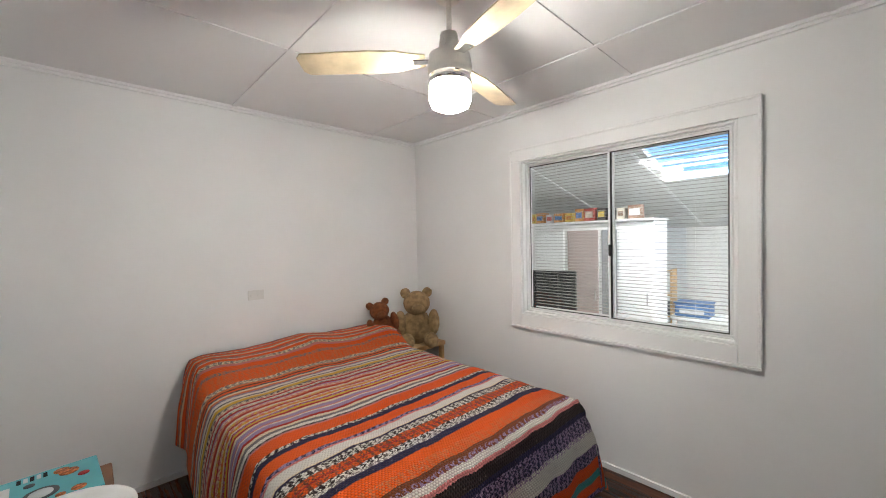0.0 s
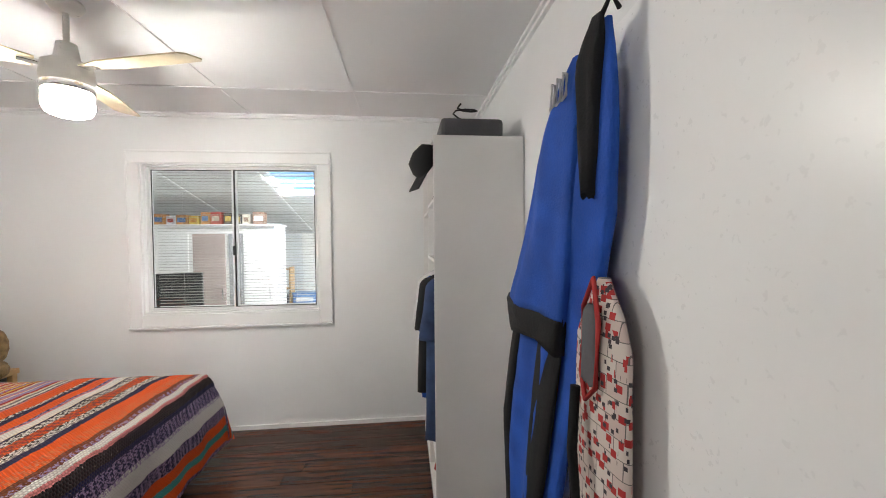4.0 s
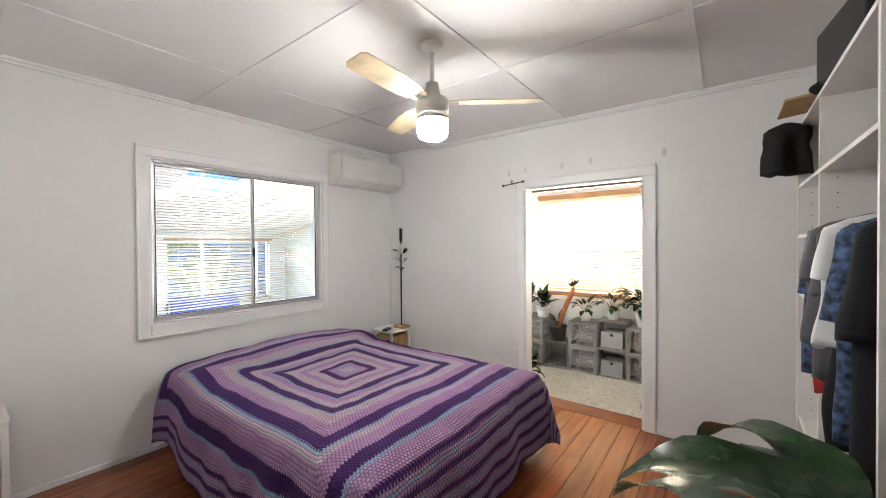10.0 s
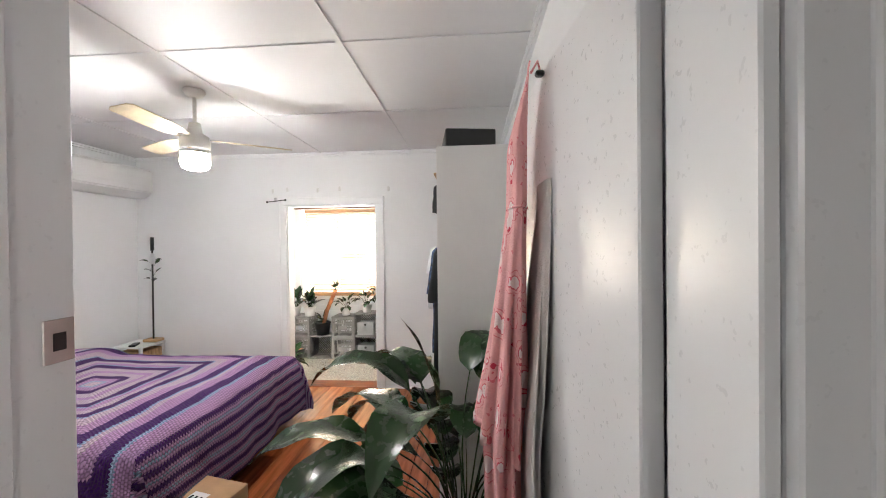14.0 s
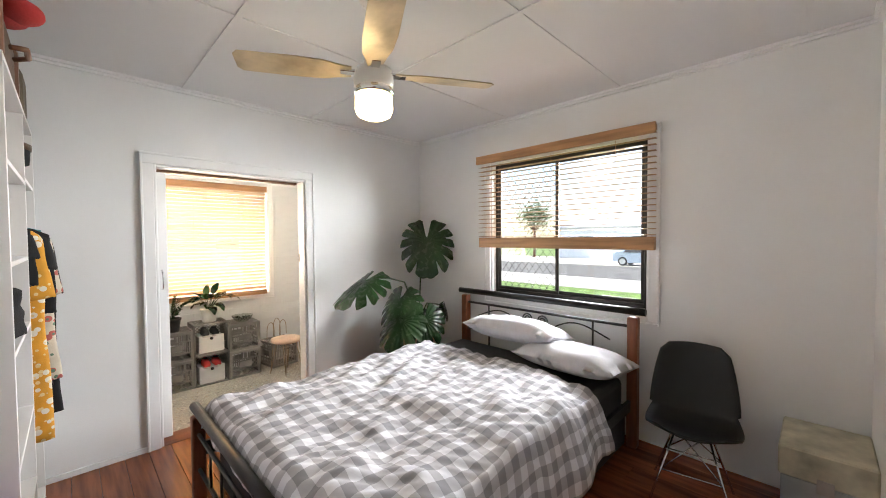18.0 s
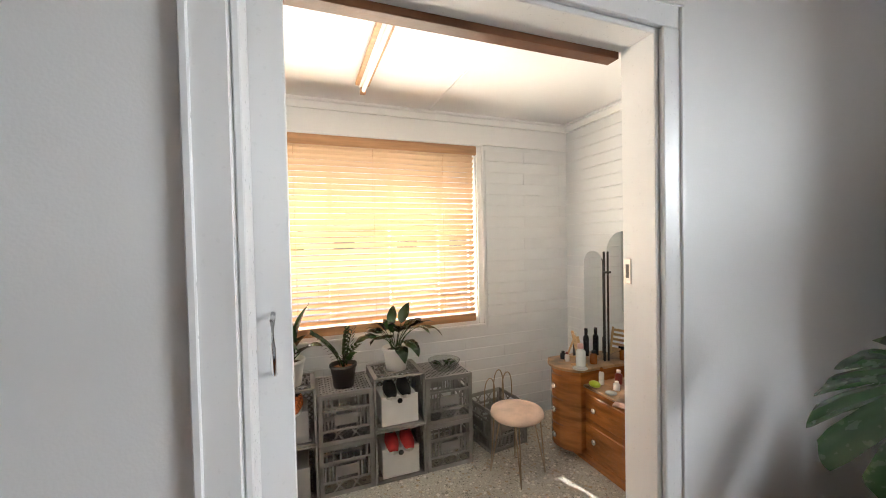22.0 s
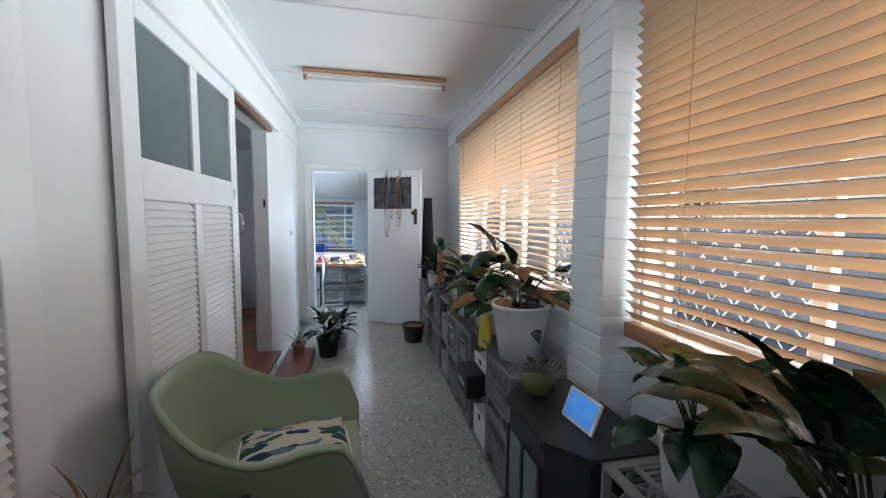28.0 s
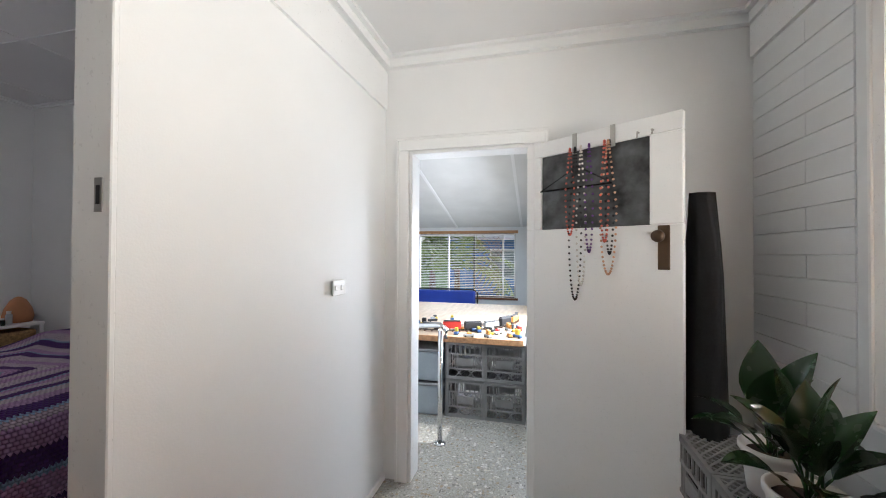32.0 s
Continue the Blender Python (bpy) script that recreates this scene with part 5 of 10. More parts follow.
STEP_E = (1.45, 1.81, 2.17, 2.53, 2.89, 3.25)
for i, x in enumerate(STEP_E):
    for k in range(2):
        if i % 2 == 0:
            crate_side(x, SZ + k * (CW + 0.004))
        else:
            crate_down(x, SZ + k * (CH + 0.004))
WEST = ((0.37, 1, 2), (0.01, 0, 2), (-0.35, 1, 2), (-0.71, 1, 2), (-1.07, 0, 2), (-1.43, 1, 2), (-1.79, 0, 1), (-2.15, 1, 2), (-2.51, 1, 2))
for x, down, n in WEST:
    for k in range(n):
        if down:
            crate_down(x, SZ + k * (CH + 0.004))
        else:
            crate_side(x, SZ + k * (CW + 0.004))
ZS, ZD = SZ + 2 * CW + 0.008, SZ + 2 * CH + 0.006   # tops of the two kinds of stack

# boxes standing in the open crates
BOXG = mat("grey_storage_box", (0.30, 0.31, 0.32), 0.6, var=0.08, bump=0.05)
BOXW = mat("white_storage_box", (0.68, 0.69, 0.70), 0.45, var=0.05, bump=0.03)


def drawer_box(x, z, material, label, y=6.10):
    t = thing("storage_box", label, "box", pose(x, y, z))
    part("body", rbox(-0.125, 0, 0, 0.125, 0.24, 0.19, 0.006, 2), material, t)
    part("front", rbox(-0.13, -0.012, 0.002, 0.13, 0.0, 0.20, 0.004, 1), material, t)
    part("grip", lathe([(0.0, 0.0), (0.018, 0.0), (0.018, 0.004), (0.0, 0.004)], 14), BLACK, t, "dark finger hole", m=pose(0, -0.0125, 0.165, 90, 0, 0))
    return t


drawer_box(2.17, SZ + CW + 0.02, BOXG, "grey storage box in an open crate")
drawer_box(2.89, SZ + CW + 0.02, BOXW, "white storage box in an open crate")
drawer_box(2.89, SZ + 0.016, BOXW, "white storage box in an open crate")
drawer_box(2.17, SZ + 0.016, BOXG, "grey storage box in an open crate")
drawer_box(0.01, SZ + 0.016, BOXW, "white storage box in an open crate")
drawer_box(0.01, SZ + CW + 0.02, BOXW, "white storage box in an open crate")
drawer_box(-1.07, SZ + CW + 0.02, BOXG, "grey storage box in an open crate")
drawer_box(-1.07, SZ + 0.016, BOXG, "grey storage box in an open crate")

# shoes
SHOER = mat("red_canvas", (0.45, 0.03, 0.03), 0.8, var=0.3, bump=0.1)
SHOEB = mat("black_canvas", (0.015, 0.015, 0.016), 0.8, var=0.3, bump=0.1)
SOLE = mat("white_rubber", (0.6, 0.6, 0.58), 0.6, var=0.08, bump=0.05)
SHOEO = mat("orange_print", (0.55, 0.16, 0.05), 0.8, var=0.6, scale=60, bump=0.1)


def shoe(label, m, upper, low=True):
    t = thing("shoe", label, "shoe", m, "shoes in the crates")
    bm = bmesh.new()
    rows = []
    for k in range(9):
        s = k / 8
        w = 0.038 * (0.75 + 0.5 * math.sin(math.pi * min(1, s * 1.05)) ** 0.7 - 0.25 * (s < 0.1))
        hgt = (0.06 if low else 0.075) * (1 - 0.55 * s ** 1.5) * (0.6 if k == 8 else 1)
        x = -0.13 + 0.26 * s
        row = [bm.verts.new((x, w * math.cos(a), 0.02 + hgt * max(0.0, math.sin(a)))) for a in np.linspace(0, math.pi, 9)]
        rows.append(row)
    for r0, r1 in zip(rows, rows[1:]):
        for j in range(8):
            bm.faces.new((r0[j], r1[j], r1[j + 1], r0[j + 1])).smooth = True
    bm.faces.new(rows[0])
    bm.faces.new(rows[-1][::-1])
    part("upper", bm, upper, t)
    bm = bmesh.new()
    out = []
    for a in np.linspace(0, 2 * math.pi, 20, endpoint=False):
        out.append((0.135 * math.cos(a), 0.047 * math.sin(a) * (1 + 0.12 * math.cos(a))))
    lo = [bm.verts.new((x, y, 0.0)) for x, y in out]
    hi = [bm.verts.new((x, y, 0.022)) for x, y in out]
    bm.faces.new(lo[::-1])
    bm.faces.new(hi)
    for k in range(20):
        bm.faces.new((lo[k], lo[(k + 1) % 20], hi[(k + 1) % 20], hi[k]))
    part("sole", bm, SOLE, t)
    part("opening", lathe([(0.0, 0.0), (0.026, 0.0), (0.03, 0.004), (0.0, 0.004)], 14), SHOEB, t, m=pose(-0.06, 0, 0.072) @ Matrix.Diagonal((1.7, 1, 1, 1)))
    return t


zc = SZ + CW + 0.02
for x, y, z, mt, lb in ((2.11, 6.16, zc + 0.192, SHOEO, "orange printed slip-on shoe"), (2.22, 6.17, zc + 0.192, SHOEO, "orange printed slip-on shoe"), (2.84, 6.18, zc + 0.192, SHOEB, "black striped flat shoe"), (2.94, 6.18, zc + 0.192, SHOEB, "black striped flat shoe"),
                        (2.84, 6.16, SZ + 0.208, SHOER, "red slipper"), (2.95, 6.16, SZ + 0.208, SHOER, "red slipper"), (1.42, 6.14, zc, SHOEB, "black and white sneaker"), (1.53, 6.13, zc, SHOEB, "black and white sneaker"), (1.42, 6.16, SZ + 0.014, SHOEB, "dark sneaker"), (2.12, 6.14, SZ + 0.208, SHOEB, "dark sandal")):
    shoe(lb + " in an open crate", pose(x, y, z, 0, 0, -96), mt)

# plants on the east crates
potted("peace lily in a white pot on a crate", pose(1.44, 6.22, ZS), 0.085, 0.17, POTW, LILY, 16, 0.95, 21, yellow=2)
potted("large peace lily in a black pot on a crate", pose(1.80, 6.20, ZD), 0.135, 0.22, POTB, LILY, 34, 1.35, 22, yellow=1)
potted("broad-leaved plant in a white pot on a crate", pose(2.19, 6.20, ZS), 0.095, 0.165, POTW, PADDLE, 9, 1.35, 23)
potted("young stalked plant in a black pot on a crate", pose(2.53, 6.20, ZD), 0.085, 0.15, POTB, ZZ, 6, 1.0, 24, soil=TERRA, leafname="leaf_stalk")
potted("peace lily in a white pot on a crate", pose(2.90, 6.22, ZS), 0.09, 0.16, POTW, LILY, 20, 0.95, 25)
bowl = thing("glass_bowl", "clear plastic bowl with small water plants on a crate", "bowl", pose(3.26, 6.20, ZD))
CLEAR = glass_mat("clear_plastic", (0.86, 0.88, 0.87), 0.05)
part("bowl", lathe([(0.05, 0.0), (0.09, 0.03), (0.12, 0.08), (0.122, 0.08), (0.092, 0.028), (0.05, 0.002)], 24), CLEAR, bowl)
rnd = random.Random(5)
for k in range(14):
    ob = new("sprig", PADDLE[2])
    ob.matrix_basis = pose(rnd.uniform(-0.05, 0.05), rnd.uniform(-0.05, 0.05), 0.02, 0, 0, rnd.uniform(0, 360)) @ Matrix.Scale(rnd.uniform(0.3, 0.5), 4)
    ob.parent = bowl
# plants on the west crates
potted("drooping large-leaved plant in a big white pot on a crate", pose(0.26, 6.24, ZD), 0.16, 0.31, POTW, FLOP, 12, 0.86, 31, taper=0.72, dry=1)
potted("browning spathe plant in a white pot on a crate", pose(-0.02, 6.24, ZS), 0.10, 0.15, POTW, [FLOP[1], FLOP[3], FLOP[4], FLOP[0]], 15, 0.72, 32, dry=3)
potted("leafy peace lily in a white pot on a crate", pose(-0.70, 6.22, ZD), 0.12, 0.19, POTW, LILY, 34, 1.3, 33, yellow=2)
potted("leafy peace lily in a white pot on a crate", pose(-0.38, 6.25, ZD), 0.09, 0.15, POTW, LILY, 20, 1.0, 38, dry=2)
potted("small plant in a white pot on a crate", pose(-1.08, 6.22, ZS), 0.08, 0.13, POTW, LILY, 12, 0.8, 34)
potted("small spiky plant in a white pot on a crate", pose(-1.43, 6.24, ZD), 0.075, 0.12, POTW, LILY, 12, 0.75, 35)
potted("broad-leaved plant in a white pot on a crate", pose(-2.26, 6.22, ZD), 0.085, 0.15, POTW, PADDLE, 12, 1.25, 36)
potted("broad-leaved plant in a white pot on a crate", pose(-2.0, 6.17, ZD), 0.092, 0.15, POTW, PADDLE, 12, 1.25, 37)
tp = potted("tall climbing plant on a coir pole in a black pot", pose(-1.80, 6.20, SZ + CW + 0.004), 0.12, 0.20, POTB, PADDLE, 5, 1.0, 39)
part("coir_pole", tube([(0, 0, 0.12), (0.09, -0.03, 0.4), (0.24, -0.06, 0.72)], 0.032, 10), TERRA, tp, "reddish coir pole")
for k in range(5):
    ob = new("leaf", PADDLE[k % 3])
    ob.matrix_basis = pose(0.24, -0.06, 0.71, 0, 0, 72 * k) @ Matrix.Scale(0.8, 4)
    ob.parent = tp

# pots on the sunroom floor
potted("grassy plant in a pink pot on the step", pose(-1.66, 4.72, -0.098), 0.065, 0.10, POTP, GRASS, 16, 1.0, 41)
potted("peace lily in a black pot on the floor", pose(-1.80, 4.99, SZ), 0.115, 0.20, POTB, LILY, 22, 1.05, 42, yellow=1)
potted("peace lily in a white pot on the floor", pose(-2.04, 5.08, SZ), 0.095, 0.165, POTW, LILY, 18, 1.0, 43, yellow=1)
potted("bare soil in a black pot on the floor", pose(-2.12, 5.93, SZ), 0.13, 0.20, POTB, GRASS, 1, 0.5, 44, soil=TERRA)
potted("leafy plant in a grey square pot beside the step", pose(-0.30, 4.76, SZ), 0.095, 0.17, POTG, LILY, 15, 0.8, 45)

# pillar of painted bricks
pl = thing("pillar", "white painted brick pillar between the sunroom windows", "pillar", pose(0.683, 6.46, SZ), kind="structure")
part("core", rbox(-0.124, -0.083, 0, 0.124, 0.085, SH - SZ - 0.07, 0.002, 1), BRICKW, pl)
bk = None
for i in range(30):
    z = 0.002 + i * 0.0855
    if z + 0.08 > SH - SZ - 0.07:
        break
    mm = pose(0.002 * math.sin(i * 3.1), 0.0, z)
    if bk is None:
        bk = part("brick", rbox(-0.129, -0.090, 0, 0.129, 0.085, 0.079, 0.005, 2), BRICKW, pl, m=mm)
    else:
        again(bk, mm)

# stove-like cabinet with a tablet and a jar
IRON = mat("black_enamel", (0.02, 0.02, 0.022), 0.4, var=0.2, bump=0.06)
st = thing("electric_stove_heater", "black freestanding heater shaped like a stove", "heater", pose(0.87, 6.19, SZ))
bm = bmesh.new()
ring = [(-0.31, 0.2), (0.31, 0.2), (0.31, -0.08), (0.18, -0.20), (-0.18, -0.20), (-0.31, -0.08)]
for z0, z1, k in ((0.62, 0.65, 1.0),):
    lo = [bm.verts.new((x * k, y * k, z0)) for x, y in ring]
    hi = [bm.verts.new((x * k, y * k, z1)) for x, y in ring]
    bm.faces.new(lo[::-1])
    bm.faces.new(hi)
    for i in range(6):
        bm.faces.new((lo[i], lo[(i + 1) % 6], hi[(i + 1) % 6], hi[i]))
bmesh.ops.bevel(bm, geom=bm.edges[:], offset=0.006, segments=2, affect="EDGES")
part("top_plate", bm, IRON, st)
bm = bmesh.new()
lo = [bm.verts.new((x * 0.9, y * 0.9, 0.09)) for x, y in ring]
hi = [bm.verts.new((x * 0.9, y * 0.9, 0.62)) for x, y in ring]
bm.faces.new(lo[::-1])
bm.faces.new(hi)
for i in range(6):
    bm.faces.new((lo[i], lo[(i + 1) % 6], hi[(i + 1) % 6], hi[i]))
part("body", bm, IRON, st)
part("window", rbox(-0.14, -0.192, 0.22, 0.14, -0.184, 0.52, 0.004, 1), OBSCURE, st, "dark heater window")
for x in (-0.15, 0.0, 0.15):
    part("door_frame", rbox(x - 0.012, -0.20, 0.20, x + 0.012, -0.186, 0.54, 0.004, 1), IRON, st)
part("base_plate", rbox(-0.29, -0.19, 0.05, 0.29, 0.19, 0.09, 0.01, 2), IRON, st)
for x in (-0.24, 0.24):
    for y in (-0.14, 0.15):
        part("leg", lathe([(0.0, 0.0), (0.02, 0.0), (0.028, 0.05), (0.0, 0.05)], 10, x, y), IRON, st)
SCREENM = mat("lit_tablet_screen", (0.10, 0.26, 0.62), 0.1, var=0.5, scale=9, bump=0, emit=0.9)
tb = thing("smart_display", "white tablet display showing a blue landscape on the heater", "tablet", pose(0.97, 6.17, SZ + 0.652, -22, 0, 6))
part("frame", rbox(-0.09, -0.006, 0, 0.09, 0.008, 0.125, 0.006, 2), POTW, tb)
part("screen", rbox(-0.078, -0.0075, 0.012, 0.078, -0.0062, 0.113, 0.0005, 1), SCREENM, tb, "lit blue screen")
part("foot", rbox(-0.06, 0.008, 0.0, 0.06, 0.06, 0.03, 0.01, 2), POTG, tb)
jr = thing("glass_jar", "round glass jar of green water with a cutting", "jar", pose(0.70, 6.14, SZ + 0.652))
GREENW = mat("green_water", (0.10, 0.12, 0.03), 0.1, var=0.3, bump=0)
part("glass", lathe([(0.04, 0.0), (0.075, 0.03), (0.08, 0.07), (0.06, 0.12), (0.052, 0.13), (0.055, 0.135)], 24), CLEAR, jr)
part("water", lathe([(0.0, 0.004), (0.04, 0.004), (0.072, 0.03), (0.077, 0.07), (0.068, 0.095), (0.0, 0.095)], 24), GREENW, jr)
for k in range(4):
    ob = new("leaf", PADDLE[2])
    ob.matrix_basis = pose(0, 0, 0.10, 0, 0, 90 * k + 20) @ Matrix.Scale(0.5, 4)
    ob.parent = jr

# step below the second bedroom's doorway
bm = rbox(-1.78, 4.605, SZ, -0.42, 4.86, -0.10, 0.006, 2)
RSTEP = mat("red_stained_step", (0.17, 0.045, 0.02), 0.35, var=0.25, scale=5, bump=0.05, stretch=(1, 6, 6))
solo("timber_step", bm, RSTEP, "red stained timber step below a doorway", "step")
for nm, o in (("doorsill_a", O2), ("doorsill_b", O3)):
    setting(nm, rbox(o[0] + 0.017, 4.40, -0.04, o[1] - 0.017, 4.60, 0.004, 0.004, 1), RSTEP, "red stained timber door sill", "trim")

# end door of the sunroom with necklaces
ed = thing("door_3", "open white door with an obscure glass pane hung with necklaces", "door", pose(-3.075, 5.422, SZ, 0, 0, 57.5), kind="structure")
BRASSD = mat("tarnished_brass", (0.11, 0.07, 0.045), 0.4, metal=0.6, var=0.3, bump=0.1)
DW, DHH = 0.80, 2.075
part("leaf", rbox(0, -0.018, 0.012, DW, 0.018, 1.575, 0.003, 1), GLOSS, ed)
part("top_rail", rbox(0, -0.018, DHH - 0.085, DW, 0.018, DHH, 0.003, 1), GLOSS, ed)
part("stile", rbox(0, -0.0178, 1.576, 0.095, 0.0178, DHH - 0.086, 0.003, 1), GLOSS, ed)
part("stile", rbox(DW - 0.135, -0.0178, 1.576, DW, 0.0178, DHH - 0.086, 0.003, 1), GLOSS, ed)
part("pane", rbox(0.095, -0.004, 1.575, DW - 0.135, 0.004, DHH - 0.085, 0.001, 1), mat("obscure_glass", (0.07, 0.075, 0.08), 0.12, var=0.6, scale=9, bump=0.5, bscale=60), ed, "dark obscure glass pane")
part("lock_plate", rbox(DW - 0.10, -0.022, 1.37, DW - 0.05, -0.0185, 1.57, 0.002, 1), BRASSD, ed, "tarnished brown lock plate")
part("knob", lathe([(0.0, 0.0), (0.012, 0.0), (0.012, 0.03), (0.028, 0.045), (0.026, 0.06), (0.0, 0.066)], 16), BRASSD, ed, m=pose(DW - 0.085, -0.020, 1.52, 90, 0, 0))
for x in (0.30, 0.50):
    part("over_door_hook", rbox(x - 0.012, -0.024, 1.97, x + 0.012, -0.0185, DHH + 0.004, 0.001, 1), STEEL, ed)
part("coat_hook", tube([(0.62, -0.018, 2.01), (0.62, -0.04, 2.01), (0.62, -0.045, 1.98)], 0.004, 6), STEEL, ed)
part("coat_hook", tube([(0.68, -0.018, 2.01), (0.68, -0.03, 2.01), (0.68, -0.03, 1.99)], 0.006, 6), STEEL, ed)
hm = ed.matrix_basis


def beads(label, material, x, length, width, z0=2.0, n=46, r=0.0065, off=0.034):
    t = thing("bead_necklace", label, "necklace", hm, "necklaces on the door")
    bm = bmesh.new()
    bmesh.ops.create_icosphere(bm, subdivisions=1, radius=r)
    first = None
    for k in range(n):
        a = 2 * math.pi * k / n
        u = math.sin(a)
        zz = z0 - length / 2 + length / 2 * math.cos(a)
        xx = x + width / 2 * u * (0.25 + 0.75 * min(1.0, (z0 - zz) / length * 2.0))
        mm = pose(xx, -off, zz)
        if first is None:
            first = part("bead", bm, material, t, m=mm)
        else:
            again(first, mm)
    return t


CORAL = mat("coral_bead", (0.55, 0.09, 0.05), 0.3, var=0.15, island=0.3)
BLACKB = mat("black_bead", (0.012, 0.012, 0.016), 0.2, var=0.1, island=0.2)
TANB = mat("tan_bead", (0.5, 0.27, 0.16), 0.35, var=0.2, island=0.3)
PEARL = mat("pearl_bead", (0.7, 0.66, 0.62), 0.2, var=0.1, island=0.2)
PURP = mat("purple_bead", (0.12, 0.05, 0.2), 0.25, var=0.1, island=0.3)
beads("coral red bead necklace hung on the door", CORAL, 0.28, 0.46, 0.05)
beads("long black bead necklace hung on the door", BLACKB, 0.31, 0.80, 0.07, n=70, off=0.036)
beads("pearl and black bead necklace hung on the door", PEARL, 0.345, 0.72, 0.05, n=60, off=0.04)
beads("purple bead necklace hung on the door", PURP, 0.39, 0.55, 0.04, off=0.044)
beads("black bead necklace hung on the door", BLACKB, 0.49, 0.56, 0.04, off=0.036)
beads("tan bead necklace hung on the door", TANB, 0.485, 0.66, 0.08, n=60, off=0.04)
beads("coral red bead necklace hung on the door", CORAL, 0.47, 0.5, 0.04, off=0.046)
hg = solo("coat_hanger", tube([(0.10, -0.03, 1.79), (0.32, -0.032, 1.90), (0.50, -0.03, 1.79)], 0.005, 6, closed=True), BLACKB, "black plastic coat hanger on the door", "hanger", hm)
COAT = mat("black_coat_cloth", (0.008, 0.008, 0.01), 0.9, var=0.3, bump=0.2)
bm = bmesh.new()
rows = []
for k in range(14):
    s = k / 13
    w = 0.03 + 0.11 * min(1, s * 5) - 0.02 * s
    d = 0.05 + 0.05 * s
    rows.append([bm.verts.new((w * math.cos(a) * (1 + 0.08 * math.sin(5 * a + s * 3)), d * math.sin(a) * (1 + 0.1 * math.sin(7 * a)), -1.62 * s)) for a in np.linspace(0, 2 * math.pi, 22, endpoint=False)])
for r0, r1 in zip(rows, rows[1:]):
    for j in range(22):
        bm.faces.new((r0[j], r0[(j + 1) % 22], r1[(j + 1) % 22], r1[j])).smooth = True
bm.faces.new(rows[0])
bm.faces.new(rows[-1][::-1])
solo("hanging_coat", bm, COAT, "long black coat hung behind the door", "coat", pose(-2.74, 6.20, 1.52))

# light switch, fluorescent battens
ALMOND = mat("white_plastic", (0.72, 0.72, 0.71), 0.35, var=0.03, bump=0.02)


def switch(m, n=2, label="white double light switch on the wall"):
    t = thing("light_switch", label, "switch", m)
    part("plate", rbox(-0.058, -0.008, -0.037, 0.058, 0, 0.037, 0.003, 2), ALMOND, t)
    for k in range(n):
        part("rocker", rbox(-0.03 + 0.05 * k - 0.012, -0.012, -0.012, -0.03 + 0.05 * k + 0.012, -0.008, 0.012, 0.002, 1), ALMOND, t)
    return t


switch(pose(-2.44, 4.5365, 1.07, 0, 0, 180))
switch(pose(-1.55, -3.3795, 1.19, 0, 0, 180))
TUBEM = mat("fluorescent_tube", (0.85, 0.87, 0.86), 0.3, var=0.02, bump=0)
for x in (2.69, -1.18):
    t = thing("fluorescent_batten", "unlit fluorescent tube on a timber batten", "ceiling light", pose(x, 5.50, SH))
    part("batten", rbox(-0.045, -0.62, -0.035, 0.045, 0.60, -0.013, 0.003, 1), TANRAIL, t)
    part("housing", rbox(-0.022, -0.61, -0.055, 0.022, 0.59, -0.036, 0.004, 1), ALMOND, t)
    part("tube", tube([(0, -0.58, -0.078), (0, 0.56, -0.078)], 0.013, 10), TUBEM, t)
    for y in (-0.60, 0.58):
        part("end_cap", rbox(-0.018, y - 0.014, -0.096, 0.018, y + 0.014, -0.05, 0.004, 1), TANRAIL, t)

# ---------------------------------------------------------------- dressing table corner of the sunroom
HONEY = mat("honey_varnished_wood", (0.34, 0.125, 0.035), 0.25, var=0.28, scale=4, bump=0.05, bscale=60, stretch=(1, 1, 6), coat=0.3)
WORN = mat("worn_table_top", (0.34, 0.20, 0.10), 0.3, var=0.5, scale=7, bump=0.06, coat=0.2)
MIRROR = mat("mirror_silver", (0.80, 0.82, 0.82), 0.0, metal=1.0, var=0.0, bump=0.0)
MIRROR.node_tree.nodes["Principled BSDF"].inputs["Roughness"].default_value = 0.0
for ln_ in list(MIRROR.node_tree.nodes["Principled BSDF"].inputs["Roughness"].links):
    MIRROR.node_tree.links.remove(ln_)
KNOB = mat("glass_chrome_knob", (0.65, 0.65, 0.62), 0.2, metal=0.8, var=0.05, bump=0.0)
DX, DY0, DY1 = 4.645, 4.86, 6.10
dt = thing("dressing_table", "varnished art deco dressing table with a three-part mirror", "dressing table", pose(4.645, 5.48, SZ))


def bowed(x0, bow, y0, y1, z0, z1):
    bm = bmesh.new()
    n = 10
    fr = []
    for k in range(n + 1):
        y = y0 + (y1 - y0) * k / n
        fr.append((x0 - bow * math.sin(math.pi * k / n), y))
    ring = fr + [(0, y1), (0, y0)]
    lo = [bm.verts.new((x, y, z0)) for x, y in ring]
    hi = [bm.verts.new((x, y, z1)) for x, y in ring]
    bm.faces.new(lo)
    bm.faces.new(hi[::-1])
    for i in range(len(ring)):
        j = (i + 1) % len(ring)
        bm.faces.new((lo[i], lo[j], hi[j], hi[i]))
    bmesh.ops.bevel(bm, geom=bm.edges[:], offset=0.004, segments=1, affect="EDGES")
    return bm


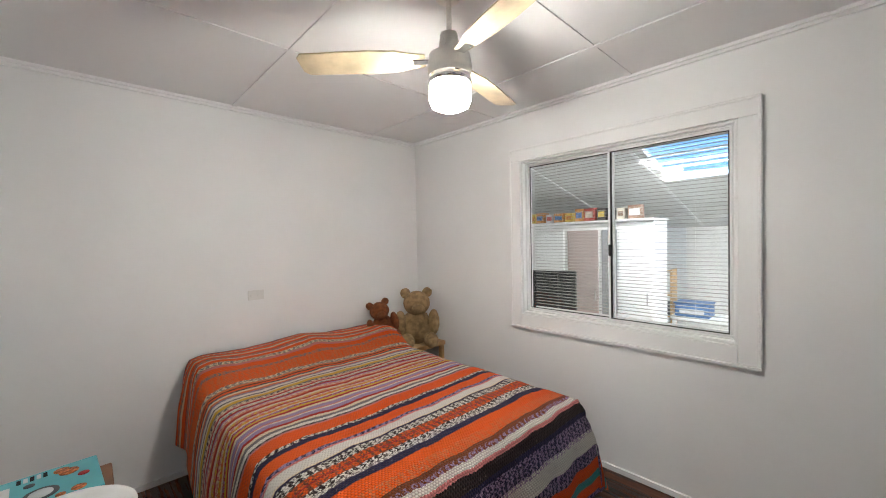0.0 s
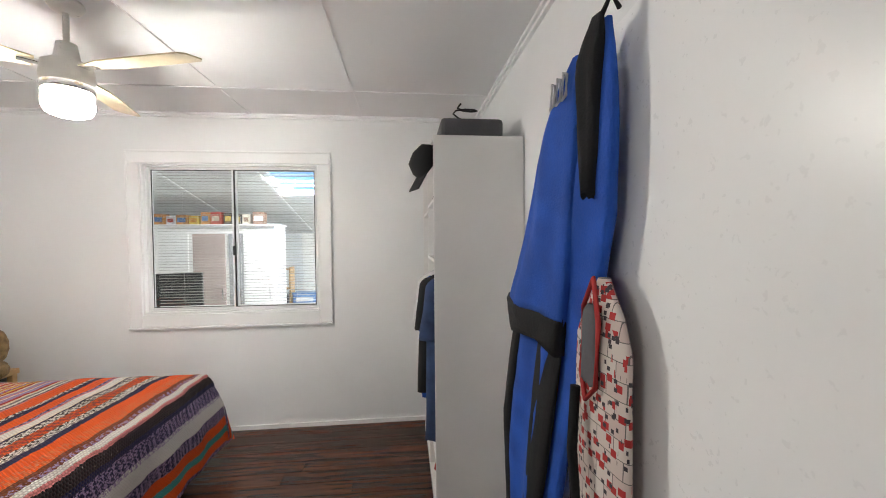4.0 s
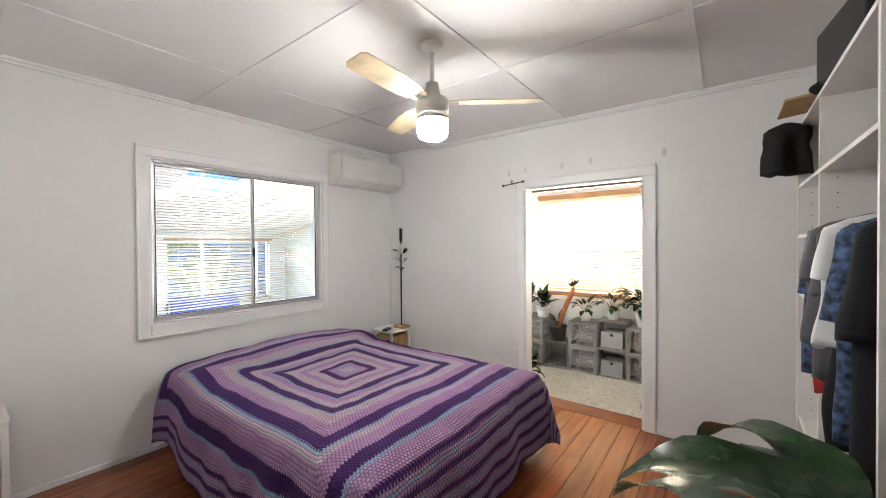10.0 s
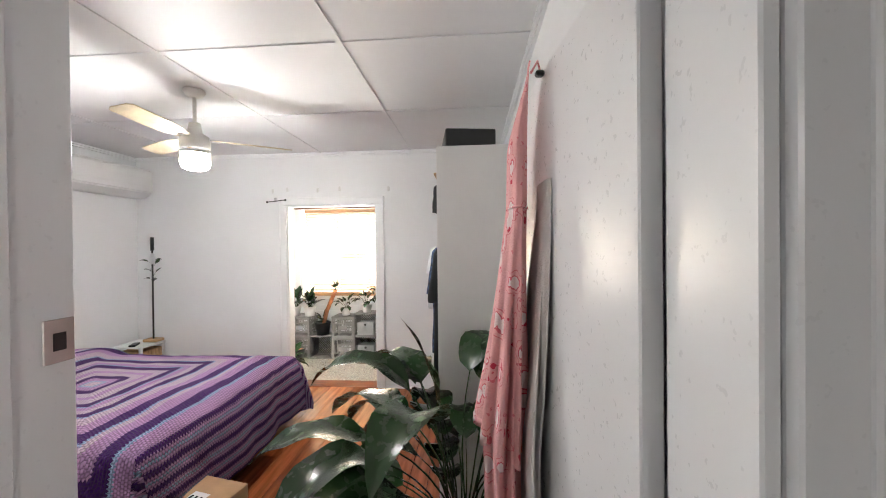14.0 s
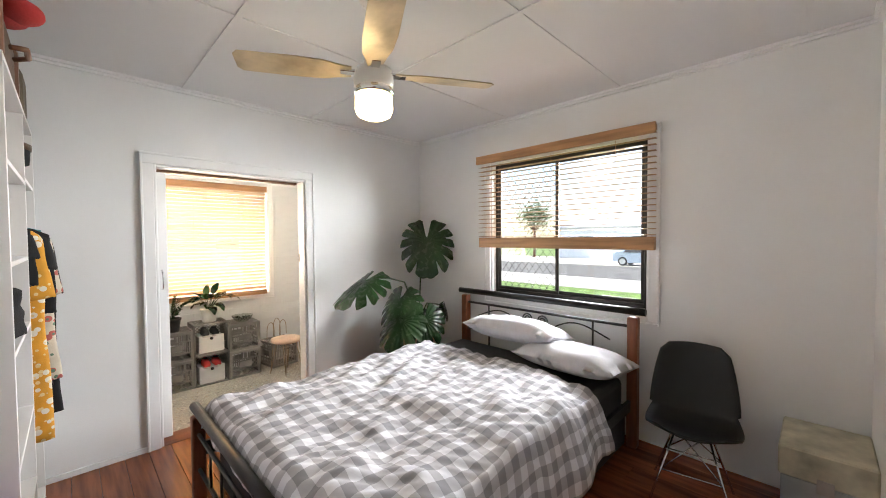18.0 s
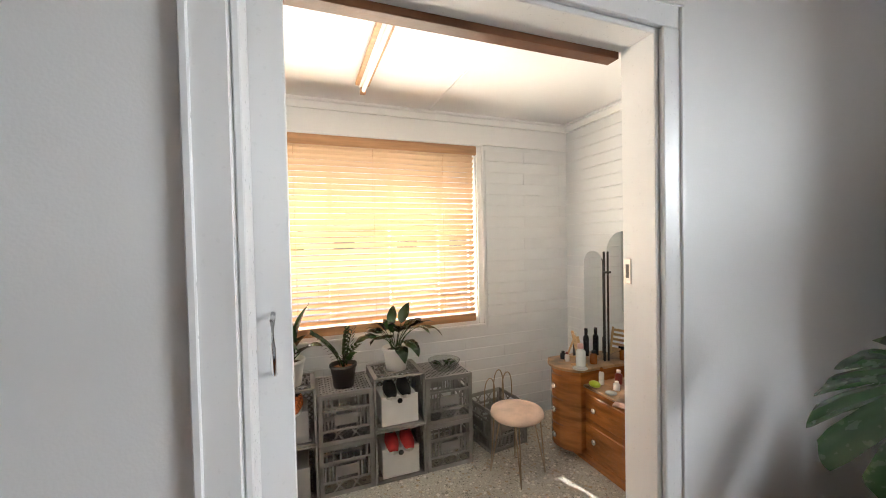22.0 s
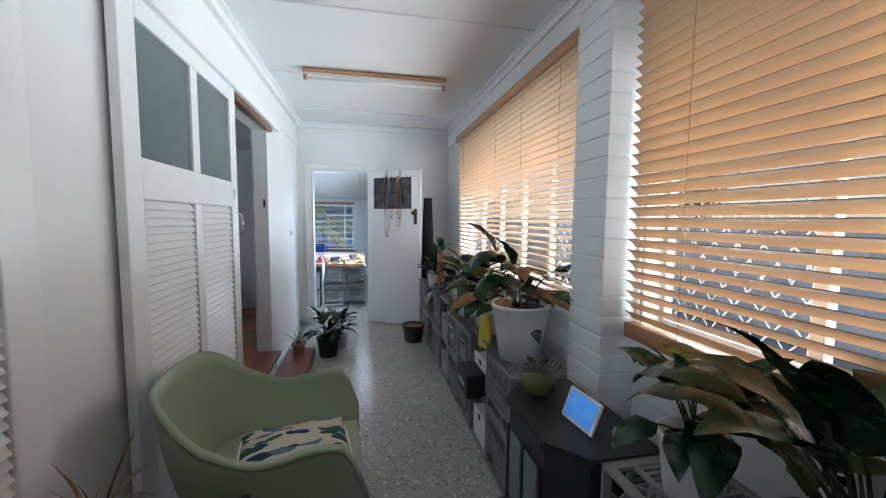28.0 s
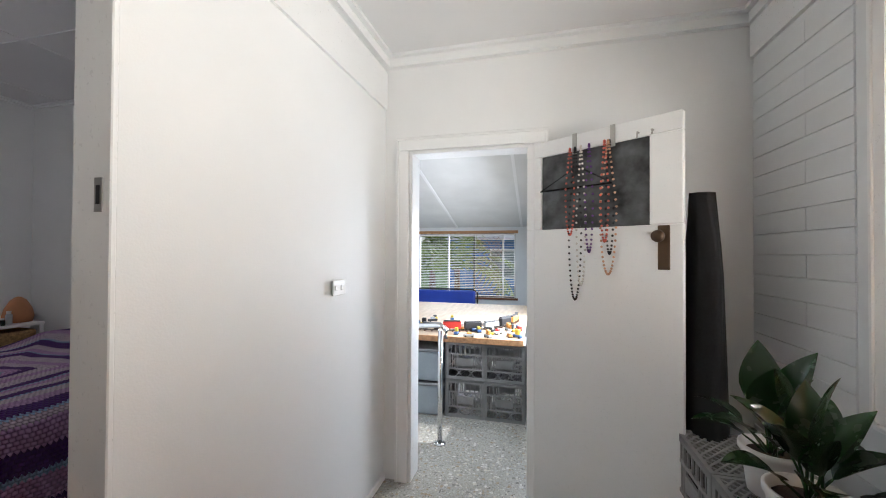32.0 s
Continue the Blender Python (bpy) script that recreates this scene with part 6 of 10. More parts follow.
for s in (-1, 1):
    a, b_ = sorted((s * 0.28, s * 0.62))
    part("pedestal", bowed(-0.50, 0.09, a, b_, 0.06, 0.655), HONEY, dt)
    part("pedestal_top", bowed(-0.52, 0.10, a - 0.01, b_ + 0.01, 0.656, 0.675), WORN, dt, "worn glass-covered top")
    for k, z in enumerate((0.15, 0.34, 0.52)):
        part("drawer_line", bowed(-0.503, 0.0915, a + 0.02, b_ - 0.02, z + 0.085, z + 0.088), BROWN, dt)
        part("knob", lathe([(0, 0), (0.012, 0), (0.022, 0.012), (0.018, 0.024), (0, 0.026)], 12), KNOB, dt, "round pale knob", m=pose(-0.592, s * 0.45, z, 0, -90, 0))
part("centre_case", rbox(-0.46, -0.279, 0.06, 0, 0.279, 0.55, 0.005, 1), HONEY, dt)
part("centre_top", rbox(-0.48, -0.2795, 0.551, 0, 0.2795, 0.57, 0.005, 1), WORN, dt, "worn low centre top")
for z in (0.20, 0.42):
    part("drawer", rbox(-0.474, -0.265, z - 0.09, -0.461, 0.265, z + 0.09, 0.004, 1), HONEY, dt)
    for y in (-0.17, 0.17):
        part("knob", lathe([(0, 0), (0.012, 0), (0.022, 0.012), (0.018, 0.024), (0, 0.026)], 12), KNOB, dt, "round pale knob", m=pose(-0.475, y, z, 0, -90, 0))
part("plinth", rbox(-0.47, -0.60, 0, 0, 0.60, 0.058, 0.004, 1), HONEY, dt)
for y0, y1, mat_ in ((-0.55, -0.45, WORN), (0.40, 0.52, WORN)):
    part("worn_patch", rbox(-0.4725, y0, 0.012, -0.4705, y1, 0.05, 0.0005, 1), mat_, dt, "patch of missing veneer")


def mirror_plate(name, w, z0, z1, r, m, label):
    """An upright plate with a rounded top, in the plane x = 0."""
    bm = bmesh.new()
    pts = [(-w / 2, z0), (w / 2, z0)]
    for k in range(9):
        a = math.pi / 2 * k / 8
        pts.append((w / 2 - r + r * math.cos(a), z1 - r + r * math.sin(a)))
    for k in range(9):
        a = math.pi / 2 + math.pi / 2 * k / 8
        pts.append((-w / 2 + r + r * math.cos(a), z1 - r + r * math.sin(a)))
    fr = [bm.verts.new((-0.004, y, z)) for y, z in pts]
    bk_ = [bm.verts.new((0.004, y, z)) for y, z in pts]
    bm.faces.new(fr)
    bm.faces.new(bk_[::-1])
    for i in range(len(pts)):
        j = (i + 1) % len(pts)
        bm.faces.new((fr[i], bk_[i], bk_[j], fr[j]))
    return part(name, bm, MIRROR, dt, label, m=m)


mirror_plate("mirror", 0.66, 0.58, 1.67, 0.16, pose(-0.20, 0.02, 0, 0, 0, -4.3), "tall rounded centre mirror")
mirror_plate("side_mirror", 0.24, 0.68, 1.52, 0.10, pose(-0.183, 0.487, 0, 0, 0, -8), "rounded side mirror")
mirror_plate("side_mirror", 0.30, 0.68, 1.52, 0.10, pose(-0.150, -0.485, 0, 0, 0, 20), "rounded side mirror")
part("mirror_post", rbox(-0.212, -0.345, 0.56, -0.182, -0.322, 1.52, 0.004, 1), BROWN, dt)
part("mirror_post", rbox(-0.205, 0.357, 0.56, -0.185, 0.365, 1.52, 0.002, 1), BLACK, dt, "thin dark edge strip")
for y, z in ((0.353, 1.36), (0.02, 1.668), (-0.342, 1.40), (-0.342, 1.34)):
    part("mirror_clip", rbox(-0.215, y - 0.008, z - 0.008, -0.16, y + 0.008, z + 0.008, 0.002, 1), BLACK, dt, "small dark mirror clip")

# bottles and jars on the dressing table
BOT = [mat("black_bottle", (0.015, 0.015, 0.017), 0.25), mat("pink_lotion", (0.62, 0.38, 0.36), 0.35), mat("amber_bottle", (0.30, 0.10, 0.02), 0.15), mat("lilac_jar", (0.36, 0.28, 0.45), 0.35), mat("white_bottle", (0.70, 0.68, 0.66), 0.35), mat("lime_plastic", (0.42, 0.55, 0.05), 0.4), mat("clear_bottle", (0.52, 0.56, 0.58), 0.12), mat("red_tub", (0.17, 0.02, 0.015), 0.35)]


def bottle(x, y, z, r, h, mt, cap, label):
    t = thing("cosmetic_bottle", label, "bottle", pose(x, y, z), "cosmetics on the dressing table")
    part("body", lathe([(0, 0), (r, 0.001), (r * 1.02, h * 0.1), (r * 1.02, h * 0.68), (r * 0.5, h * 0.78), (r * 0.5, h * 0.8), (0, h * 0.8)], 14), BOT[mt], t)
    part("cap", lathe([(0, h * 0.8), (r * 0.62, h * 0.8), (r * 0.6, h), (0, h)], 12), BOT[cap], t)


rnd = random.Random(8)
zw, zl = SZ + 0.676, SZ + 0.571
for x, y, z, r, h, a, b_, lb in ((4.20, 6.02, zw, 0.022, 0.06, 0, 0, "small black jar"), (4.19, 5.96, zw, 0.018, 0.07, 4, 7, "small white bottle with a red cap"), (4.33, 6.03, zw, 0.02, 0.19, 0, 4, "black bottle with a pale cap"), (4.42, 6.01, zw, 0.022, 0.22, 0, 0, "tall black spray can"), (4.20, 5.82, zw, 0.035, 0.17, 6, 1, "clear bottle with a pink cap"), (4.33, 5.83, zw, 0.025, 0.10, 2, 0, "amber bottle"),
                                 (4.28, 5.70, zl, 0.018, 0.12, 4, 2, "white pump bottle"), (4.40, 5.66, zl, 0.025, 0.10, 7, 4, "red tub"), (4.25, 5.42, zl, 0.02, 0.11, 4, 0, "white dropper bottle"), (4.38, 5.44, zl, 0.03, 0.10, 2, 2, "amber scent bottle"), (4.24, 5.30, zl, 0.028, 0.075, 3, 3, "lilac jar"), (4.35, 5.32, zl, 0.02, 0.13, 6, 0, "clear bottle"), (4.20, 5.24, zl, 0.018, 0.10, 4, 4, "white bottle"), (4.30, 5.22, zl, 0.016, 0.12, 1, 4, "pink bottle"), (4.41, 5.55, zl, 0.02, 0.09, 7, 0, "red bottle"), (4.42, 5.36, zl, 0.022, 0.14, 0, 7, "black bottle with a red cap"), (4.30, 5.58, zl, 0.022, 0.06, 4, 4, "white jar")):
    bottle(x, y, z, r, h, a, b_, lb + " on the dressing table")
bm = bmesh.new()
bmesh.ops.create_uvsphere(bm, u_segments=16, v_segments=10, radius=0.045)
solo("plastic_case", bm, BOT[5], "lime green oval case on the dressing table", "case", pose(4.20, 5.68, zl + 0.022) @ Matrix.Diagonal((0.75, 1.0, 0.5, 1)), smooth=True)
solo("mobile_phone", rbox(-0.035, -0.075, 0, 0.035, 0.075, 0.009, 0.004, 2), mat("rose_phone", (0.45, 0.27, 0.22), 0.2), "rose coloured phone lying on the dressing table", "phone", pose(4.14, 5.35, zl + 0.001, 0, 0, 30))
PINE = mat("pale_pine", (0.52, 0.33, 0.16), 0.5, var=0.15, scale=10, bump=0.05)
rk = thing("wooden_rack", "slatted plywood earring rack on the dressing table", "rack", pose(4.24, 5.93, zw, 0, 0, 62))
for s in (-1, 1):
    part("end", tube([(s * 0.095, -0.045, 0.0), (s * 0.090, 0.0, 0.215)], 0.011, 4), PINE, rk)
    part("foot", rbox(s * 0.095 - 0.008, -0.07, 0.0, s * 0.095 + 0.008, 0.05, 0.014, 0.003, 1), PINE, rk)
for k in range(5):
    z = 0.035 + 0.037 * k
    part("slat", rbox(-0.090, -0.046 + 0.21 * z, z, 0.090, -0.034 + 0.21 * z, z + 0.019, 0.002, 1), PINE, rk)
part("back_leg", tube([(0, 0.075, 0.0), (0, 0.0, 0.19)], 0.008, 4), PINE, rk)
for x, y, r_, lb in ((4.16, 5.78, 0.05, "open pair of scissors and papers"), (4.22, 5.55, 0.035, "small pale dish")):
    solo("trinket_dish", lathe([(0, 0), (r_, 0.0), (r_ * 1.1, 0.006), (r_ * 1.04, 0.007), (r_ * 0.9, 0.003), (0, 0.003)], 18), BOT[6], "flat pale glass dish on the dressing table", "dish", pose(x, y, zw if y > 5.76 else zl))
ft = thing("feather_duster", "red feathery bundle on the dressing table", "decoration", pose(4.28, 5.06, SZ + 0.676))
rnd = random.Random(5)
bm = bmesh.new()
for k in range(60):
    a, e = rnd.uniform(0, 6.28), rnd.uniform(0.2, 1.4)
    d = Vector((math.cos(a) * math.cos(e), math.sin(a) * math.cos(e), math.sin(e)))
    tube([(0, 0, 0.02), tuple(d * 0.06 + Vector((0, 0, 0.03))), tuple(d * rnd.uniform(0.09, 0.14))], 0.005, 4, bm, taper=0.2)
part("feathers", bm, BOT[7], ft, "dark red feathers")
part("handle", tube([(0, 0, 0.008), (-0.10, 0.06, 0.012)], 0.006, 6), BLACK, ft)

# wire vanity chair with a pink seat
wc = thing("wire_chair", "gold wire vanity chair with a worn pink seat", "chair", pose(3.66, 5.84, SZ, 0, 0, 20))
PINKS = mat("worn_pink_vinyl", (0.70, 0.52, 0.42), 0.5, var=0.12, scale=9, bump=0.1)
GOLDW = mat("aged_gold_wire", (0.42, 0.33, 0.24), 0.35, metal=0.8, var=0.2, bump=0.0)
part("seat", lathe([(0, 0.40), (0.17, 0.40), (0.185, 0.415), (0.18, 0.44), (0.12, 0.452), (0, 0.455)], 26), PINKS, wc, "round worn pink seat pad")
for k in range(4):
    a = radians(45 + 90 * k)
    cx, cy = 0.14 * math.cos(a), 0.14 * math.sin(a)
    part("leg", tube([(cx * 0.8, cy * 0.8, 0.40), (cx * 1.35, cy * 1.35, 0.004)], 0.005, 6), GOLDW, wc)
    part("leg", tube([(cx * 1.1 + 0.03 * math.sin(a), cy * 1.1 - 0.03 * math.cos(a), 0.40), (cx * 1.35, cy * 1.35, 0.006)], 0.005, 6), GOLDW, wc)
for s in (-1, 0, 1):
    pts = []
    for k in range(15):
        a = math.pi * k / 14
        pts.append((0.055 * math.cos(a) + 0.095 * s, 0.165, 0.45 + (0.23 if s == 0 else 0.19) * (1 if 0 < k < 14 else 0) * math.sin(a) ** 0.5))
    part("back_loop", tube(pts, 0.004, 6), GOLDW, wc)
crate(pose(3.74, 6.30, SZ + CH, 180, 0, 8), "grey plastic milk crate standing open", "stacked crates")

# green tub chair
SAGE = mat("sage_green_plastic", (0.36, 0.44, 0.31), 0.45, var=0.04, bump=0.03)
gc = thing("tub_chair", "sage green moulded tub chair with a leafy cushion", "chair", pose(0.64, 5.0, SZ, 0, 0, 4) @ Matrix.Diagonal((0.93, 0.96, 1.08, 1.0)))
bm = bmesh.new()
rows = []
for i in range(37):
    s = i / 36 * 2 - 1
    if abs(s) > 0.45:
        q = (abs(s) - 0.45) / 0.55
        px, py, nx, ny = math.copysign(0.36, s), -0.06 + 0.44 * q, math.copysign(1, s), 0.0
    else:
        a = math.pi / 2 * (s / 0.45)
        px, py = 0.36 * math.copysign(abs(math.sin(a)) ** 0.75, a), -0.06 - 0.30 * abs(math.cos(a)) ** 0.75
        nx, ny = math.sin(a), -math.cos(a)
        q = 0.0
    top = 0.80 - 0.20 * (1 - math.exp(-(s / 0.38) ** 4)) + 0.03 * math.exp(-((abs(s) - 0.8) / 0.15) ** 2) - 0.16 * max(0.0, (abs(s) - 0.88) / 0.12) ** 2
    row = []
    for k in range(10):
        f = k / 8 if k < 9 else 1.0
        ins = 0.09 * (1 - f) ** 1.6 - (0.022 if k == 9 else 0.0)
        z = 0.36 + (top - 0.36) * f - (0.012 if k == 9 else 0.0)
        row.append(bm.verts.new((px - nx * ins, py - ny * ins, z)))
    rows.append(row)
for r0, r1 in zip(rows, rows[1:]):
    for k in range(9):
        bm.faces.new((r0[k], r1[k], r1[k + 1], r0[k + 1])).smooth = True
shell = part("shell", bm, SAGE, gc)
md = shell.modifiers.new("thickness", "SOLIDIFY")
md.thickness = 0.014
part("seat", rbox(-0.29, -0.27, 0.365, 0.29, 0.37, 0.40, 0.03, 3), SAGE, gc)
for k in range(4):
    a = radians(45 + 90 * k)
    part("leg", tube([(0.16 * math.cos(a), 0.16 * math.sin(a), 0.366), (0.29 * math.cos(a), 0.29 * math.sin(a), 0.0)], 0.016, 8), PINE, gc)
def leaf_print():
    """Cream cotton printed with large blue and green leaves."""
    m = mat("leaf_print", (0.62, 0.56, 0.46), 0.85, var=0.05, scale=20, bump=0.05)
    nt = m.node_tree
    b = nt.nodes["Principled BSDF"]
    last = b.inputs["Base Color"].links[0].from_socket
    tc = nt.nodes.new("ShaderNodeTexCoord")
    for sc_, rot, lim in ((15.0, 0.7, 0.40), (19.0, -0.6, 0.34)):
        mp = nt.nodes.new("ShaderNodeMapping")
        mp.inputs["Rotation"].default_value = (0, 0, rot)
        mp.inputs["Scale"].default_value = (sc_, sc_ * 0.42, sc_ * 0.5)
        nt.links.new(tc.outputs["Object"], mp.inputs[0])
        vo = nt.nodes.new("ShaderNodeTexVoronoi")
        vo.inputs["Scale"].default_value = 1.0
        nt.links.new(mp.outputs[0], vo.inputs[0])
        sep = nt.nodes.new("ShaderNodeSeparateColor")
        nt.links.new(vo.outputs["Color"], sep.inputs[0])
        tint = ramp_node(nt, sep.outputs[0], [(0.0, (0.02, 0.05, 0.12)), (0.3, (0.05, 0.12, 0.08)), (0.55, (0.10, 0.20, 0.26)), (0.8, (0.03, 0.08, 0.06))])
        last = mix_col(nt, math_node(nt, "LESS_THAN", vo.outputs["Distance"], lim), last, tint)
    nt.links.new(last, b.inputs["Base Color"])
    return m


LEAFP = leaf_print()
ps = pillow("cushion", "leaf-print seat cushion on the tub chair", 0.46, 0.44, 0.09, LEAFP, pose(0.65, 5.09, SZ + 0.426, 0, 0, 10), 4)
ps["category"] = "cushion"
part("piping", tube([(0.228 * math.copysign(abs(math.cos(a)) ** 0.35, math.cos(a)), 0.218 * math.copysign(abs(math.sin(a)) ** 0.35, math.sin(a)), 0.041) for a in np.linspace(0, 2 * math.pi, 48, endpoint=False)], 0.005, 6, closed=True), WHITE, ps, "white piping")

# ---------------------------------------------------------------- clothes
DENIM = mat("dark_denim", (0.035, 0.06, 0.14), 0.9, var=0.25, scale=10, bump=0.2, bscale=200)
BLUE = mat("blue_gi_cotton", (0.012, 0.075, 0.40), 0.85, var=0.15, scale=10, bump=0.25, bscale=220)
BLKC = mat("black_cotton", (0.010, 0.010, 0.012), 0.9, var=0.2, bump=0.2, bscale=200)
WHT = mat("white_cotton", (0.62, 0.62, 0.63), 0.9, var=0.08, bump=0.15, bscale=200)
YEL = mat("yellow_flower_print", (0.68, 0.46, 0.20), 0.9, var=0.3, scale=30, bump=0.1)
REDC = mat("red_cotton", (0.38, 0.03, 0.03), 0.9, var=0.15, bump=0.15)
PLAID = mat("blue_plaid", (0.06, 0.10, 0.20), 0.9, var=0.6, scale=40, bump=0.1)


def hung_cloth(width, depth, length, seed, waist=0.0, folds=7, n=30, flare=0.1, shoulder=0.25, fold=0.18):
    """A garment hanging from its top: a closed, pleated tube."""
    bm = bmesh.new()
    rows = []
    for k in range(17):
        s = k / 16
        w = width / 2 * min(1.0, shoulder + (1 - shoulder) * (s / 0.12) ** 0.6 if s < 0.12 else 1.0) * (1 + flare * s - waist * math.exp(-((s - 0.45) / 0.1) ** 2))
        d = depth / 2 * (0.5 + 0.5 * min(1.0, s / 0.15)) * (1 - waist * 0.5 * math.exp(-((s - 0.45) / 0.1) ** 2))
        row = []
        for j in range(n):
            a = 2 * math.pi * j / n
            f = 1 + fold * s ** 0.5 * math.sin(folds * a + seed + 2 * noise.noise(Vector((seed, s * 2, 0))))
            sx = 0.05 * width * noise.noise(Vector((seed, s * 3, 5)))
            row.append(bm.verts.new((w * math.cos(a) * (0.92 + 0.08 * f) + sx, d * math.sin(a) * f, -length * s + 0.02 * noise.noise(Vector((a * 2, seed, 1))) * (k == 16))))
        rows.append(row)
    for r0, r1 in zip(rows, rows[1:]):
        for j in range(n):
            bm.faces.new((r0[j], r0[(j + 1) % n], r1[(j + 1) % n], r1[j])).smooth = True
    bm.faces.new(rows[0])
    bm.faces.new(rows[-1][::-1])
    return bm


def garment(width, bm, ln, seed, mt, label, m, group):
    """A garment with two sleeves on a wire hanger."""
    g = thing("hanging_garment", label, "clothing", m, group)
    part("body", bm, mt, g)
    for s in (-1, 1):
        part("sleeve", hung_cloth(0.11, 0.075, min(0.34, ln * 0.42), seed + s, 0, 3, n=14, shoulder=0.5, flare=0.2), mt, g, m=pose(s * (width / 2 - 0.055), 0.012 * s, -0.05, 0, -6 * s, 0))
    part("hanger", tube([(0.0, 0, -0.02), (0.0, 0, 0.012), (0.012, 0, 0.026), (0.0, 0, 0.036), (-0.012, 0, 0.026)], 0.0022, 6), CHROME, g, "thin wire hanger hook")
    return g


def draped(rows, y, depth, folds, seed, fold=0.25, n=36, steps=22):
    """Hanging cloth between a left and a right edge given at several heights: a closed tube with lengthwise folds."""
    bm = bmesh.new()
    zs = [r[0] for r in rows][::-1]
    rings = []
    for k in range(steps + 1):
        s = k / steps
        z = rows[0][0] + (rows[-1][0] - rows[0][0]) * s
        x0 = float(np.interp(z, zs, [r[1] for r in rows][::-1]))
        x1 = float(np.interp(z, zs, [r[2] for r in rows][::-1]))
        ring = []
        for j in range(n):
            a = 2 * math.pi * j / n
            u = math.cos(a)
            d = depth * (0.35 + 0.65 * min(1.0, s / 0.2)) * math.copysign(abs(math.sin(a)) ** 0.6, math.sin(a))
            w = fold * depth * min(1.0, s * 3 + 0.2) * math.sin(folds * u + seed + 1.6 * noise.noise(Vector((seed, s * 2.5, u)))) * abs(math.sin(a))
            cr = 0.12 * depth * noise.noise(Vector((u * 4, z * 14, seed)))
            ring.append(bm.verts.new(((x0 + x1) / 2 + (x1 - x0) / 2 * u, y + d + w + cr, z + 0.010 * math.sin(3 * a + seed) * (k == steps))))
        rings.append(ring)
    for r0, r1 in zip(rings, rings[1:]):
        for j in range(n):
            bm.faces.new((r0[j], r0[(j + 1) % n], r1[(j + 1) % n], r1[j])).smooth = True
    bm.faces.new(rings[0])
    bm.faces.new(rings[-1][::-1])
    return bm


# robe on the first door
rb = thing("judo_robe", "blue robe with black trim hung on the open door", "robe")
part("body", draped([(1.985, -0.64, -0.59), (1.955, -0.685, -0.58), (1.89, -0.76, -0.57), (1.76, -0.83, -0.568), (1.62, -0.88, -0.58), (1.46, -0.98, -0.625), (1.31, -1.13, -0.68), (1.00, -1.25, -0.79), (0.85, -1.275, -0.84), (0.65, -1.215, -0.90)], 0.44, 0.024, 7, 2.0, 0.4), BLUE, rb)
part("sleeve", draped([(1.94, -0.68, -0.64), (1.89, -0.77, -0.645), (1.76, -0.875, -0.66), (1.62, -0.95, -0.68), (1.48, -1.06, -0.71), (1.38, -1.15, -0.74)], 0.415, 0.028, 4, 5.0), BLUE, rb)
part("cuff", draped([(1.395, -1.165, -0.735), (1.31, -1.13, -0.75)], 0.413, 0.034, 4, 5.0, steps=5), BLKC, rb, "black cuff band")
part("front_band", draped([(1.315, -0.90, -0.75), (1.04, -0.97, -0.83), (0.66, -1.06, -0.95)], 0.418, 0.012, 2, 3.0), BLKC, rb, "black front band")
part("front_band", draped([(1.315, -1.13, -1.06), (0.95, -1.26, -1.18), (0.66, -1.225, -1.16)], 0.422, 0.014, 2, 4.0), BLKC, rb, "black front band")
part("collar", draped([(1.99, -0.62, -0.588), (1.95, -0.655, -0.59), (1.88, -0.665, -0.60), (1.75, -0.648, -0.605), (1.66, -0.63, -0.615)], 0.424, 0.020, 3, 6.0, steps=10), BLKC, rb, "black collar wedge")
part("hanging_loop", tube([(-0.60, 0.43, 1.99), (-0.585, 0.44, 2.02), (-0.575, 0.45, 1.99)], 0.005, 6), BLKC, rb)
for k in range(3):
    part("badge_stroke", tube([(-0.742 + 0.030 * k, 0.388, 1.86), (-0.732 + 0.030 * k, 0.388, 1.915), (-0.717 + 0.030 * k, 0.388, 1.905), (-0.722 + 0.030 * k, 0.388, 1.865)], 0.0035, 5, closed=True), WHT, rb, "white embroidered badge stroke")


def comic_print():
    """Cream cloth printed with rows of panels, some red, outlined in dark."""
    m = mat("comic_print_bag", (0.60, 0.55, 0.50), 0.8, var=0.1, scale=12, bump=0.1, bscale=200)
    nt = m.node_tree
    b = nt.nodes["Principled BSDF"]
    last = b.inputs["Base Color"].links[0].from_socket
    tc = nt.nodes.new("ShaderNodeTexCoord")
    mp = nt.nodes.new("ShaderNodeMapping")
    mp.inputs["Rotation"].default_value = (radians(90), 0, 0)
    nt.links.new(tc.outputs["Object"], mp.inputs[0])
    br = nt.nodes.new("ShaderNodeTexBrick")
    br.inputs["Scale"].default_value = 1.0
    br.inputs["Brick Width"].default_value = 0.045
    br.inputs["Row Height"].default_value = 0.034
    br.inputs["Mortar Size"].default_value = 0.0009
    br.inputs["Color1"].default_value = (0.62, 0.56, 0.52, 1)
    br.inputs["Color2"].default_value = (0.52, 0.40, 0.37, 1)
    br.inputs["Mortar"].default_value = (0.10, 0.09, 0.09, 1)
    nt.links.new(mp.outputs[0], br.inputs["Vector"])
    col = mix_col(nt, 0.9, last, br.outputs["Color"])
    for sc, lim, c in ((44.0, 0.30, (0.42, 0.03, 0.03)), (61.0, 0.24, (0.05, 0.04, 0.05))):
        vo = nt.nodes.new("ShaderNodeTexVoronoi")
        vo.distance = "CHEBYCHEV"
        vo.inputs["Scale"].default_value = sc
        nt.links.new(tc.outputs["Object"], vo.inputs[0])
        col = mix_col(nt, math_node(nt, "LESS_THAN", vo.outputs["Distance"], lim), col, c)
    nt.links.new(col, b.inputs["Base Color"])
    return m


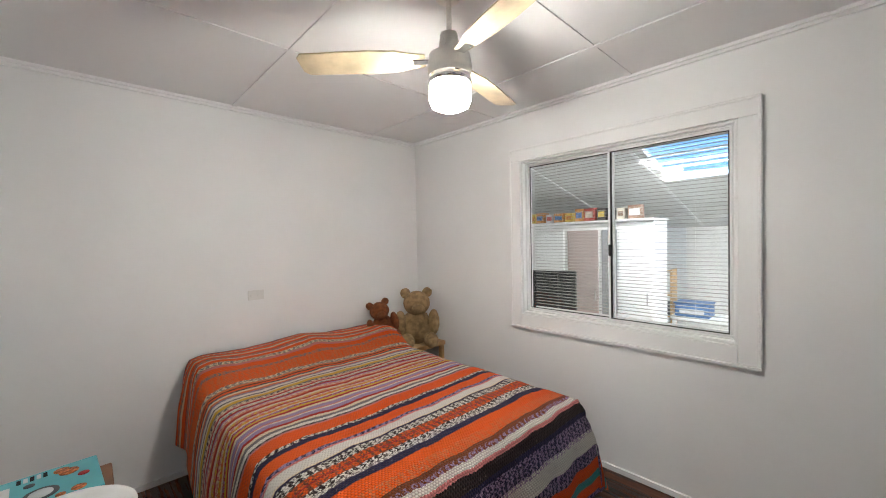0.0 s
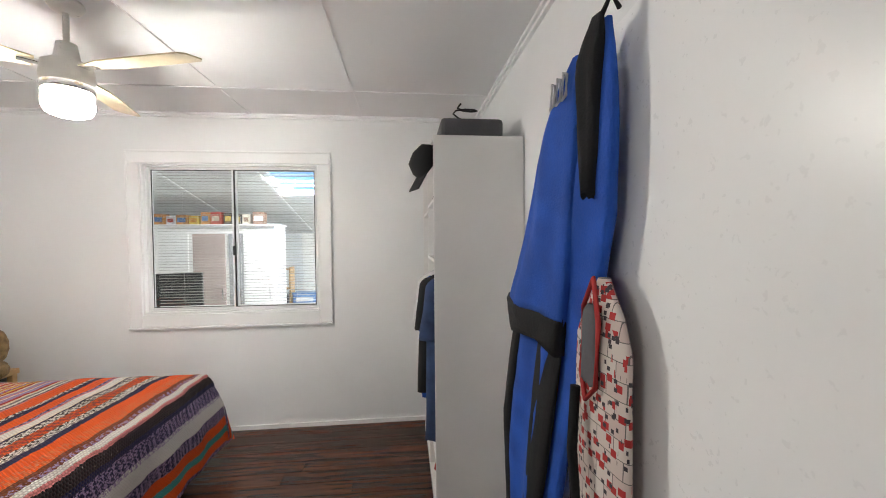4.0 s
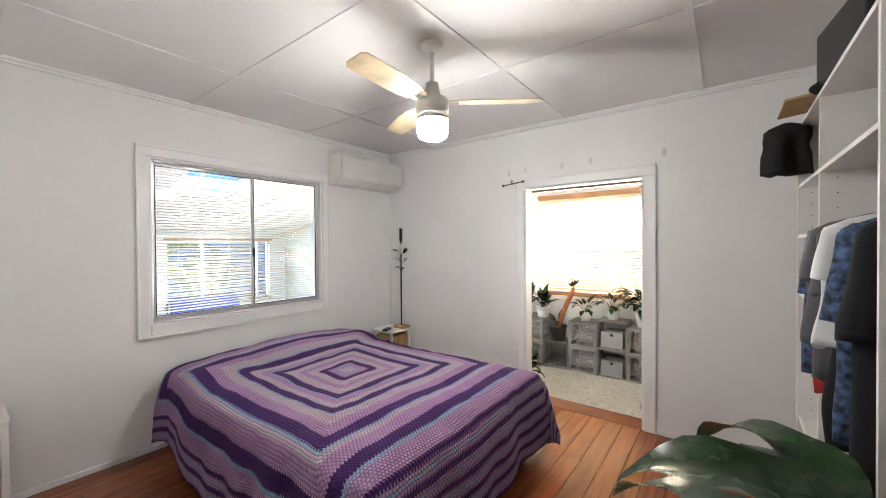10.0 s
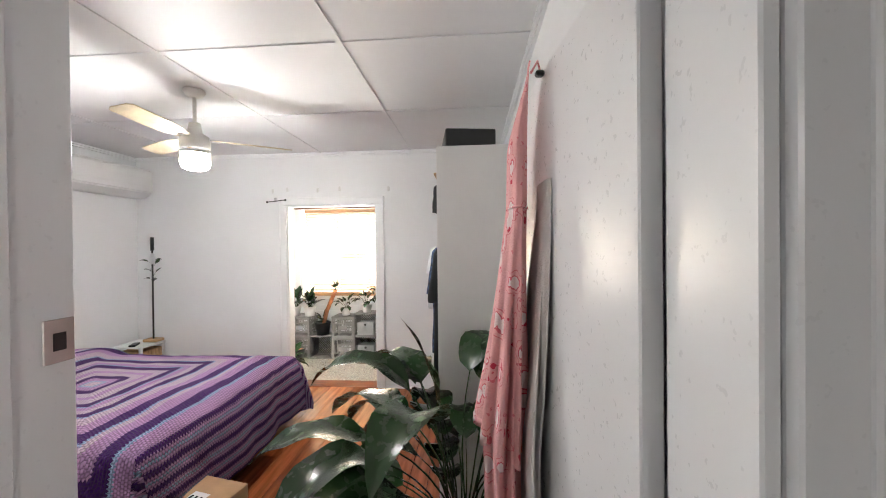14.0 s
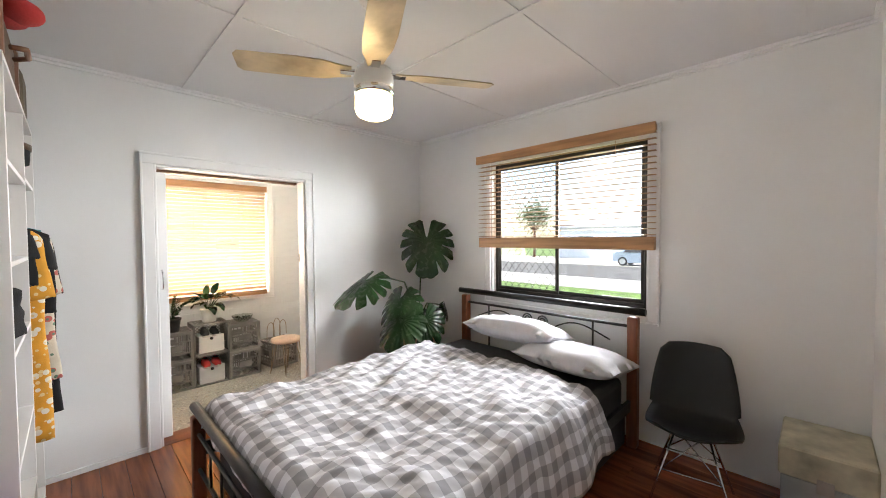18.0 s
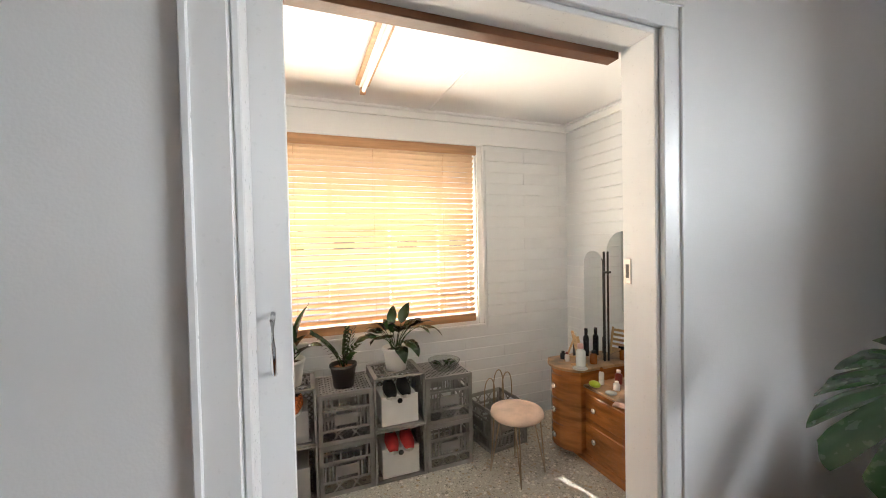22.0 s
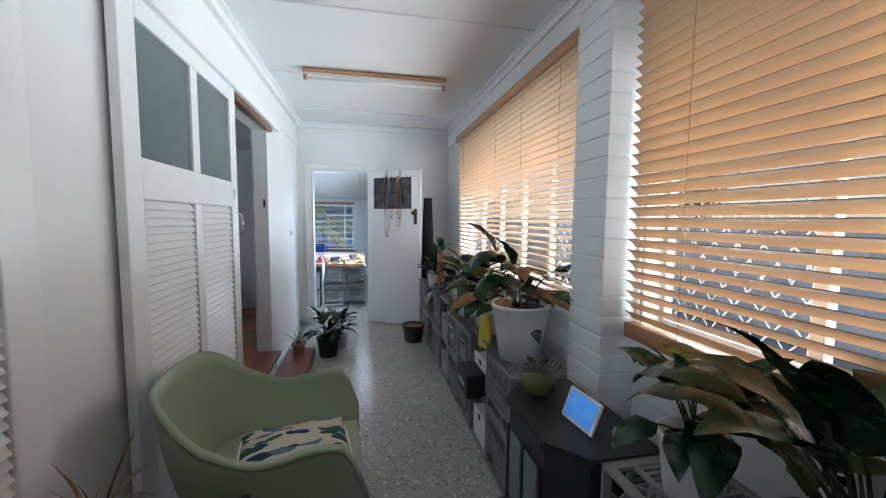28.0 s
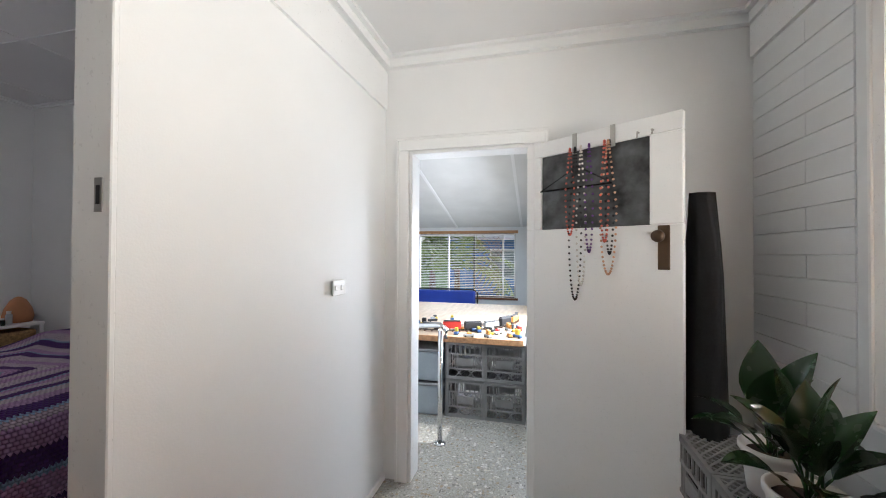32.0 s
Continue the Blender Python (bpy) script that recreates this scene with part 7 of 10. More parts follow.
COMIC = comic_print()
cb = thing("cloth_bag", "red and cream comic-print cloth bag on the door", "bag", pose(-0.60, 0.437, 1.50, 0, 2, 0))
part("body", hung_cloth(0.19, 0.045, 1.0, 9.0, 0, 4, shoulder=0.12), COMIC, cb)
part("mouth", hung_cloth(0.05, 0.02, 0.15, 2.0, 0, 3, shoulder=0.4), GREYC, cb, "grey lining in the bag's mouth", m=pose(0.0, -0.026, -0.05))
part("trim", tube([(-0.035, -0.026, -0.19), (-0.03, -0.026, -0.06), (0.0, -0.022, 0.0), (0.032, -0.028, -0.08), (0.03, -0.030, -0.20), (0.0, -0.034, -0.235)], 0.005, 6, closed=True), REDC, cb, "red bound edge")
part("strap", tube([(-0.03, -0.040, -0.22), (-0.015, -0.052, -0.34), (0.01, -0.054, -0.44)], 0.010, 8), BLKC, cb, "black webbing strap")

# pink robe on the second door
pr = thing("dressing_gown", "pink fleece dressing gown with red prints on the door", "robe")


def printed_fleece():
    """Pink fleece printed with pale ovals outlined in red and small red marks."""
    m = mat("printed_pink_fleece", (0.82, 0.42, 0.42), 0.95, var=0.08, scale=10, bump=0.3, bscale=160)
    nt = m.node_tree
    b = nt.nodes["Principled BSDF"]
    last = b.inputs["Base Color"].links[0].from_socket
    tc = nt.nodes.new("ShaderNodeTexCoord")
    for sc, bands in ((12.0, ((0.26, (0.82, 0.66, 0.65)), (0.30, (0.68, 0.14, 0.18)), (0.40, (0.82, 0.42, 0.42)), (0.425, (0.70, 0.20, 0.23)))), (15.0, ((0.13, (0.60, 0.05, 0.09)),)), (31.0, ((0.13, (0.70, 0.20, 0.24)),))):
        vo = nt.nodes.new("ShaderNodeTexVoronoi")
        vo.inputs["Scale"].default_value = sc
        nz = nt.nodes.new("ShaderNodeTexNoise")
        nz.inputs["Scale"].default_value = sc * 2.2
        nt.links.new(tc.outputs["Object"], nz.inputs[0])
        nt.links.new(mix_col(nt, 0.035, tc.outputs["Object"], nz.outputs["Color"]), vo.inputs["Vector"])
        for lim, c in bands[::-1]:
            last = mix_col(nt, math_node(nt, "LESS_THAN", vo.outputs["Distance"], lim), last, c)
    nt.links.new(last, b.inputs["Base Color"])
    return m


FLEECE = printed_fleece()
LINING = mat("white_fleece_lining", (0.74, 0.72, 0.70), 0.95, var=0.05, bump=0.3, bscale=150)


def gown(z_top, z_low, near, back, thin, folds):
    """A gown hung flat on the door: narrow to the waist, then a pleated skirt that stands out from the door."""
    bm = bmesh.new()
    rings = []
    for k in range(31):
        z = z_top + (z_low - z_top) * k / 30
        out = float(np.interp(z, (0.5, 1.03, 1.27, 1.51, 1.66, 1.83, 1.93, 2.02), (0.640, 0.620, 0.660, 0.692, 0.708, 0.710, 0.738, 0.762)))
        wide = float(np.interp(z, (0.5, 1.03, 1.27, 1.51, 1.66, 1.83, 1.93, 2.02), (0.36, 0.35, 0.32, 0.25, 0.19, 0.17, 0.10, 0.04)))
        cx, cy, rx, ry = (out + back) / 2, near + wide / 2, (back - out) / 2 * thin, wide / 2
        skirt = min(1.0, max(0.0, (1.66 - z) / 0.5))
        ring = []
        for j in range(64):
            a = 2 * math.pi * j / 64
            f = 1 + (0.03 + 0.16 * skirt) * math.sin(folds * a + 1.2 * math.sin(z * 5)) + 0.04 * math.sin(4 * a + 9 * z)
            lift = 0.06 * max(0.0, -math.cos(a)) * (k == 30)
            ring.append(bm.verts.new((cx + rx * math.cos(a) * f, cy + ry * math.sin(a) * f, z + lift)))
        rings.append(ring)
    for r0, r1 in zip(rings, rings[1:]):
        for j in range(64):
            bm.faces.new((r0[j], r0[(j + 1) % 64], r1[(j + 1) % 64], r1[j])).smooth = True
    bm.faces.new(rings[0])
    bm.faces.new(rings[-1][::-1])
    return bm


part("body", gown(2.02, 0.99, 1.29, 0.757, 1.0, 9), FLEECE, pr)
part("under_layer", gown(1.70, 0.50, 1.31, 0.760, 0.72, 8), FLEECE, pr)
part("lining", gown(1.72, 0.45, 1.26, 0.777, 0.30, 5), LINING, pr, "white fleece lining", m=pose(0.058, 0, 0))
part("waist_seam", tube([(0.733 + 0.024 * math.cos(a), 1.385 + 0.10 * math.sin(a), 1.655) for a in np.linspace(0, 2 * math.pi, 24, endpoint=False)], 0.004, 6, closed=True), FLEECE, pr)
part("hanging_loop", tube([(0.765, 1.32, 2.0), (0.782, 1.32, 2.03), (0.792, 1.33, 2.0)], 0.004, 6), FLEECE, pr)

# wardrobe in the first bedroom: clothes and clutter
for k, (mt, ln, lb) in enumerate(((DENIM, 0.95, "dark denim jacket"), (BLKC, 0.72, "black jacket"), (BLUE, 0.8, "blue sports top"), (WHT, 0.7, "white shirt"), (GREYC, 0.85, "grey hooded top"))):
    garment(0.36, hung_cloth(0.36, 0.10, ln, k * 1.7), ln, k * 1.7, mt, lb + " hanging in the open wardrobe", pose(-2.0 - 0.10 * k, 0.36 - 0.03 * (k % 2), 1.40, 0, 0, 86), "clothes in the wardrobe")
solo("storage_case", rbox(0, 0, 0, 0.62, 0.34, 0.11, 0.02, 2), GREYC, "flat grey fabric case on the wardrobe", "case", pose(-2.55, 0.26, 2.117))
solo("cable", tube([(0.0 + 0.5 * k / 20, 0.06 * math.sin(k * 0.9), 0.006 + 0.022 * (1 - math.cos(k * 0.7))) for k in range(21)], 0.005, 6), BLKC, "loose black cable on the wardrobe", "cable", pose(-2.35, 0.40, 2.245))
for k, (x, z, mt, lb) in enumerate(((-2.15, 1.80, BLKC, "black cap"), (-2.35, 1.80, BROWN, "brown felt hat"), (-2.12, 1.47, BLUE, "blue folded cloth"), (-2.72, 1.78, YEL, "yellow soft toy"), (-2.10, 0.08, BLKC, "dark boots"), (-2.3, 0.08, REDC, "red folded cloth"), (-2.12, 0.37, TERRA, "orange folded cloth"))):
    bm = lathe([(0, 0), (0.10, 0.0), (0.12, 0.03), (0.10, 0.08), (0.05, 0.11), (0, 0.115)], 14)
    solo("folded_item", bm, mt, lb + " on a wardrobe shelf", "clothing", pose(x, 0.36, z, 0, 0, 40 * k) @ Matrix.Diagonal((0.9, 1.1, 1, 1)))
hat = thing("cap", "dark cap hanging from the wardrobe edge", "cap", pose(-2.05, 0.20, 2.0, 60, 0, 20))
part("crown", lathe([(0.10, 0.0), (0.10, 0.04), (0.07, 0.09), (0, 0.11)], 16), BLKC, hat)
part("peak", rbox(-0.07, -0.18, 0, 0.07, -0.08, 0.008, 0.003, 1), BLKC, hat)

# teddy bears: one plain mesh each
FUR_T = mat("tan_plush", (0.33, 0.22, 0.11), 0.95, var=0.25, scale=30, bump=0.9, bscale=220)
FUR_B = mat("brown_plush", (0.22, 0.07, 0.025), 0.95, var=0.25, scale=30, bump=0.9, bscale=220)


def bear(label, m, mt):
    bm = bmesh.new()
    for (x, y, z, a, b_, c) in ((0, 0, 0.13, 0.12, 0.10, 0.14), (0, 0.03, 0.32, 0.105, 0.095, 0.095), (-0.085, 0.02, 0.40, 0.04, 0.025, 0.04), (0.085, 0.02, 0.40, 0.04, 0.025, 0.04), (0, 0.115, 0.29, 0.05, 0.05, 0.04), (-0.13, 0.05, 0.17, 0.045, 0.05, 0.10), (0.13, 0.05, 0.17, 0.045, 0.05, 0.10), (-0.09, 0.15, 0.055, 0.055, 0.11, 0.055), (0.09, 0.15, 0.055, 0.055, 0.11, 0.055)):
        bmesh.ops.create_uvsphere(bm, u_segments=18, v_segments=12, radius=1.0, matrix=Matrix.Translation((x, y, z)) @ Matrix.Diagonal((a, b_, c, 1)))
    for v in bm.verts:
        v.co += v.co.normalized() * 0.006 * noise.noise(v.co * 40)
    return solo("teddy_bear", bm, mt, label, "teddy bear", m, smooth=True)


bt = thing("bedside_box", "small timber box stool in the corner beside the bed", "stool", pose(-2.93, -3.14, 0))
part("top", rbox(-0.22, -0.2, 0.56, 0.22, 0.2, 0.60, 0.005, 1), PINE, bt)
for x in (-0.19, 0.19):
    for y in (-0.17, 0.17):
        part("leg", rbox(x - 0.02, y - 0.02, 0, x + 0.02, y + 0.02, 0.56, 0.003, 1), PINE, bt)
bear("large tan plush teddy bear sitting in the corner", pose(-2.90, -3.08, 0.602, 0, 0, -32) @ Matrix.Scale(1.22, 4), FUR_T)
bear("small brown plush teddy bear in a blue jumper", pose(-2.62, -3.18, 0.68, 0, 14, -25) @ Matrix.Scale(0.86, 4), FUR_B)

# table, mirror and clutter by the east wall of the first bedroom
tb1 = thing("dressing_chest", "low dark chest under a round-topped mirror", "chest", pose(-0.40, -2.38, -0.18))
part("case", rbox(-0.25, -0.24, 0.18, 0.20, 0.22, 0.72, 0.005, 1), BROWN, tb1)
part("top", rbox(-0.27, -0.26, 0.721, 0.20, 0.24, 0.745, 0.004, 1), BROWN, tb1)
tb2 = thing("bottle_cabinet", "narrow dark cabinet carrying bottles", "cabinet", pose(-0.33, -1.89, 0))
part("case", rbox(0.0, -0.16, 0.0, 0.11, 0.22, 0.668, 0.005, 1), BROWN, tb2)
part("top", rbox(-0.04, -0.17, 0.669, 0.11, 0.23, 0.690, 0.004, 1), BROWN, tb2)
for z in (0.40, 0.61):
    part("drawer", rbox(-0.264, -0.22, z - 0.09, -0.251, 0.20, z + 0.09, 0.003, 1), BROWN, tb1)
om = thing("oval_mirror", "tall oval frameless mirror leaning on the wall", "mirror", pose(-0.220, -1.72, 1.25))
bm = bmesh.new()
ring = [(0.72 * math.cos(a), 0.51 * math.sin(a)) for a in np.linspace(0, 2 * math.pi, 48, endpoint=False)]
fr = [bm.verts.new((-0.004, y, z)) for y, z in ring]
bk2 = [bm.verts.new((0.004, y, z)) for y, z in ring]
bm.faces.new(fr)
bm.faces.new(bk2[::-1])
for i in range(48):
    j = (i + 1) % 48
    bm.faces.new((fr[i], bk2[i], bk2[j], fr[j]))
part("glass", bm, MIRROR, om)
part("rim", tube([(0.010, y * 0.998, z * 0.998) for y, z in ring], 0.006, 6, closed=True), BROWN, om, "brown wooden rim")
pt = thing("round_tray_table", "white round tray table", "table", pose(-0.53, -1.94, 0))
part("tabletop", lathe([(0, 0.705), (0.17, 0.705), (0.188, 0.715), (0.188, 0.724), (0.175, 0.718), (0, 0.716)], 36), POTW, pt)
part("stem", lathe([(0.02, 0.02), (0.018, 0.706)], 12), POTW, pt)
part("foot", lathe([(0, 0), (0.16, 0.0), (0.15, 0.015), (0.02, 0.025), (0, 0.025)], 28), POTW, pt)
bk_ = thing("toy_box", "turquoise picture box with a printed toy lid", "box", pose(-0.46, -2.36, 0.566, 0, 0, 4))
TURQ = mat("turquoise_card", (0.10, 0.42, 0.48), 0.4, var=0.1, bump=0.02)
part("carton", rbox(-0.17, -0.16, 0, 0.15, 0.14, 0.10, 0.003, 1), TURQ, bk_)
part("picture", lathe([(0, 0), (0.05, 0), (0.05, 0.002), (0, 0.002)], 20), GREYC, bk_, "printed round picture", m=pose(0.0, 0.04, 0.1002))
part("picture", lathe([(0, 0), (0.034, 0), (0.034, 0.0015), (0, 0.0015)], 20), WHT, bk_, "printed round picture", m=pose(0.0, 0.04, 0.1022))
part("picture", lathe([(0, 0), (0.03, 0), (0.03, 0.002), (0, 0.002)], 16), SHOEO, bk_, "printed orange shape", m=pose(-0.08, -0.08, 0.1002))
part("label_panel", rbox(0.08, -0.10, 0.1002, 0.13, 0.12, 0.101, 0.0003, 1), WHT, bk_)
for x, y, z, r, mt in ((-0.10, 0.09, 0.1002, 0.022, SHOEO), (-0.12, -0.02, 0.1002, 0.018, REDC), (-0.06, -0.11, 0.1002, 0.024, SHOEO), (0.03, -0.06, 0.1002, 0.016, GREYC), (-0.05, 0.10, 0.1002, 0.015, SHOEO)):
    part("printed_knob", lathe([(0, 0), (r, 0), (r, 0.0016), (0, 0.0016)], 14), mt, bk_, "printed round knob", m=pose(x, y, z))
for k in range(5):
    part("printed_key", rbox(-0.02 + 0.018 * k, -0.14, 0.1002, -0.008 + 0.018 * k, -0.10, 0.1014, 0.0003, 1), WHT if k % 2 else BLKC, bk_)
part("blue_strip", rbox(0.131, -0.155, 0.1002, 0.149, 0.135, 0.1012, 0.0003, 1), mat("sky_blue_print", (0.12, 0.36, 0.66), 0.4, var=0.1), bk_, "blue printed edge")
t = thing("perfume_bottle", "black bottle with a gold ring on the cabinet", "bottle", pose(-0.285, -1.85, 0.691) @ Matrix.Scale(1.15, 4))
part("body", rbox(-0.045, -0.03, 0, 0.045, 0.03, 0.14, 0.008, 2), POTB, t)
part("cap", lathe([(0, 0.141), (0.026, 0.141), (0.026, 0.245), (0, 0.25)], 18), POTB, t)
part("gold_ring", lathe([(0.0265, 0.236), (0.028, 0.236), (0.028, 0.246), (0.0265, 0.246)], 18), mat("gold_band", (0.75, 0.52, 0.20), 0.3, metal=1.0, var=0.05), t, "gold ring")
for dx in (-0.011, 0.011):
    for dz in (-0.011, 0.011):
        part("motif_ring", tube([(dx + 0.009 * math.cos(a), 0.0312, 0.09 + dz + 0.009 * math.sin(a)) for a in np.linspace(0, 2 * math.pi, 12, endpoint=False)], 0.0016, 5, closed=True), PINE, t, "pale printed ring")
for x, y, h in ((-0.265, -1.95, 0.20), (-0.255, -1.775, 0.16)):
    t = thing("glass_bottle", "dark bottle on the cabinet", "bottle", pose(x, y, 0.691))
    part("body", lathe([(0, 0), (0.034, 0), (0.035, h * 0.6), (0.014, h * 0.78), (0.014, h), (0, h)], 16), POTB, t)
    part("label_patch", rbox(-0.0365, -0.012, h * 0.2, -0.0352, 0.012, h * 0.4, 0.0004, 1), PINE, t)
pf = thing("photo_frame", "narrow brown wooden frame leaning on the cabinet", "frame", pose(-0.30, -1.93, 0.691, 0, -8, 4))
for a0, a1 in (((0, 0, 0), (0, 0, 0.33)), ((0.0, -0.10, 0), (0.0, -0.10, 0.33)), ((0, 0, 0.33), (0.0, -0.10, 0.33)), ((0, 0, 0.006), (0.0, -0.10, 0.006))):
    part("frame_bar", tube([a0, a1], 0.009, 4), BROWN, pf)
pb_ = thing("pointed_board", "dark pointed wooden board standing on the cabinet", "board", pose(-0.255, -2.03, 0.691, 0, 0, 6))
bm = bmesh.new()
low, up = [bm.verts.new((0, y, 0)) for y in (-0.06, 0.06)], [bm.verts.new((0, y, z)) for y, z in ((0.045, 0.24), (0.0, 0.36), (-0.045, 0.24))]
f = bm.faces.new(low + up)
ex = bmesh.ops.extrude_face_region(bm, geom=[f])
bmesh.ops.translate(bm, vec=(0.012, 0, 0), verts=[v for v in ex["geom"] if isinstance(v, bmesh.types.BMVert)])
part("board", bm, BROWN, pb_)
fl = thing("dried_flowers", "bunch of dried pink flowers on the cabinet", "flowers", pose(-0.285, -1.72, 0.691))
rnd = random.Random(2)
bm = bmesh.new()
for k in range(90):
    a, q = rnd.uniform(0, 6.28), rnd.uniform(0, 0.07)
    bmesh.ops.create_icosphere(bm, subdivisions=1, radius=rnd.uniform(0.006, 0.012), matrix=Matrix.Translation((q * math.cos(a), q * math.sin(a), 0.17 - 9 * q * q + rnd.uniform(-0.02, 0.012))))
part("bloom_cluster", bm, PINKS, fl)
for k in range(5):
    part("stem", tube([(0, 0, 0.05), (0.03 * math.cos(k * 1.3), 0.03 * math.sin(k * 1.3), 0.15)], 0.003, 5), DRY, fl)
part("vase", lathe([(0, 0), (0.03, 0), (0.034, 0.05), (0.022, 0.085), (0.026, 0.09)], 14), POTB, fl, "small dark vase")

# ---------------------------------------------------------------- beside the tub chair
ls = thing("low_stool", "low black stool beside the tub chair", "stool", pose(1.16, 4.70, SZ))
part("seat", rbox(-0.11, -0.09, 0.52, 0.11, 0.09, 0.545, 0.006, 1), BLACK, ls)
for x in (-0.09, 0.09):
    for y in (-0.07, 0.07):
        part("leg", tube([(x * 0.9, y * 0.9, 0.52), (x * 1.05, y * 1.05, 0.0)], 0.010, 8), BLACK, ls)
potted("dried stems in a cream speckled pot on a stool", pose(1.16, 4.70, SZ + 0.546), 0.06, 0.11, mat("cream_speckled_pot", (0.55, 0.47, 0.36), 0.6, var=0.3, scale=60, bump=0.1), GRASS, 12, 0.9, 61, dry=12)
lb_ = thing("leaning_frame", "brown framed board leaning beside the tub chair", "frame", pose(1.15, 4.92, SZ, 0, -6, 0))
part("panel", rbox(0, -0.10, 0.0, 0.012, 0.10, 0.60, 0.002, 1), BROWN, lb_)
part("edge", rbox(-0.004, 0.101, 0.0, 0.018, 0.125, 0.63, 0.003, 1), BLACK, lb_, "black edge strip")

# ---------------------------------------------------------------- second bedroom
ac = thing("air_conditioner", "white wall-mounted split air conditioner", "air conditioner", pose(XW2 + 0.002, 3.93, 2.135))
bm = bmesh.new()
prof = [(0.0, 0.0), (0.15, 0.0), (0.235, 0.06), (0.245, 0.12), (0.235, 0.30), (0.215, 0.32), (0.0, 0.32)]
a_ = [bm.verts.new((x, -0.445, z)) for x, z in prof]
b2_ = [bm.verts.new((x, 0.445, z)) for x, z in prof]
bm.faces.new(a_)
bm.faces.new(b2_[::-1])
for i in range(len(prof)):
    j = (i + 1) % len(prof)
    bm.faces.new((a_[i], b2_[i], b2_[j], a_[j]))
bmesh.ops.bevel(bm, geom=bm.edges[:], offset=0.012, segments=2, affect="EDGES")
part("housing", bm, ALMOND, ac)
part("air_flap", rbox(0.135, -0.36, 0.012, 0.20, 0.30, 0.020, 0.003, 1), ALMOND, ac, m=pose(0, 0, -0.008, 0, -32, 0) @ Matrix.Translation((-0.02, 0, 0.085)))
WICK = mat("woven_basket", (0.42, 0.27, 0.13), 0.8, var=0.3, scale=50, bump=0.7, bscale=140)


def nightstand(m, label, h=0.62):
    t = thing("nightstand", label, "nightstand", m)
    part("top", rbox(-0.165, -0.165, h - 0.022, 0.165, 0.165, h, 0.004, 1), WHITE, t)
    for x in (-0.145, 0.145):
        for y in (-0.145, 0.145):
            part("leg", rbox(x - 0.014, y - 0.014, 0, x + 0.014, y + 0.014, h - 0.022, 0.002, 1), WHITE, t)
    for k in range(2):
        z0 = 0.05 + k * (h - 0.08) / 2
        part("shelf", rbox(-0.14, -0.14, z0, 0.14, 0.14, z0 + 0.012, 0.002, 1), WHITE, t)
        b = part("basket", rbox(-0.128, -0.15, z0 + 0.014, 0.128, 0.128, z0 + (h - 0.08) / 2 - 0.03, 0.012, 2), WICK, t, "woven basket drawer")
    return t


nightstand(pose(-3.00, 1.08, 0, 0, 0, 90), "white nightstand with woven basket drawers")
nightstand(pose(-3.06, 4.20, 0, 0, 0, 90), "white nightstand with woven basket drawers", 0.52)
lp = thing("salt_lamp", "orange rounded clay ornament on the nightstand", "ornament", pose(-3.08, 1.06, 0.621))
part("stone", lathe([(0, 0), (0.09, 0.0), (0.10, 0.05), (0.085, 0.12), (0.05, 0.19), (0.02, 0.215), (0, 0.22)], 18), mat("orange_clay", (0.50, 0.22, 0.11), 0.7, var=0.15, bump=0.2), lp)
for x, y, r, h, mt, lb in ((-2.98, 1.14, 0.022, 0.11, 6, "small clear bottle"), (-2.92, 1.18, 0.018, 0.06, 0, "small dark jar"), (-2.92, 1.02, 0.03, 0.025, 4, "small round tin")):
    t = thing("small_bottle", lb + " on the nightstand", "bottle", pose(x, y, 0.621))
    part("body", lathe([(0, 0), (r, 0), (r, h * 0.7), (r * 0.6, h * 0.78), (0, h * 0.78)], 12), BOT[mt], t)
    part("cap", lathe([(0, h * 0.78), (r * 0.65, h * 0.78), (r * 0.65, h), (0, h)], 12), BOT[4], t)
sl = thing("plant_lamp", "black pole lamp with trailing leaves on the nightstand", "lamp", pose(-2.98, 4.29, 0.521))
part("base", rbox(-0.08, -0.06, 0, 0.08, 0.06, 0.03, 0.004, 1), PINE, sl)
part("pole", tube([(0, 0, 0.03), (0, 0, 1.12)], 0.009, 8), BLACK, sl)
part("lamp_head", tube([(0, 0, 1.02), (0, 0, 1.17)], 0.018, 10), BLACK, sl)
part("bulb", lathe([(0, 0.86), (0.025, 0.88), (0.032, 0.93), (0.02, 0.98), (0.0, 1.0)], 14), POTW, sl)
for k in range(9):
    ob = new("leaf", PADDLE[k % 3])
    ob.matrix_basis = pose(0, 0, 0.62 + 0.035 * k, 20, 20, 137 * k) @ Matrix.Scale(0.55, 4)
    ob.parent = sl
solo("remote_control", rbox(-0.03, -0.07, 0, 0.03, 0.07, 0.02, 0.005, 1), BLACK, "black remote on the nightstand", "remote", pose(-3.02, 4.09, 0.522, 0, 0, 25))

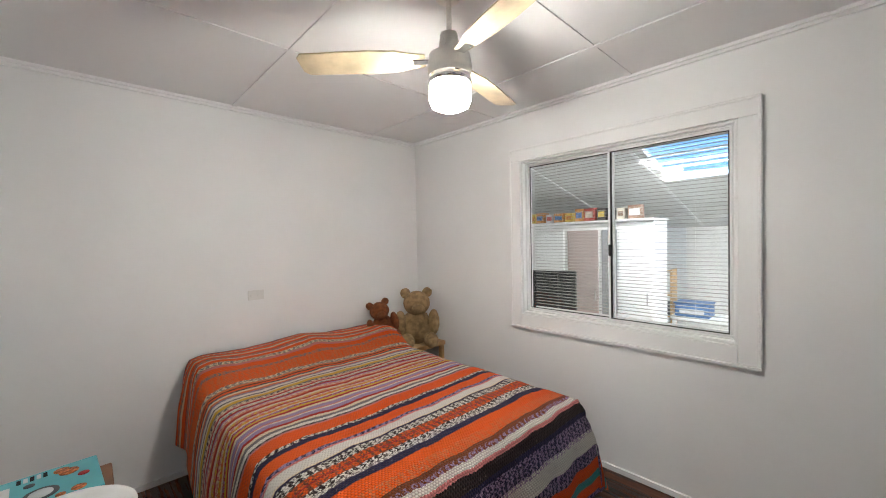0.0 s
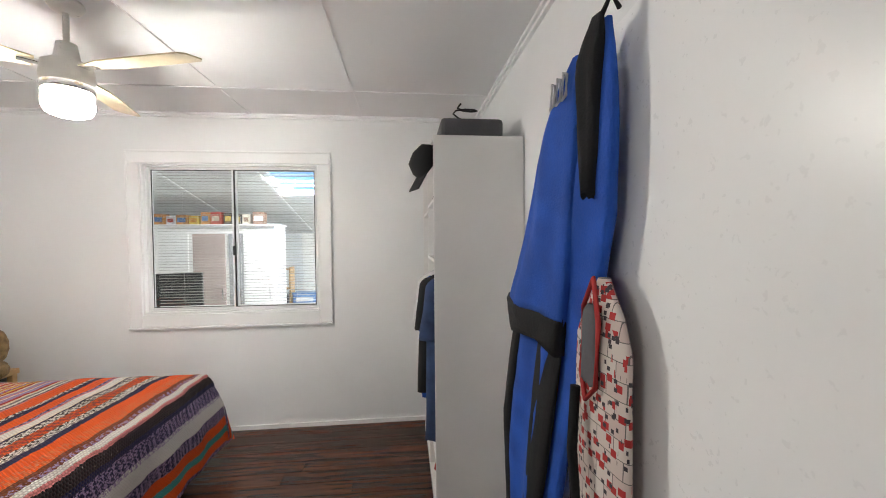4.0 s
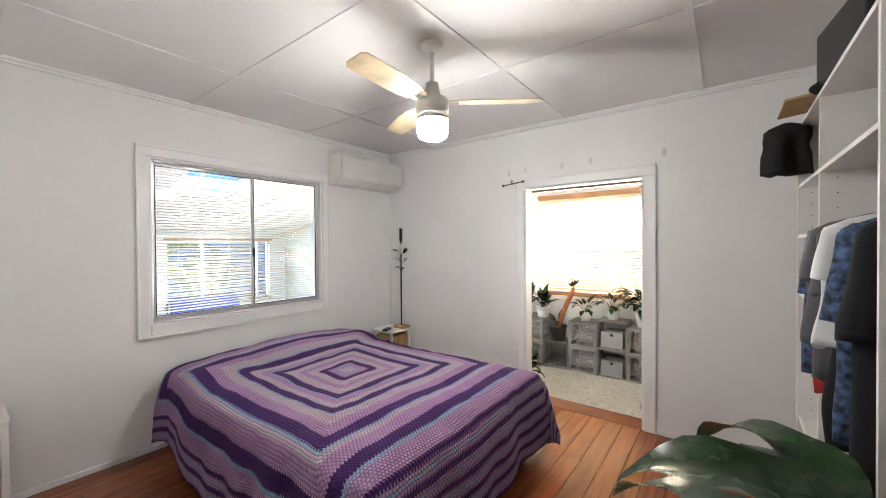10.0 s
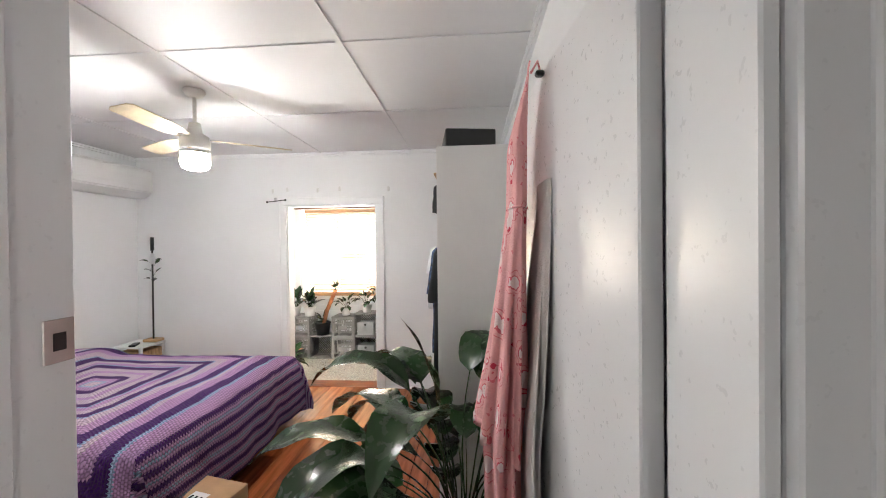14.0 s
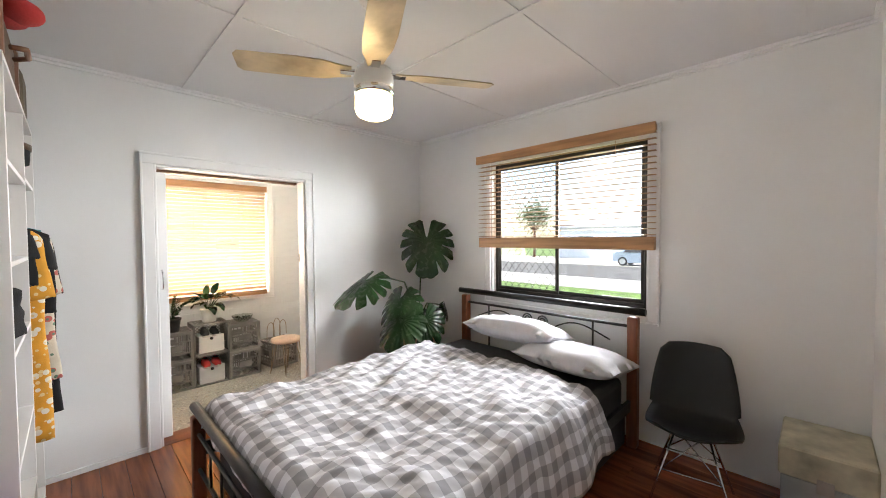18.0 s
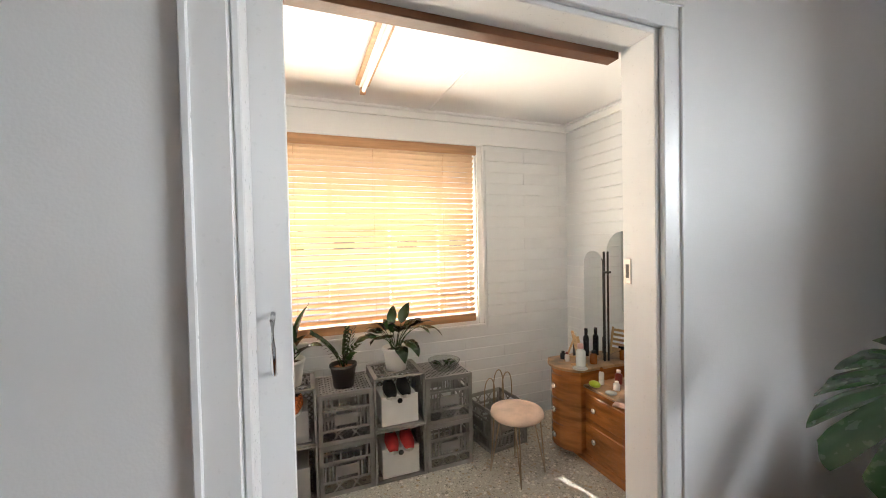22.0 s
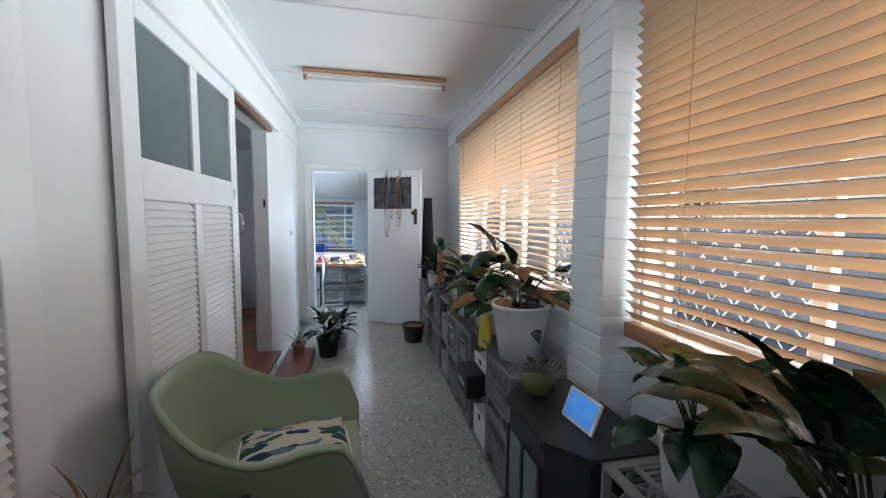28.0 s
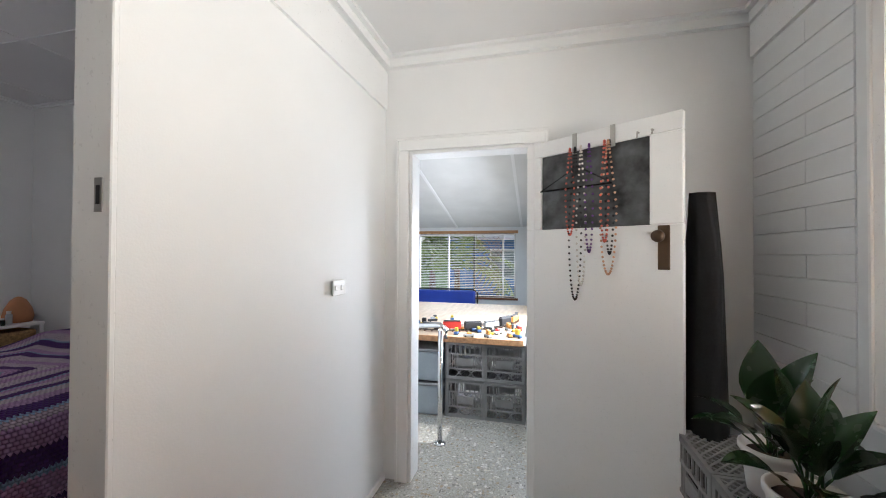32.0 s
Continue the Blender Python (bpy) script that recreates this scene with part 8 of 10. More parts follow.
w2d = open_wardrobe("wardrobe", "tall white open wardrobe beside a leafy plant", 1.45, 0.53, 2.145, pose(0.405, 2.535, 0, 0, 0, -90) @ Matrix.Translation((-1.45, 0, 0)), 0.42, (1.80, 1.52, 1.20, 0.5, 0.3), (1.80,), False)
part("hanging_rail", tube([(0.62, 0.24, 1.62), (1.43, 0.24, 1.62)], 0.012, 8), CHROME, w2d)
for k, (mt, ln, lb) in enumerate(((BLKC, 1.15, "long black dress"), (PLAID, 0.72, "blue plaid shirt"), (WHT, 0.45, "white and pink top"), (BLKC, 0.8, "black jacket"), (GREYC, 0.6, "grey top"), (GREYC, 0.5, "dark patterned top"), (REDC, 0.7, "red shirt"), (PLAID, 0.65, "dark check shirt"))):
    garment(0.44, hung_cloth(0.44, 0.09, ln, k * 2.3), ln, k * 2.3, mt, lb + " hanging in the open wardrobe", pose(0.60 - 0.02 * (k % 3), 2.64 + 0.085 * k, 1.60, 0, 0, 4 - 3 * (k % 3)), "clothes in the wardrobe")
solo("black_box", rbox(0, 0, 0, 0.34, 0.42, 0.20, 0.01, 2), POTB, "black box on top of the wardrobe", "box", pose(0.44, 2.84, 2.147, 0, 0, 8))
solo("hat", lathe([(0, 0.09), (0.07, 0.09), (0.085, 0.01), (0.15, 0.0), (0.155, 0.006), (0.09, 0.02)], 22), BLKC, "black brimmed hat on top of the wardrobe", "hat", pose(0.52, 3.30, 2.147))
solo("framed_picture", rbox(0, 0, 0, 0.24, 0.32, 0.012, 0.002, 1), PINE, "picture frame lying over the wardrobe edge", "picture", pose(0.30, 3.42, 2.148, 0, -6, 0))
bg = solo("hanging_bag", hung_cloth(0.20, 0.15, 0.28, 3.3, 0.1, 4, shoulder=0.3, fold=0.4), BLKC, "black bag hung at the wardrobe's top corner", "bag", pose(0.35, 3.88, 2.15))
for k, (y, z, mt, lb) in enumerate(((2.95, 1.822, GREYC, "grey headphones"), (3.3, 1.822, BLKC, "dark folded cloth"), (3.6, 1.542, WHT, "white folded cloth"), (3.7, 1.222, BLUE, "blue ribbon"), (3.55, 0.522, WHT, "white folded cloth"))):
    solo("folded_item", lathe([(0, 0), (0.09, 0.0), (0.10, 0.03), (0.08, 0.08), (0, 0.10)], 14), mt, lb + " on a wardrobe shelf", "clothing", pose(0.58, y, z))
cb = thing("cardboard_box", "small closed carton with a shipping label at the bed foot", "box", pose(-0.86, 2.20, 0, 0, 0, -12))
CARD = mat("kraft_card", (0.42, 0.26, 0.14), 0.8, var=0.1, scale=6, bump=0.05)
part("carton", rbox(-0.20, -0.15, 0, 0.20, 0.15, 0.26, 0.004, 1), CARD, cb)
part("shipping_label", rbox(-0.02, -0.06, 0.2602, 0.08, 0.02, 0.261, 0.0003, 1), WHT, cb)
for k in range(3):
    part("label_bar", rbox(-0.01 + 0.03 * k, -0.05, 0.2612, 0.005 + 0.03 * k, -0.01, 0.2616, 0.0001, 1), BLKC, cb)
spathe = potted("big leafy spathe plant in a dark pot on the floor", pose(0.56, 1.98, 0), 0.17, 0.30, POTB, DROOP, 54, 1.2, 51, taper=0.8, rr=0.6)
ob = new("leaf", UPRIGHT)
ob.matrix_basis = pose(-0.06, 0.0, 0.28, 0, 0, 200)
ob.parent = spathe
for k, x in enumerate((-1.62, -1.45, -1.1, -0.85, -0.30)):
    solo("adhesive_hook", rbox(-0.012, -0.012, 0, 0.012, 0, 0.05, 0.004, 1), ALMOND, "small white adhesive hook on the wall", "hook", pose(x, 4.404, 2.17 + 0.012 * (k % 2)), "hooks over the doorway")
hk = thing("curtain_rod_end", "short black curtain rod bracket over the doorway", "bracket", pose(-1.58, 4.40, 2.09))
part("rod", tube([(-0.09, -0.03, -0.02), (0.12, -0.03, 0.0)], 0.005, 6), BLACK, hk)
part("bracket", rbox(-0.01, -0.03, -0.02, 0.005, 0.003, 0.03, 0.002, 1), CHROME, hk)
for p in ((-0.09, -0.03, -0.02), (0.12, -0.03, 0.0)):
    bm = bmesh.new()
    bmesh.ops.create_uvsphere(bm, u_segments=10, v_segments=8, radius=0.012)
    part("finial", bm, BLACK, hk, m=pose(*p))

# ---------------------------------------------------------------- third bedroom
w3d = open_wardrobe("wardrobe", "tall white open wardrobe with shelves and dresses", 1.33, 0.53, 2.11, pose(1.60, 2.92, 0, 0, 0, 90), 0.598, (1.76, 1.41, 1.10, 0.7, 0.35), (1.78,), False)
part("hanging_rail", tube([(0.81, 0.22, 1.60), (1.31, 0.22, 1.60)], 0.012, 8), CHROME, w3d)
def spotted(name, base, spots, size, second=None):
    """Cotton printed all over with small spots of one or two colours."""
    m = mat(name, base, 0.9, var=0.1, scale=12, bump=0.15, bscale=200)
    nt = m.node_tree
    b = nt.nodes["Principled BSDF"]
    last = b.inputs["Base Color"].links[0].from_socket
    tc = nt.nodes.new("ShaderNodeTexCoord")
    for sc_, lim, c in ((1.0 / size, 0.34, spots), (1.3 / size, 0.26, second)):
        if c:
            vo = nt.nodes.new("ShaderNodeTexVoronoi")
            vo.inputs["Scale"].default_value = sc_
            nt.links.new(tc.outputs["Object"], vo.inputs[0])
            last = mix_col(nt, math_node(nt, "LESS_THAN", vo.outputs["Distance"], lim), last, c)
    nt.links.new(last, b.inputs["Base Color"])
    return m


def hooped(name, base, line, period):
    """Cotton with level stripes."""
    m = mat(name, base, 0.9, var=0.1, scale=12, bump=0.15, bscale=200)
    nt = m.node_tree
    b = nt.nodes["Principled BSDF"]
    last = b.inputs["Base Color"].links[0].from_socket
    tc = nt.nodes.new("ShaderNodeTexCoord")
    sp = nt.nodes.new("ShaderNodeSeparateXYZ")
    nt.links.new(tc.outputs["Object"], sp.inputs[0])
    f = math_node(nt, "FRACT", math_node(nt, "DIVIDE", math_node(nt, "ADD", sp.outputs["Z"], 9.0), period))
    nt.links.new(mix_col(nt, math_node(nt, "GREATER_THAN", f, 0.55), last, line), b.inputs["Base Color"])
    return m


FLORAL = spotted("yellow_floral_cotton", (0.70, 0.33, 0.04), (0.74, 0.70, 0.60), 0.045, (0.74, 0.58, 0.30))
CREAMF = spotted("cream_floral_cotton", (0.62, 0.56, 0.46), (0.45, 0.12, 0.10), 0.05, (0.12, 0.20, 0.14))
POLKA = spotted("black_dotted_cotton", (0.012, 0.012, 0.014), (0.60, 0.58, 0.55), 0.028)
TEALC = mat("teal_cotton", (0.03, 0.22, 0.23), 0.9, var=0.15, bump=0.2, bscale=200)
HOOPS = hooped("navy_white_hoops", (0.02, 0.03, 0.09), (0.62, 0.62, 0.63), 0.03)
for k, (mt, ln, lb) in enumerate(((BLKC, 0.30, "cropped black top"), (FLORAL, 1.10, "yellow and white floral dress"), (BLKC, 0.45, "black top"), (WHT, 0.62, "white blouse"), (TEALC, 0.26, "cropped teal top"), (CREAMF, 0.85, "cream floral dress"), (HOOPS, 0.98, "navy and white striped dress"), (POLKA, 0.90, "black spotted dress"), (BLKC, 1.05, "long black dress"), (BLKC, 0.9, "short black dress"))):
    garment(0.40, hung_cloth(0.40, 0.045, ln, 1 + k * 1.9, flare=0.05 + 0.05 * (k % 3), folds=5, fold=0.4, shoulder=0.12), ln, k * 1.9, mt, lb + " hanging in the open wardrobe", pose(1.41 + 0.025 * (k % 3), 3.75 + 0.047 * k, 1.585 + 0.01 * (k % 2), 0, 0, 6 * (k % 2) - 3), "dresses in the wardrobe")
sc = thing("suitcase", "old brown leather suitcase on the wardrobe", "suitcase", pose(1.31, 3.24, 2.112))
LEATH = mat("brown_leather", (0.085, 0.045, 0.022), 0.5, var=0.3, scale=8, bump=0.25, bscale=90)
part("case", rbox(-0.24, -0.28, 0, 0.28, 0.30, 0.20, 0.02, 2), LEATH, sc)
for y in (-0.26, 0.28):
    for x in (-0.22, 0.26):
        part("corner_stud", rbox(x - 0.03, y - 0.03, -0.001, x + 0.03, y + 0.03, 0.202, 0.01, 1), BROWN, sc)
part("handle", tube([(0.29, -0.06, 0.10), (0.33, -0.04, 0.11), (0.33, 0.06, 0.11), (0.29, 0.08, 0.10)], 0.010, 8), BROWN, sc)
rc = bmesh.new()
for k in range(9):
    bmesh.ops.create_uvsphere(rc, u_segments=14, v_segments=8, radius=1.0, matrix=Matrix.Translation((-0.12 + 0.05 * k, 0.05 * math.sin(k * 2), 0.04 + 0.02 * math.cos(k * 1.3))) @ Matrix.Diagonal((0.09, 0.12, 0.045, 1)))
solo("red_cloth", rc, REDC, "crumpled red cloth on the suitcase", "clothing", pose(1.40, 3.16, 2.315) @ Matrix.Scale(0.8, 4), smooth=True)
solo("hat", lathe([(0, 0.10), (0.09, 0.10), (0.10, 0.01), (0.16, 0.0), (0.165, 0.006), (0.105, 0.03), (0.0, 0.03)], 22), BROWN, "brown round hat on the wardrobe", "hat", pose(1.40, 3.70, 2.112))
for k, (y, z, mt, lb) in enumerate(((3.42, 1.779, WHT, "white hanger bundle"), (3.42, 1.429, CLEAR, "clear plastic tub"), (3.2, 0.722, BLKC, "black folded cloth"), (3.3, 0.80, PURP, "purple folded cloth"), (3.2, 0.372, BLKC, "black folded cloth"))):
    solo("folded_item", lathe([(0, 0), (0.10, 0.0), (0.12, 0.03), (0.10, 0.09), (0, 0.10)], 14), mt, lb + " on a wardrobe shelf", "clothing", pose(1.44, y, z))
ob_ = thing("leather_bag", "worn olive leather bag standing on the wardrobe", "bag", pose(1.42, 4.02, 2.112))
part("body", rbox(-0.2, -0.12, 0, 0.17, 0.14, 0.26, 0.03, 2), mat("olive_leather", (0.10, 0.075, 0.04), 0.55, var=0.3, scale=8, bump=0.25, bscale=90), ob_)
part("handle", tube([(-0.08, 0, 0.25), (-0.05, 0, 0.33), (0.05, 0, 0.33), (0.08, 0, 0.25)], 0.012, 8), LEATH, ob_)
for x, y in ((1.40, 3.86), (1.46, 4.02)):
    solo("tin", lathe([(0, 0), (0.06, 0), (0.062, 0.004), (0.062, 0.085), (0.058, 0.092), (0, 0.092)], 20), BLKC, "dark round tin on the wardrobe shelf", "tin", pose(x, y, 1.7995))
hb = thing("hat_box", "round brown hat box with a tan rim on the wardrobe shelf", "box", pose(1.46, 3.98, 1.893))
part("case", lathe([(0, 0), (0.14, 0), (0.145, 0.07), (0, 0.07)], 28), BLKC, hb)
part("lid", lathe([(0, 0.071), (0.15, 0.071), (0.15, 0.10), (0.14, 0.105), (0, 0.105)], 28), LEATH, hb, "tan leather lid")
solo("folded_clothes", hung_cloth(0.24, 0.30, 0.20, 6.1, 0.1, 5, shoulder=0.6, fold=0.4), BLKC, "black and white striped clothes spilling from the wardrobe shelf", "clothing", pose(1.47, 3.36, 1.12 + 0.20))
LILAC = mat("lilac_paint", (0.26, 0.15, 0.38), 0.4, var=0.06, bump=0.03)
PINKP = mat("pink_paint", (0.48, 0.26, 0.32), 0.4, var=0.08, bump=0.04)
dr = thing("drawer_unit", "small lilac chest with a pink top", "chest", pose(1.32, 2.62, 0))
part("case", rbox(-0.24, -0.25, 0.02, 0.22, 0.25, 0.735, 0.004, 1), LILAC, dr)
part("top", rbox(-0.25, -0.26, 0.7355, 0.24, 0.26, 0.755, 0.004, 1), PINKP, dr, "pink top board")
for z in (0.15, 0.38, 0.61):
    part("drawer", rbox(0.221, -0.235, z - 0.10, 0.234, 0.235, z + 0.10, 0.003, 1), PINKP, dr, "pink drawer front")
for x, y, s, lb in ((1.36, 2.58, 1.0, "glass bottle of water with a cutting"), (1.24, 2.50, 1.15, "tall glass bottle of water"), (1.22, 2.70, 0.9, "glass jar of water with a cutting")):
    t = thing("glass_vase", lb + " on the chest", "vase", pose(x, y, 0.756) @ Matrix.Scale(s, 4))
    part("glass", lathe([(0.038, 0.0), (0.042, 0.01), (0.042, 0.12), (0.022, 0.16), (0.024, 0.185)], 20), CLEAR, t)
    part("water", lathe([(0, 0.003), (0.038, 0.003), (0.039, 0.08), (0, 0.08)], 18), GREENW, t)
    for k in range(5):
        ob = new("leaf", PADDLE[k % 3])
        ob.matrix_basis = pose(0, 0, 0.12, 0, 0, 75 * k) @ Matrix.Scale(0.5, 4)
        ob.parent = t
t = thing("clay_vase", "terracotta vase with a wire loop on the chest", "vase", pose(1.16, 2.62, 0.756))
part("body", lathe([(0, 0), (0.05, 0), (0.075, 0.06), (0.05, 0.16), (0.03, 0.2), (0.04, 0.22)], 20), POTP, t)
part("wire", tube([(0, 0, 0.2), (0.03, 0.02, 0.34), (0.0, 0.03, 0.40), (-0.03, 0.02, 0.36), (0.02, 0, 0.2)], 0.002, 5), STEEL, t)
# white cane chair back near the chest
cc = thing("white_chair", "white painted curved chair beside the chest", "chair", pose(1.27, 1.62, 0, 0, 0, 90))
part("seat", rbox(-0.2, -0.2, 0.43, 0.2, 0.2, 0.46, 0.01, 2), POTW, cc)
part("back_post", tube([(0.17, 0.16, 0.44), (0.20, 0.19, 0.62), (0.18, 0.20, 0.78), (0.13, 0.19, 0.88)], 0.018, 8), POTW, cc)
part("back_post", tube([(-0.17, 0.16, 0.44), (-0.20, 0.19, 0.62), (-0.18, 0.20, 0.78), (-0.13, 0.19, 0.88)], 0.018, 8), POTW, cc)
part("back_rail", tube([(0.13, 0.19, 0.88), (0.0, 0.20, 0.92), (-0.13, 0.19, 0.88)], 0.018, 8), POTW, cc)
for x in (-0.17, 0.17):
    for y in (-0.17, 0.17):
        part("leg", tube([(x, y, 0.43), (x * 1.1, y * 1.1, 0.0)], 0.015, 8), POTW, cc)

# black shell chair
ch = thing("shell_chair", "black moulded shell chair on wire legs", "chair", pose(4.20, 1.56, 0, 0, 0, -80))
bm = bmesh.new()
rows = []
for k in range(17):
    s = k / 16
    if s < 0.5:
        q = s / 0.5
        y, z, w = -0.22 + 0.40 * q, 0.44 - 0.035 * math.sin(math.pi * q), 0.20 + 0.03 * math.sin(math.pi * q)
    else:
        q = (s - 0.5) / 0.5
        a = q * 1.45
        y, z, w = 0.18 + 0.10 * math.sin(a), 0.44 + 0.40 * q ** 1.1, 0.225 - 0.06 * q ** 2
    row = []
    for j in range(11):
        u = 2 * j / 10 - 1
        cupz = 0.045 * abs(u) ** 2.2 * (1 if s < 0.5 else 1 - (s - 0.5) * 2)
        cupy = 0 if s < 0.5 else -0.06 * abs(u) ** 2
        edge = 1.0 if 0 < k < 16 else 0.8
        row.append(bm.verts.new((u * w * edge, y + cupy, z + cupz)))
    rows.append(row)
for r0, r1 in zip(rows, rows[1:]):
    for j in range(10):
        bm.faces.new((r0[j], r0[j + 1], r1[j + 1], r1[j])).smooth = True
sh = part("shell", bm, mat("black_plastic", (0.014, 0.015, 0.018), 0.5, var=0.1, bump=0.05), ch)
md = sh.modifiers.new("thickness", "SOLIDIFY")
md.thickness = 0.010
for x in (-1, 1):
    for y in (-1, 1):
        part("leg", tube([(x * 0.08, y * 0.06, 0.40), (x * 0.20, y * 0.20, 0.0)], 0.006, 6), CHROME, ch)
        part("strut", tube([(x * 0.14, y * 0.13, 0.20), (-x * 0.06, y * 0.05, 0.40)], 0.004, 6), CHROME, ch)
part("cross_bar", tube([(-0.14, -0.13, 0.20), (0.14, -0.13, 0.20)], 0.004, 6), CHROME, ch)
part("cross_bar", tube([(-0.14, 0.13, 0.20), (0.14, 0.13, 0.20)], 0.004, 6), CHROME, ch)
bx = thing("painted_box", "low painted timber chest with a worn pale lid", "chest", pose(4.455, 1.03, 0, 0, 0, 0))
part("case", rbox(-0.20, -0.16, 0, 0.20, 0.16, 0.30, 0.005, 1), mat("grey_blue_paint", (0.42, 0.45, 0.46), 0.5, var=0.15, bump=0.1), bx)
part("lid", rbox(-0.21, -0.17, 0.301, 0.21, 0.17, 0.45, 0.008, 1), mat("worn_cream_paint", (0.50, 0.47, 0.36), 0.5, var=0.25, scale=8, bump=0.1), bx, "worn pale lid")
part("clasp", rbox(-0.214, -0.03, 0.26, -0.201, 0.03, 0.33, 0.002, 1), STEEL, bx)

# monstera beside the bed head
mo = thing("monstera_plant", "tall monstera in a paper-wrapped pot on a stool", "plant", pose(4.28, 3.98, 0))
PAPER = mat("brown_paper_wrap", (0.33, 0.19, 0.11), 0.7, var=0.15, scale=8, bump=0.4, bscale=20)
part("stool", lathe([(0, 0), (0.13, 0.0), (0.14, 0.36), (0, 0.36)], 20), BLACK, mo, "dark stand")
bm = rbox(-0.19, -0.16, 0.362, 0.17, 0.16, 0.70, 0.02, 2)
for v in bm.verts:
    k = 0.82 + 0.5 * (v.co.z - 0.36)
    v.co.x *= k + 0.03 * math.sin(v.co.z * 31 + v.co.y * 9)
    v.co.y *= k
    v.co.z += 0.02 * math.sin(v.co.x * 23) * (v.co.z > 0.6)
part("pot", bm, PAPER, mo, "brown paper pot cover")
part("inner_pot", lathe([(0, 0.62), (0.13, 0.62), (0.14, 0.745), (0.125, 0.745), (0.12, 0.715), (0, 0.71)], 20), POTB, mo, "black inner pot")


def split_leaf(name, r):
    """A heart-shaped blade with deep narrow cuts between rounded lobes, folded along its midrib and drooping at the rim."""
    bm = bmesh.new()
    n = 150
    cuts = [radians(c) for c in (24, 50, 76, 102, 128)]
    hub = bm.verts.new((0, 0, 0))
    rings = [[], [], [], []]
    for i in range(n + 1):
        a = -radians(168) + 2 * radians(168) * i / n
        q = abs(a)
        rim = r * (0.86 + 0.42 * math.cos(q) ** 2 * (q < 1.57) + 0.10 * math.sin(q) - 0.22 * max(0.0, q - 2.3))
        rim *= 1 + 0.03 * math.sin(q * 14)
        slit = min(1.0, min(abs(q - c) for c in cuts) / 0.075)
        deep = 0.42 + 0.58 * slit ** 0.5
        for k, f in enumerate((0.25, 0.5, 0.78, 1.0)):
            d = rim * min(f, deep * (0.97 + 0.03 * f))
            x, y = d * math.cos(a), d * math.sin(a)
            z = 0.16 * abs(y) - 0.62 * y * y / r - 0.16 * max(0.0, x) ** 2 / r + 0.012 * r * math.sin(q * 23) * f
            rings[k].append(bm.verts.new((x + 0.10 * r, y, z)))
    for i in range(n):
        bm.faces.new((hub, rings[0][i], rings[0][i + 1])).smooth = True
        for k in range(3):
            bm.faces.new((rings[k][i], rings[k + 1][i], rings[k + 1][i + 1], rings[k][i + 1])).smooth = True
    return finish(name, bm, LEAF)


MONS = [split_leaf("leaf_blade", 0.26), split_leaf("leaf_blade", 0.23)]
for k, (tx, ty, tz, yaw, tilt, sc_) in enumerate(((0.06, -0.06, 1.50, -135, 74, 1.12), (-0.68, -0.05, 1.12, 188, 26, 1.1), (-0.32, -0.10, 0.92, 200, 48, 0.85), (-0.40, -0.22, 0.76, 205, 42, 1.0), (-0.16, -0.26, 0.74, 230, 66, 0.8), (0.20, -0.18, 0.78, -60, 70, 0.45), (-0.24, 0.02, 0.78, 170, 55, 0.7))):
    part("stem", tube([(0, 0, 0.66), (tx * 0.3, ty * 0.3, 0.70 + (tz - 0.6) * 0.7), (tx * 0.75, ty * 0.75, tz + 0.03), (tx, ty, tz)], 0.008, 6), LEAF, mo)
    ob = new("leaf_blade", MONS[k % 2])
    ob.matrix_basis = pose(tx, ty, tz, 0, tilt, yaw) @ Matrix.Scale(sc_, 4)
    ob.parent = mo

# ---------------------------------------------------------------- west room beyond the windows
WEATHER = mat("white_lining_board", (0.70, 0.71, 0.71), 0.5, var=0.04, scale=3, bump=0.05, bscale=60)
PALEBLUE = mat("pale_blue_wall", (0.52, 0.62, 0.68), 0.5, var=0.03, scale=2, bump=0.05)
SKYPANE = glass_mat("blue_skylight_sheet", (0.62, 0.80, 0.98), 0.1)
WX, WY0, WY1 = -7.5, -4.5, 5.45


def slope(x):
    return 2.74 + 0.244 * (x + 3.3)


holes = ((-5.4, -4.4, -1.6, -0.92), (-5.5, -4.7, 2.75, 3.35))
bm = bmesh.new()
xs = sorted({WX - 0.1, -3.18, *[v for q in holes for v in q[:2]]})
ys = sorted({WY0, WY1 + 0.1, *[v for q in holes for v in q[2:]]})
for x0, x1 in zip(xs, xs[1:]):
    for y0, y1 in zip(ys, ys[1:]):
        if any(q[0] <= x0 < q[1] and q[2] <= y0 < q[3] for q in holes):
            continue
        v = box(bm, x0, y0, 0, x1, y1, 0.05)
        for p in v:
            p.co.z += slope(p.co.x)
setting("ceiling_west_room", bm, WEATHER, "white sloping sheet ceiling of the side room", "ceiling")
for q in holes:
    bm = bmesh.new()
    v = box(bm, q[0], q[2], 0.02, q[1], q[3], 0.03)
    for p in v:
        p.co.z += slope(p.co.x)
    t = setting("skylight", bm, SKYPANE, "blue translucent skylight sheet in the sloping ceiling", "skylight")
    t.visible_shadow = False
    for f in (0.0, 0.33, 0.66, 1.0):
        x = q[0] + f * (q[1] - q[0])
        part("batten", rbox(x - 0.02, q[2] - 0.04, slope(x) - 0.02, x + 0.02, q[3] + 0.04, slope(x) - 0.002, 0.002, 1), GLOSS, t)
for k in range(9):
    y = WY0 + 0.5 + k * 1.15
    v = rbox(WX, y - 0.018, -0.012, -3.42, y + 0.018, -0.001, 0.002, 1)
    for p in v.verts:
        p.co.z += slope(p.co.x)
    setting("ceiling_cover_strip", v, GLOSS, "white cover strip on the sloping ceiling", "trim")
TW = (3.30, 5.10, 0.46, 1.60)
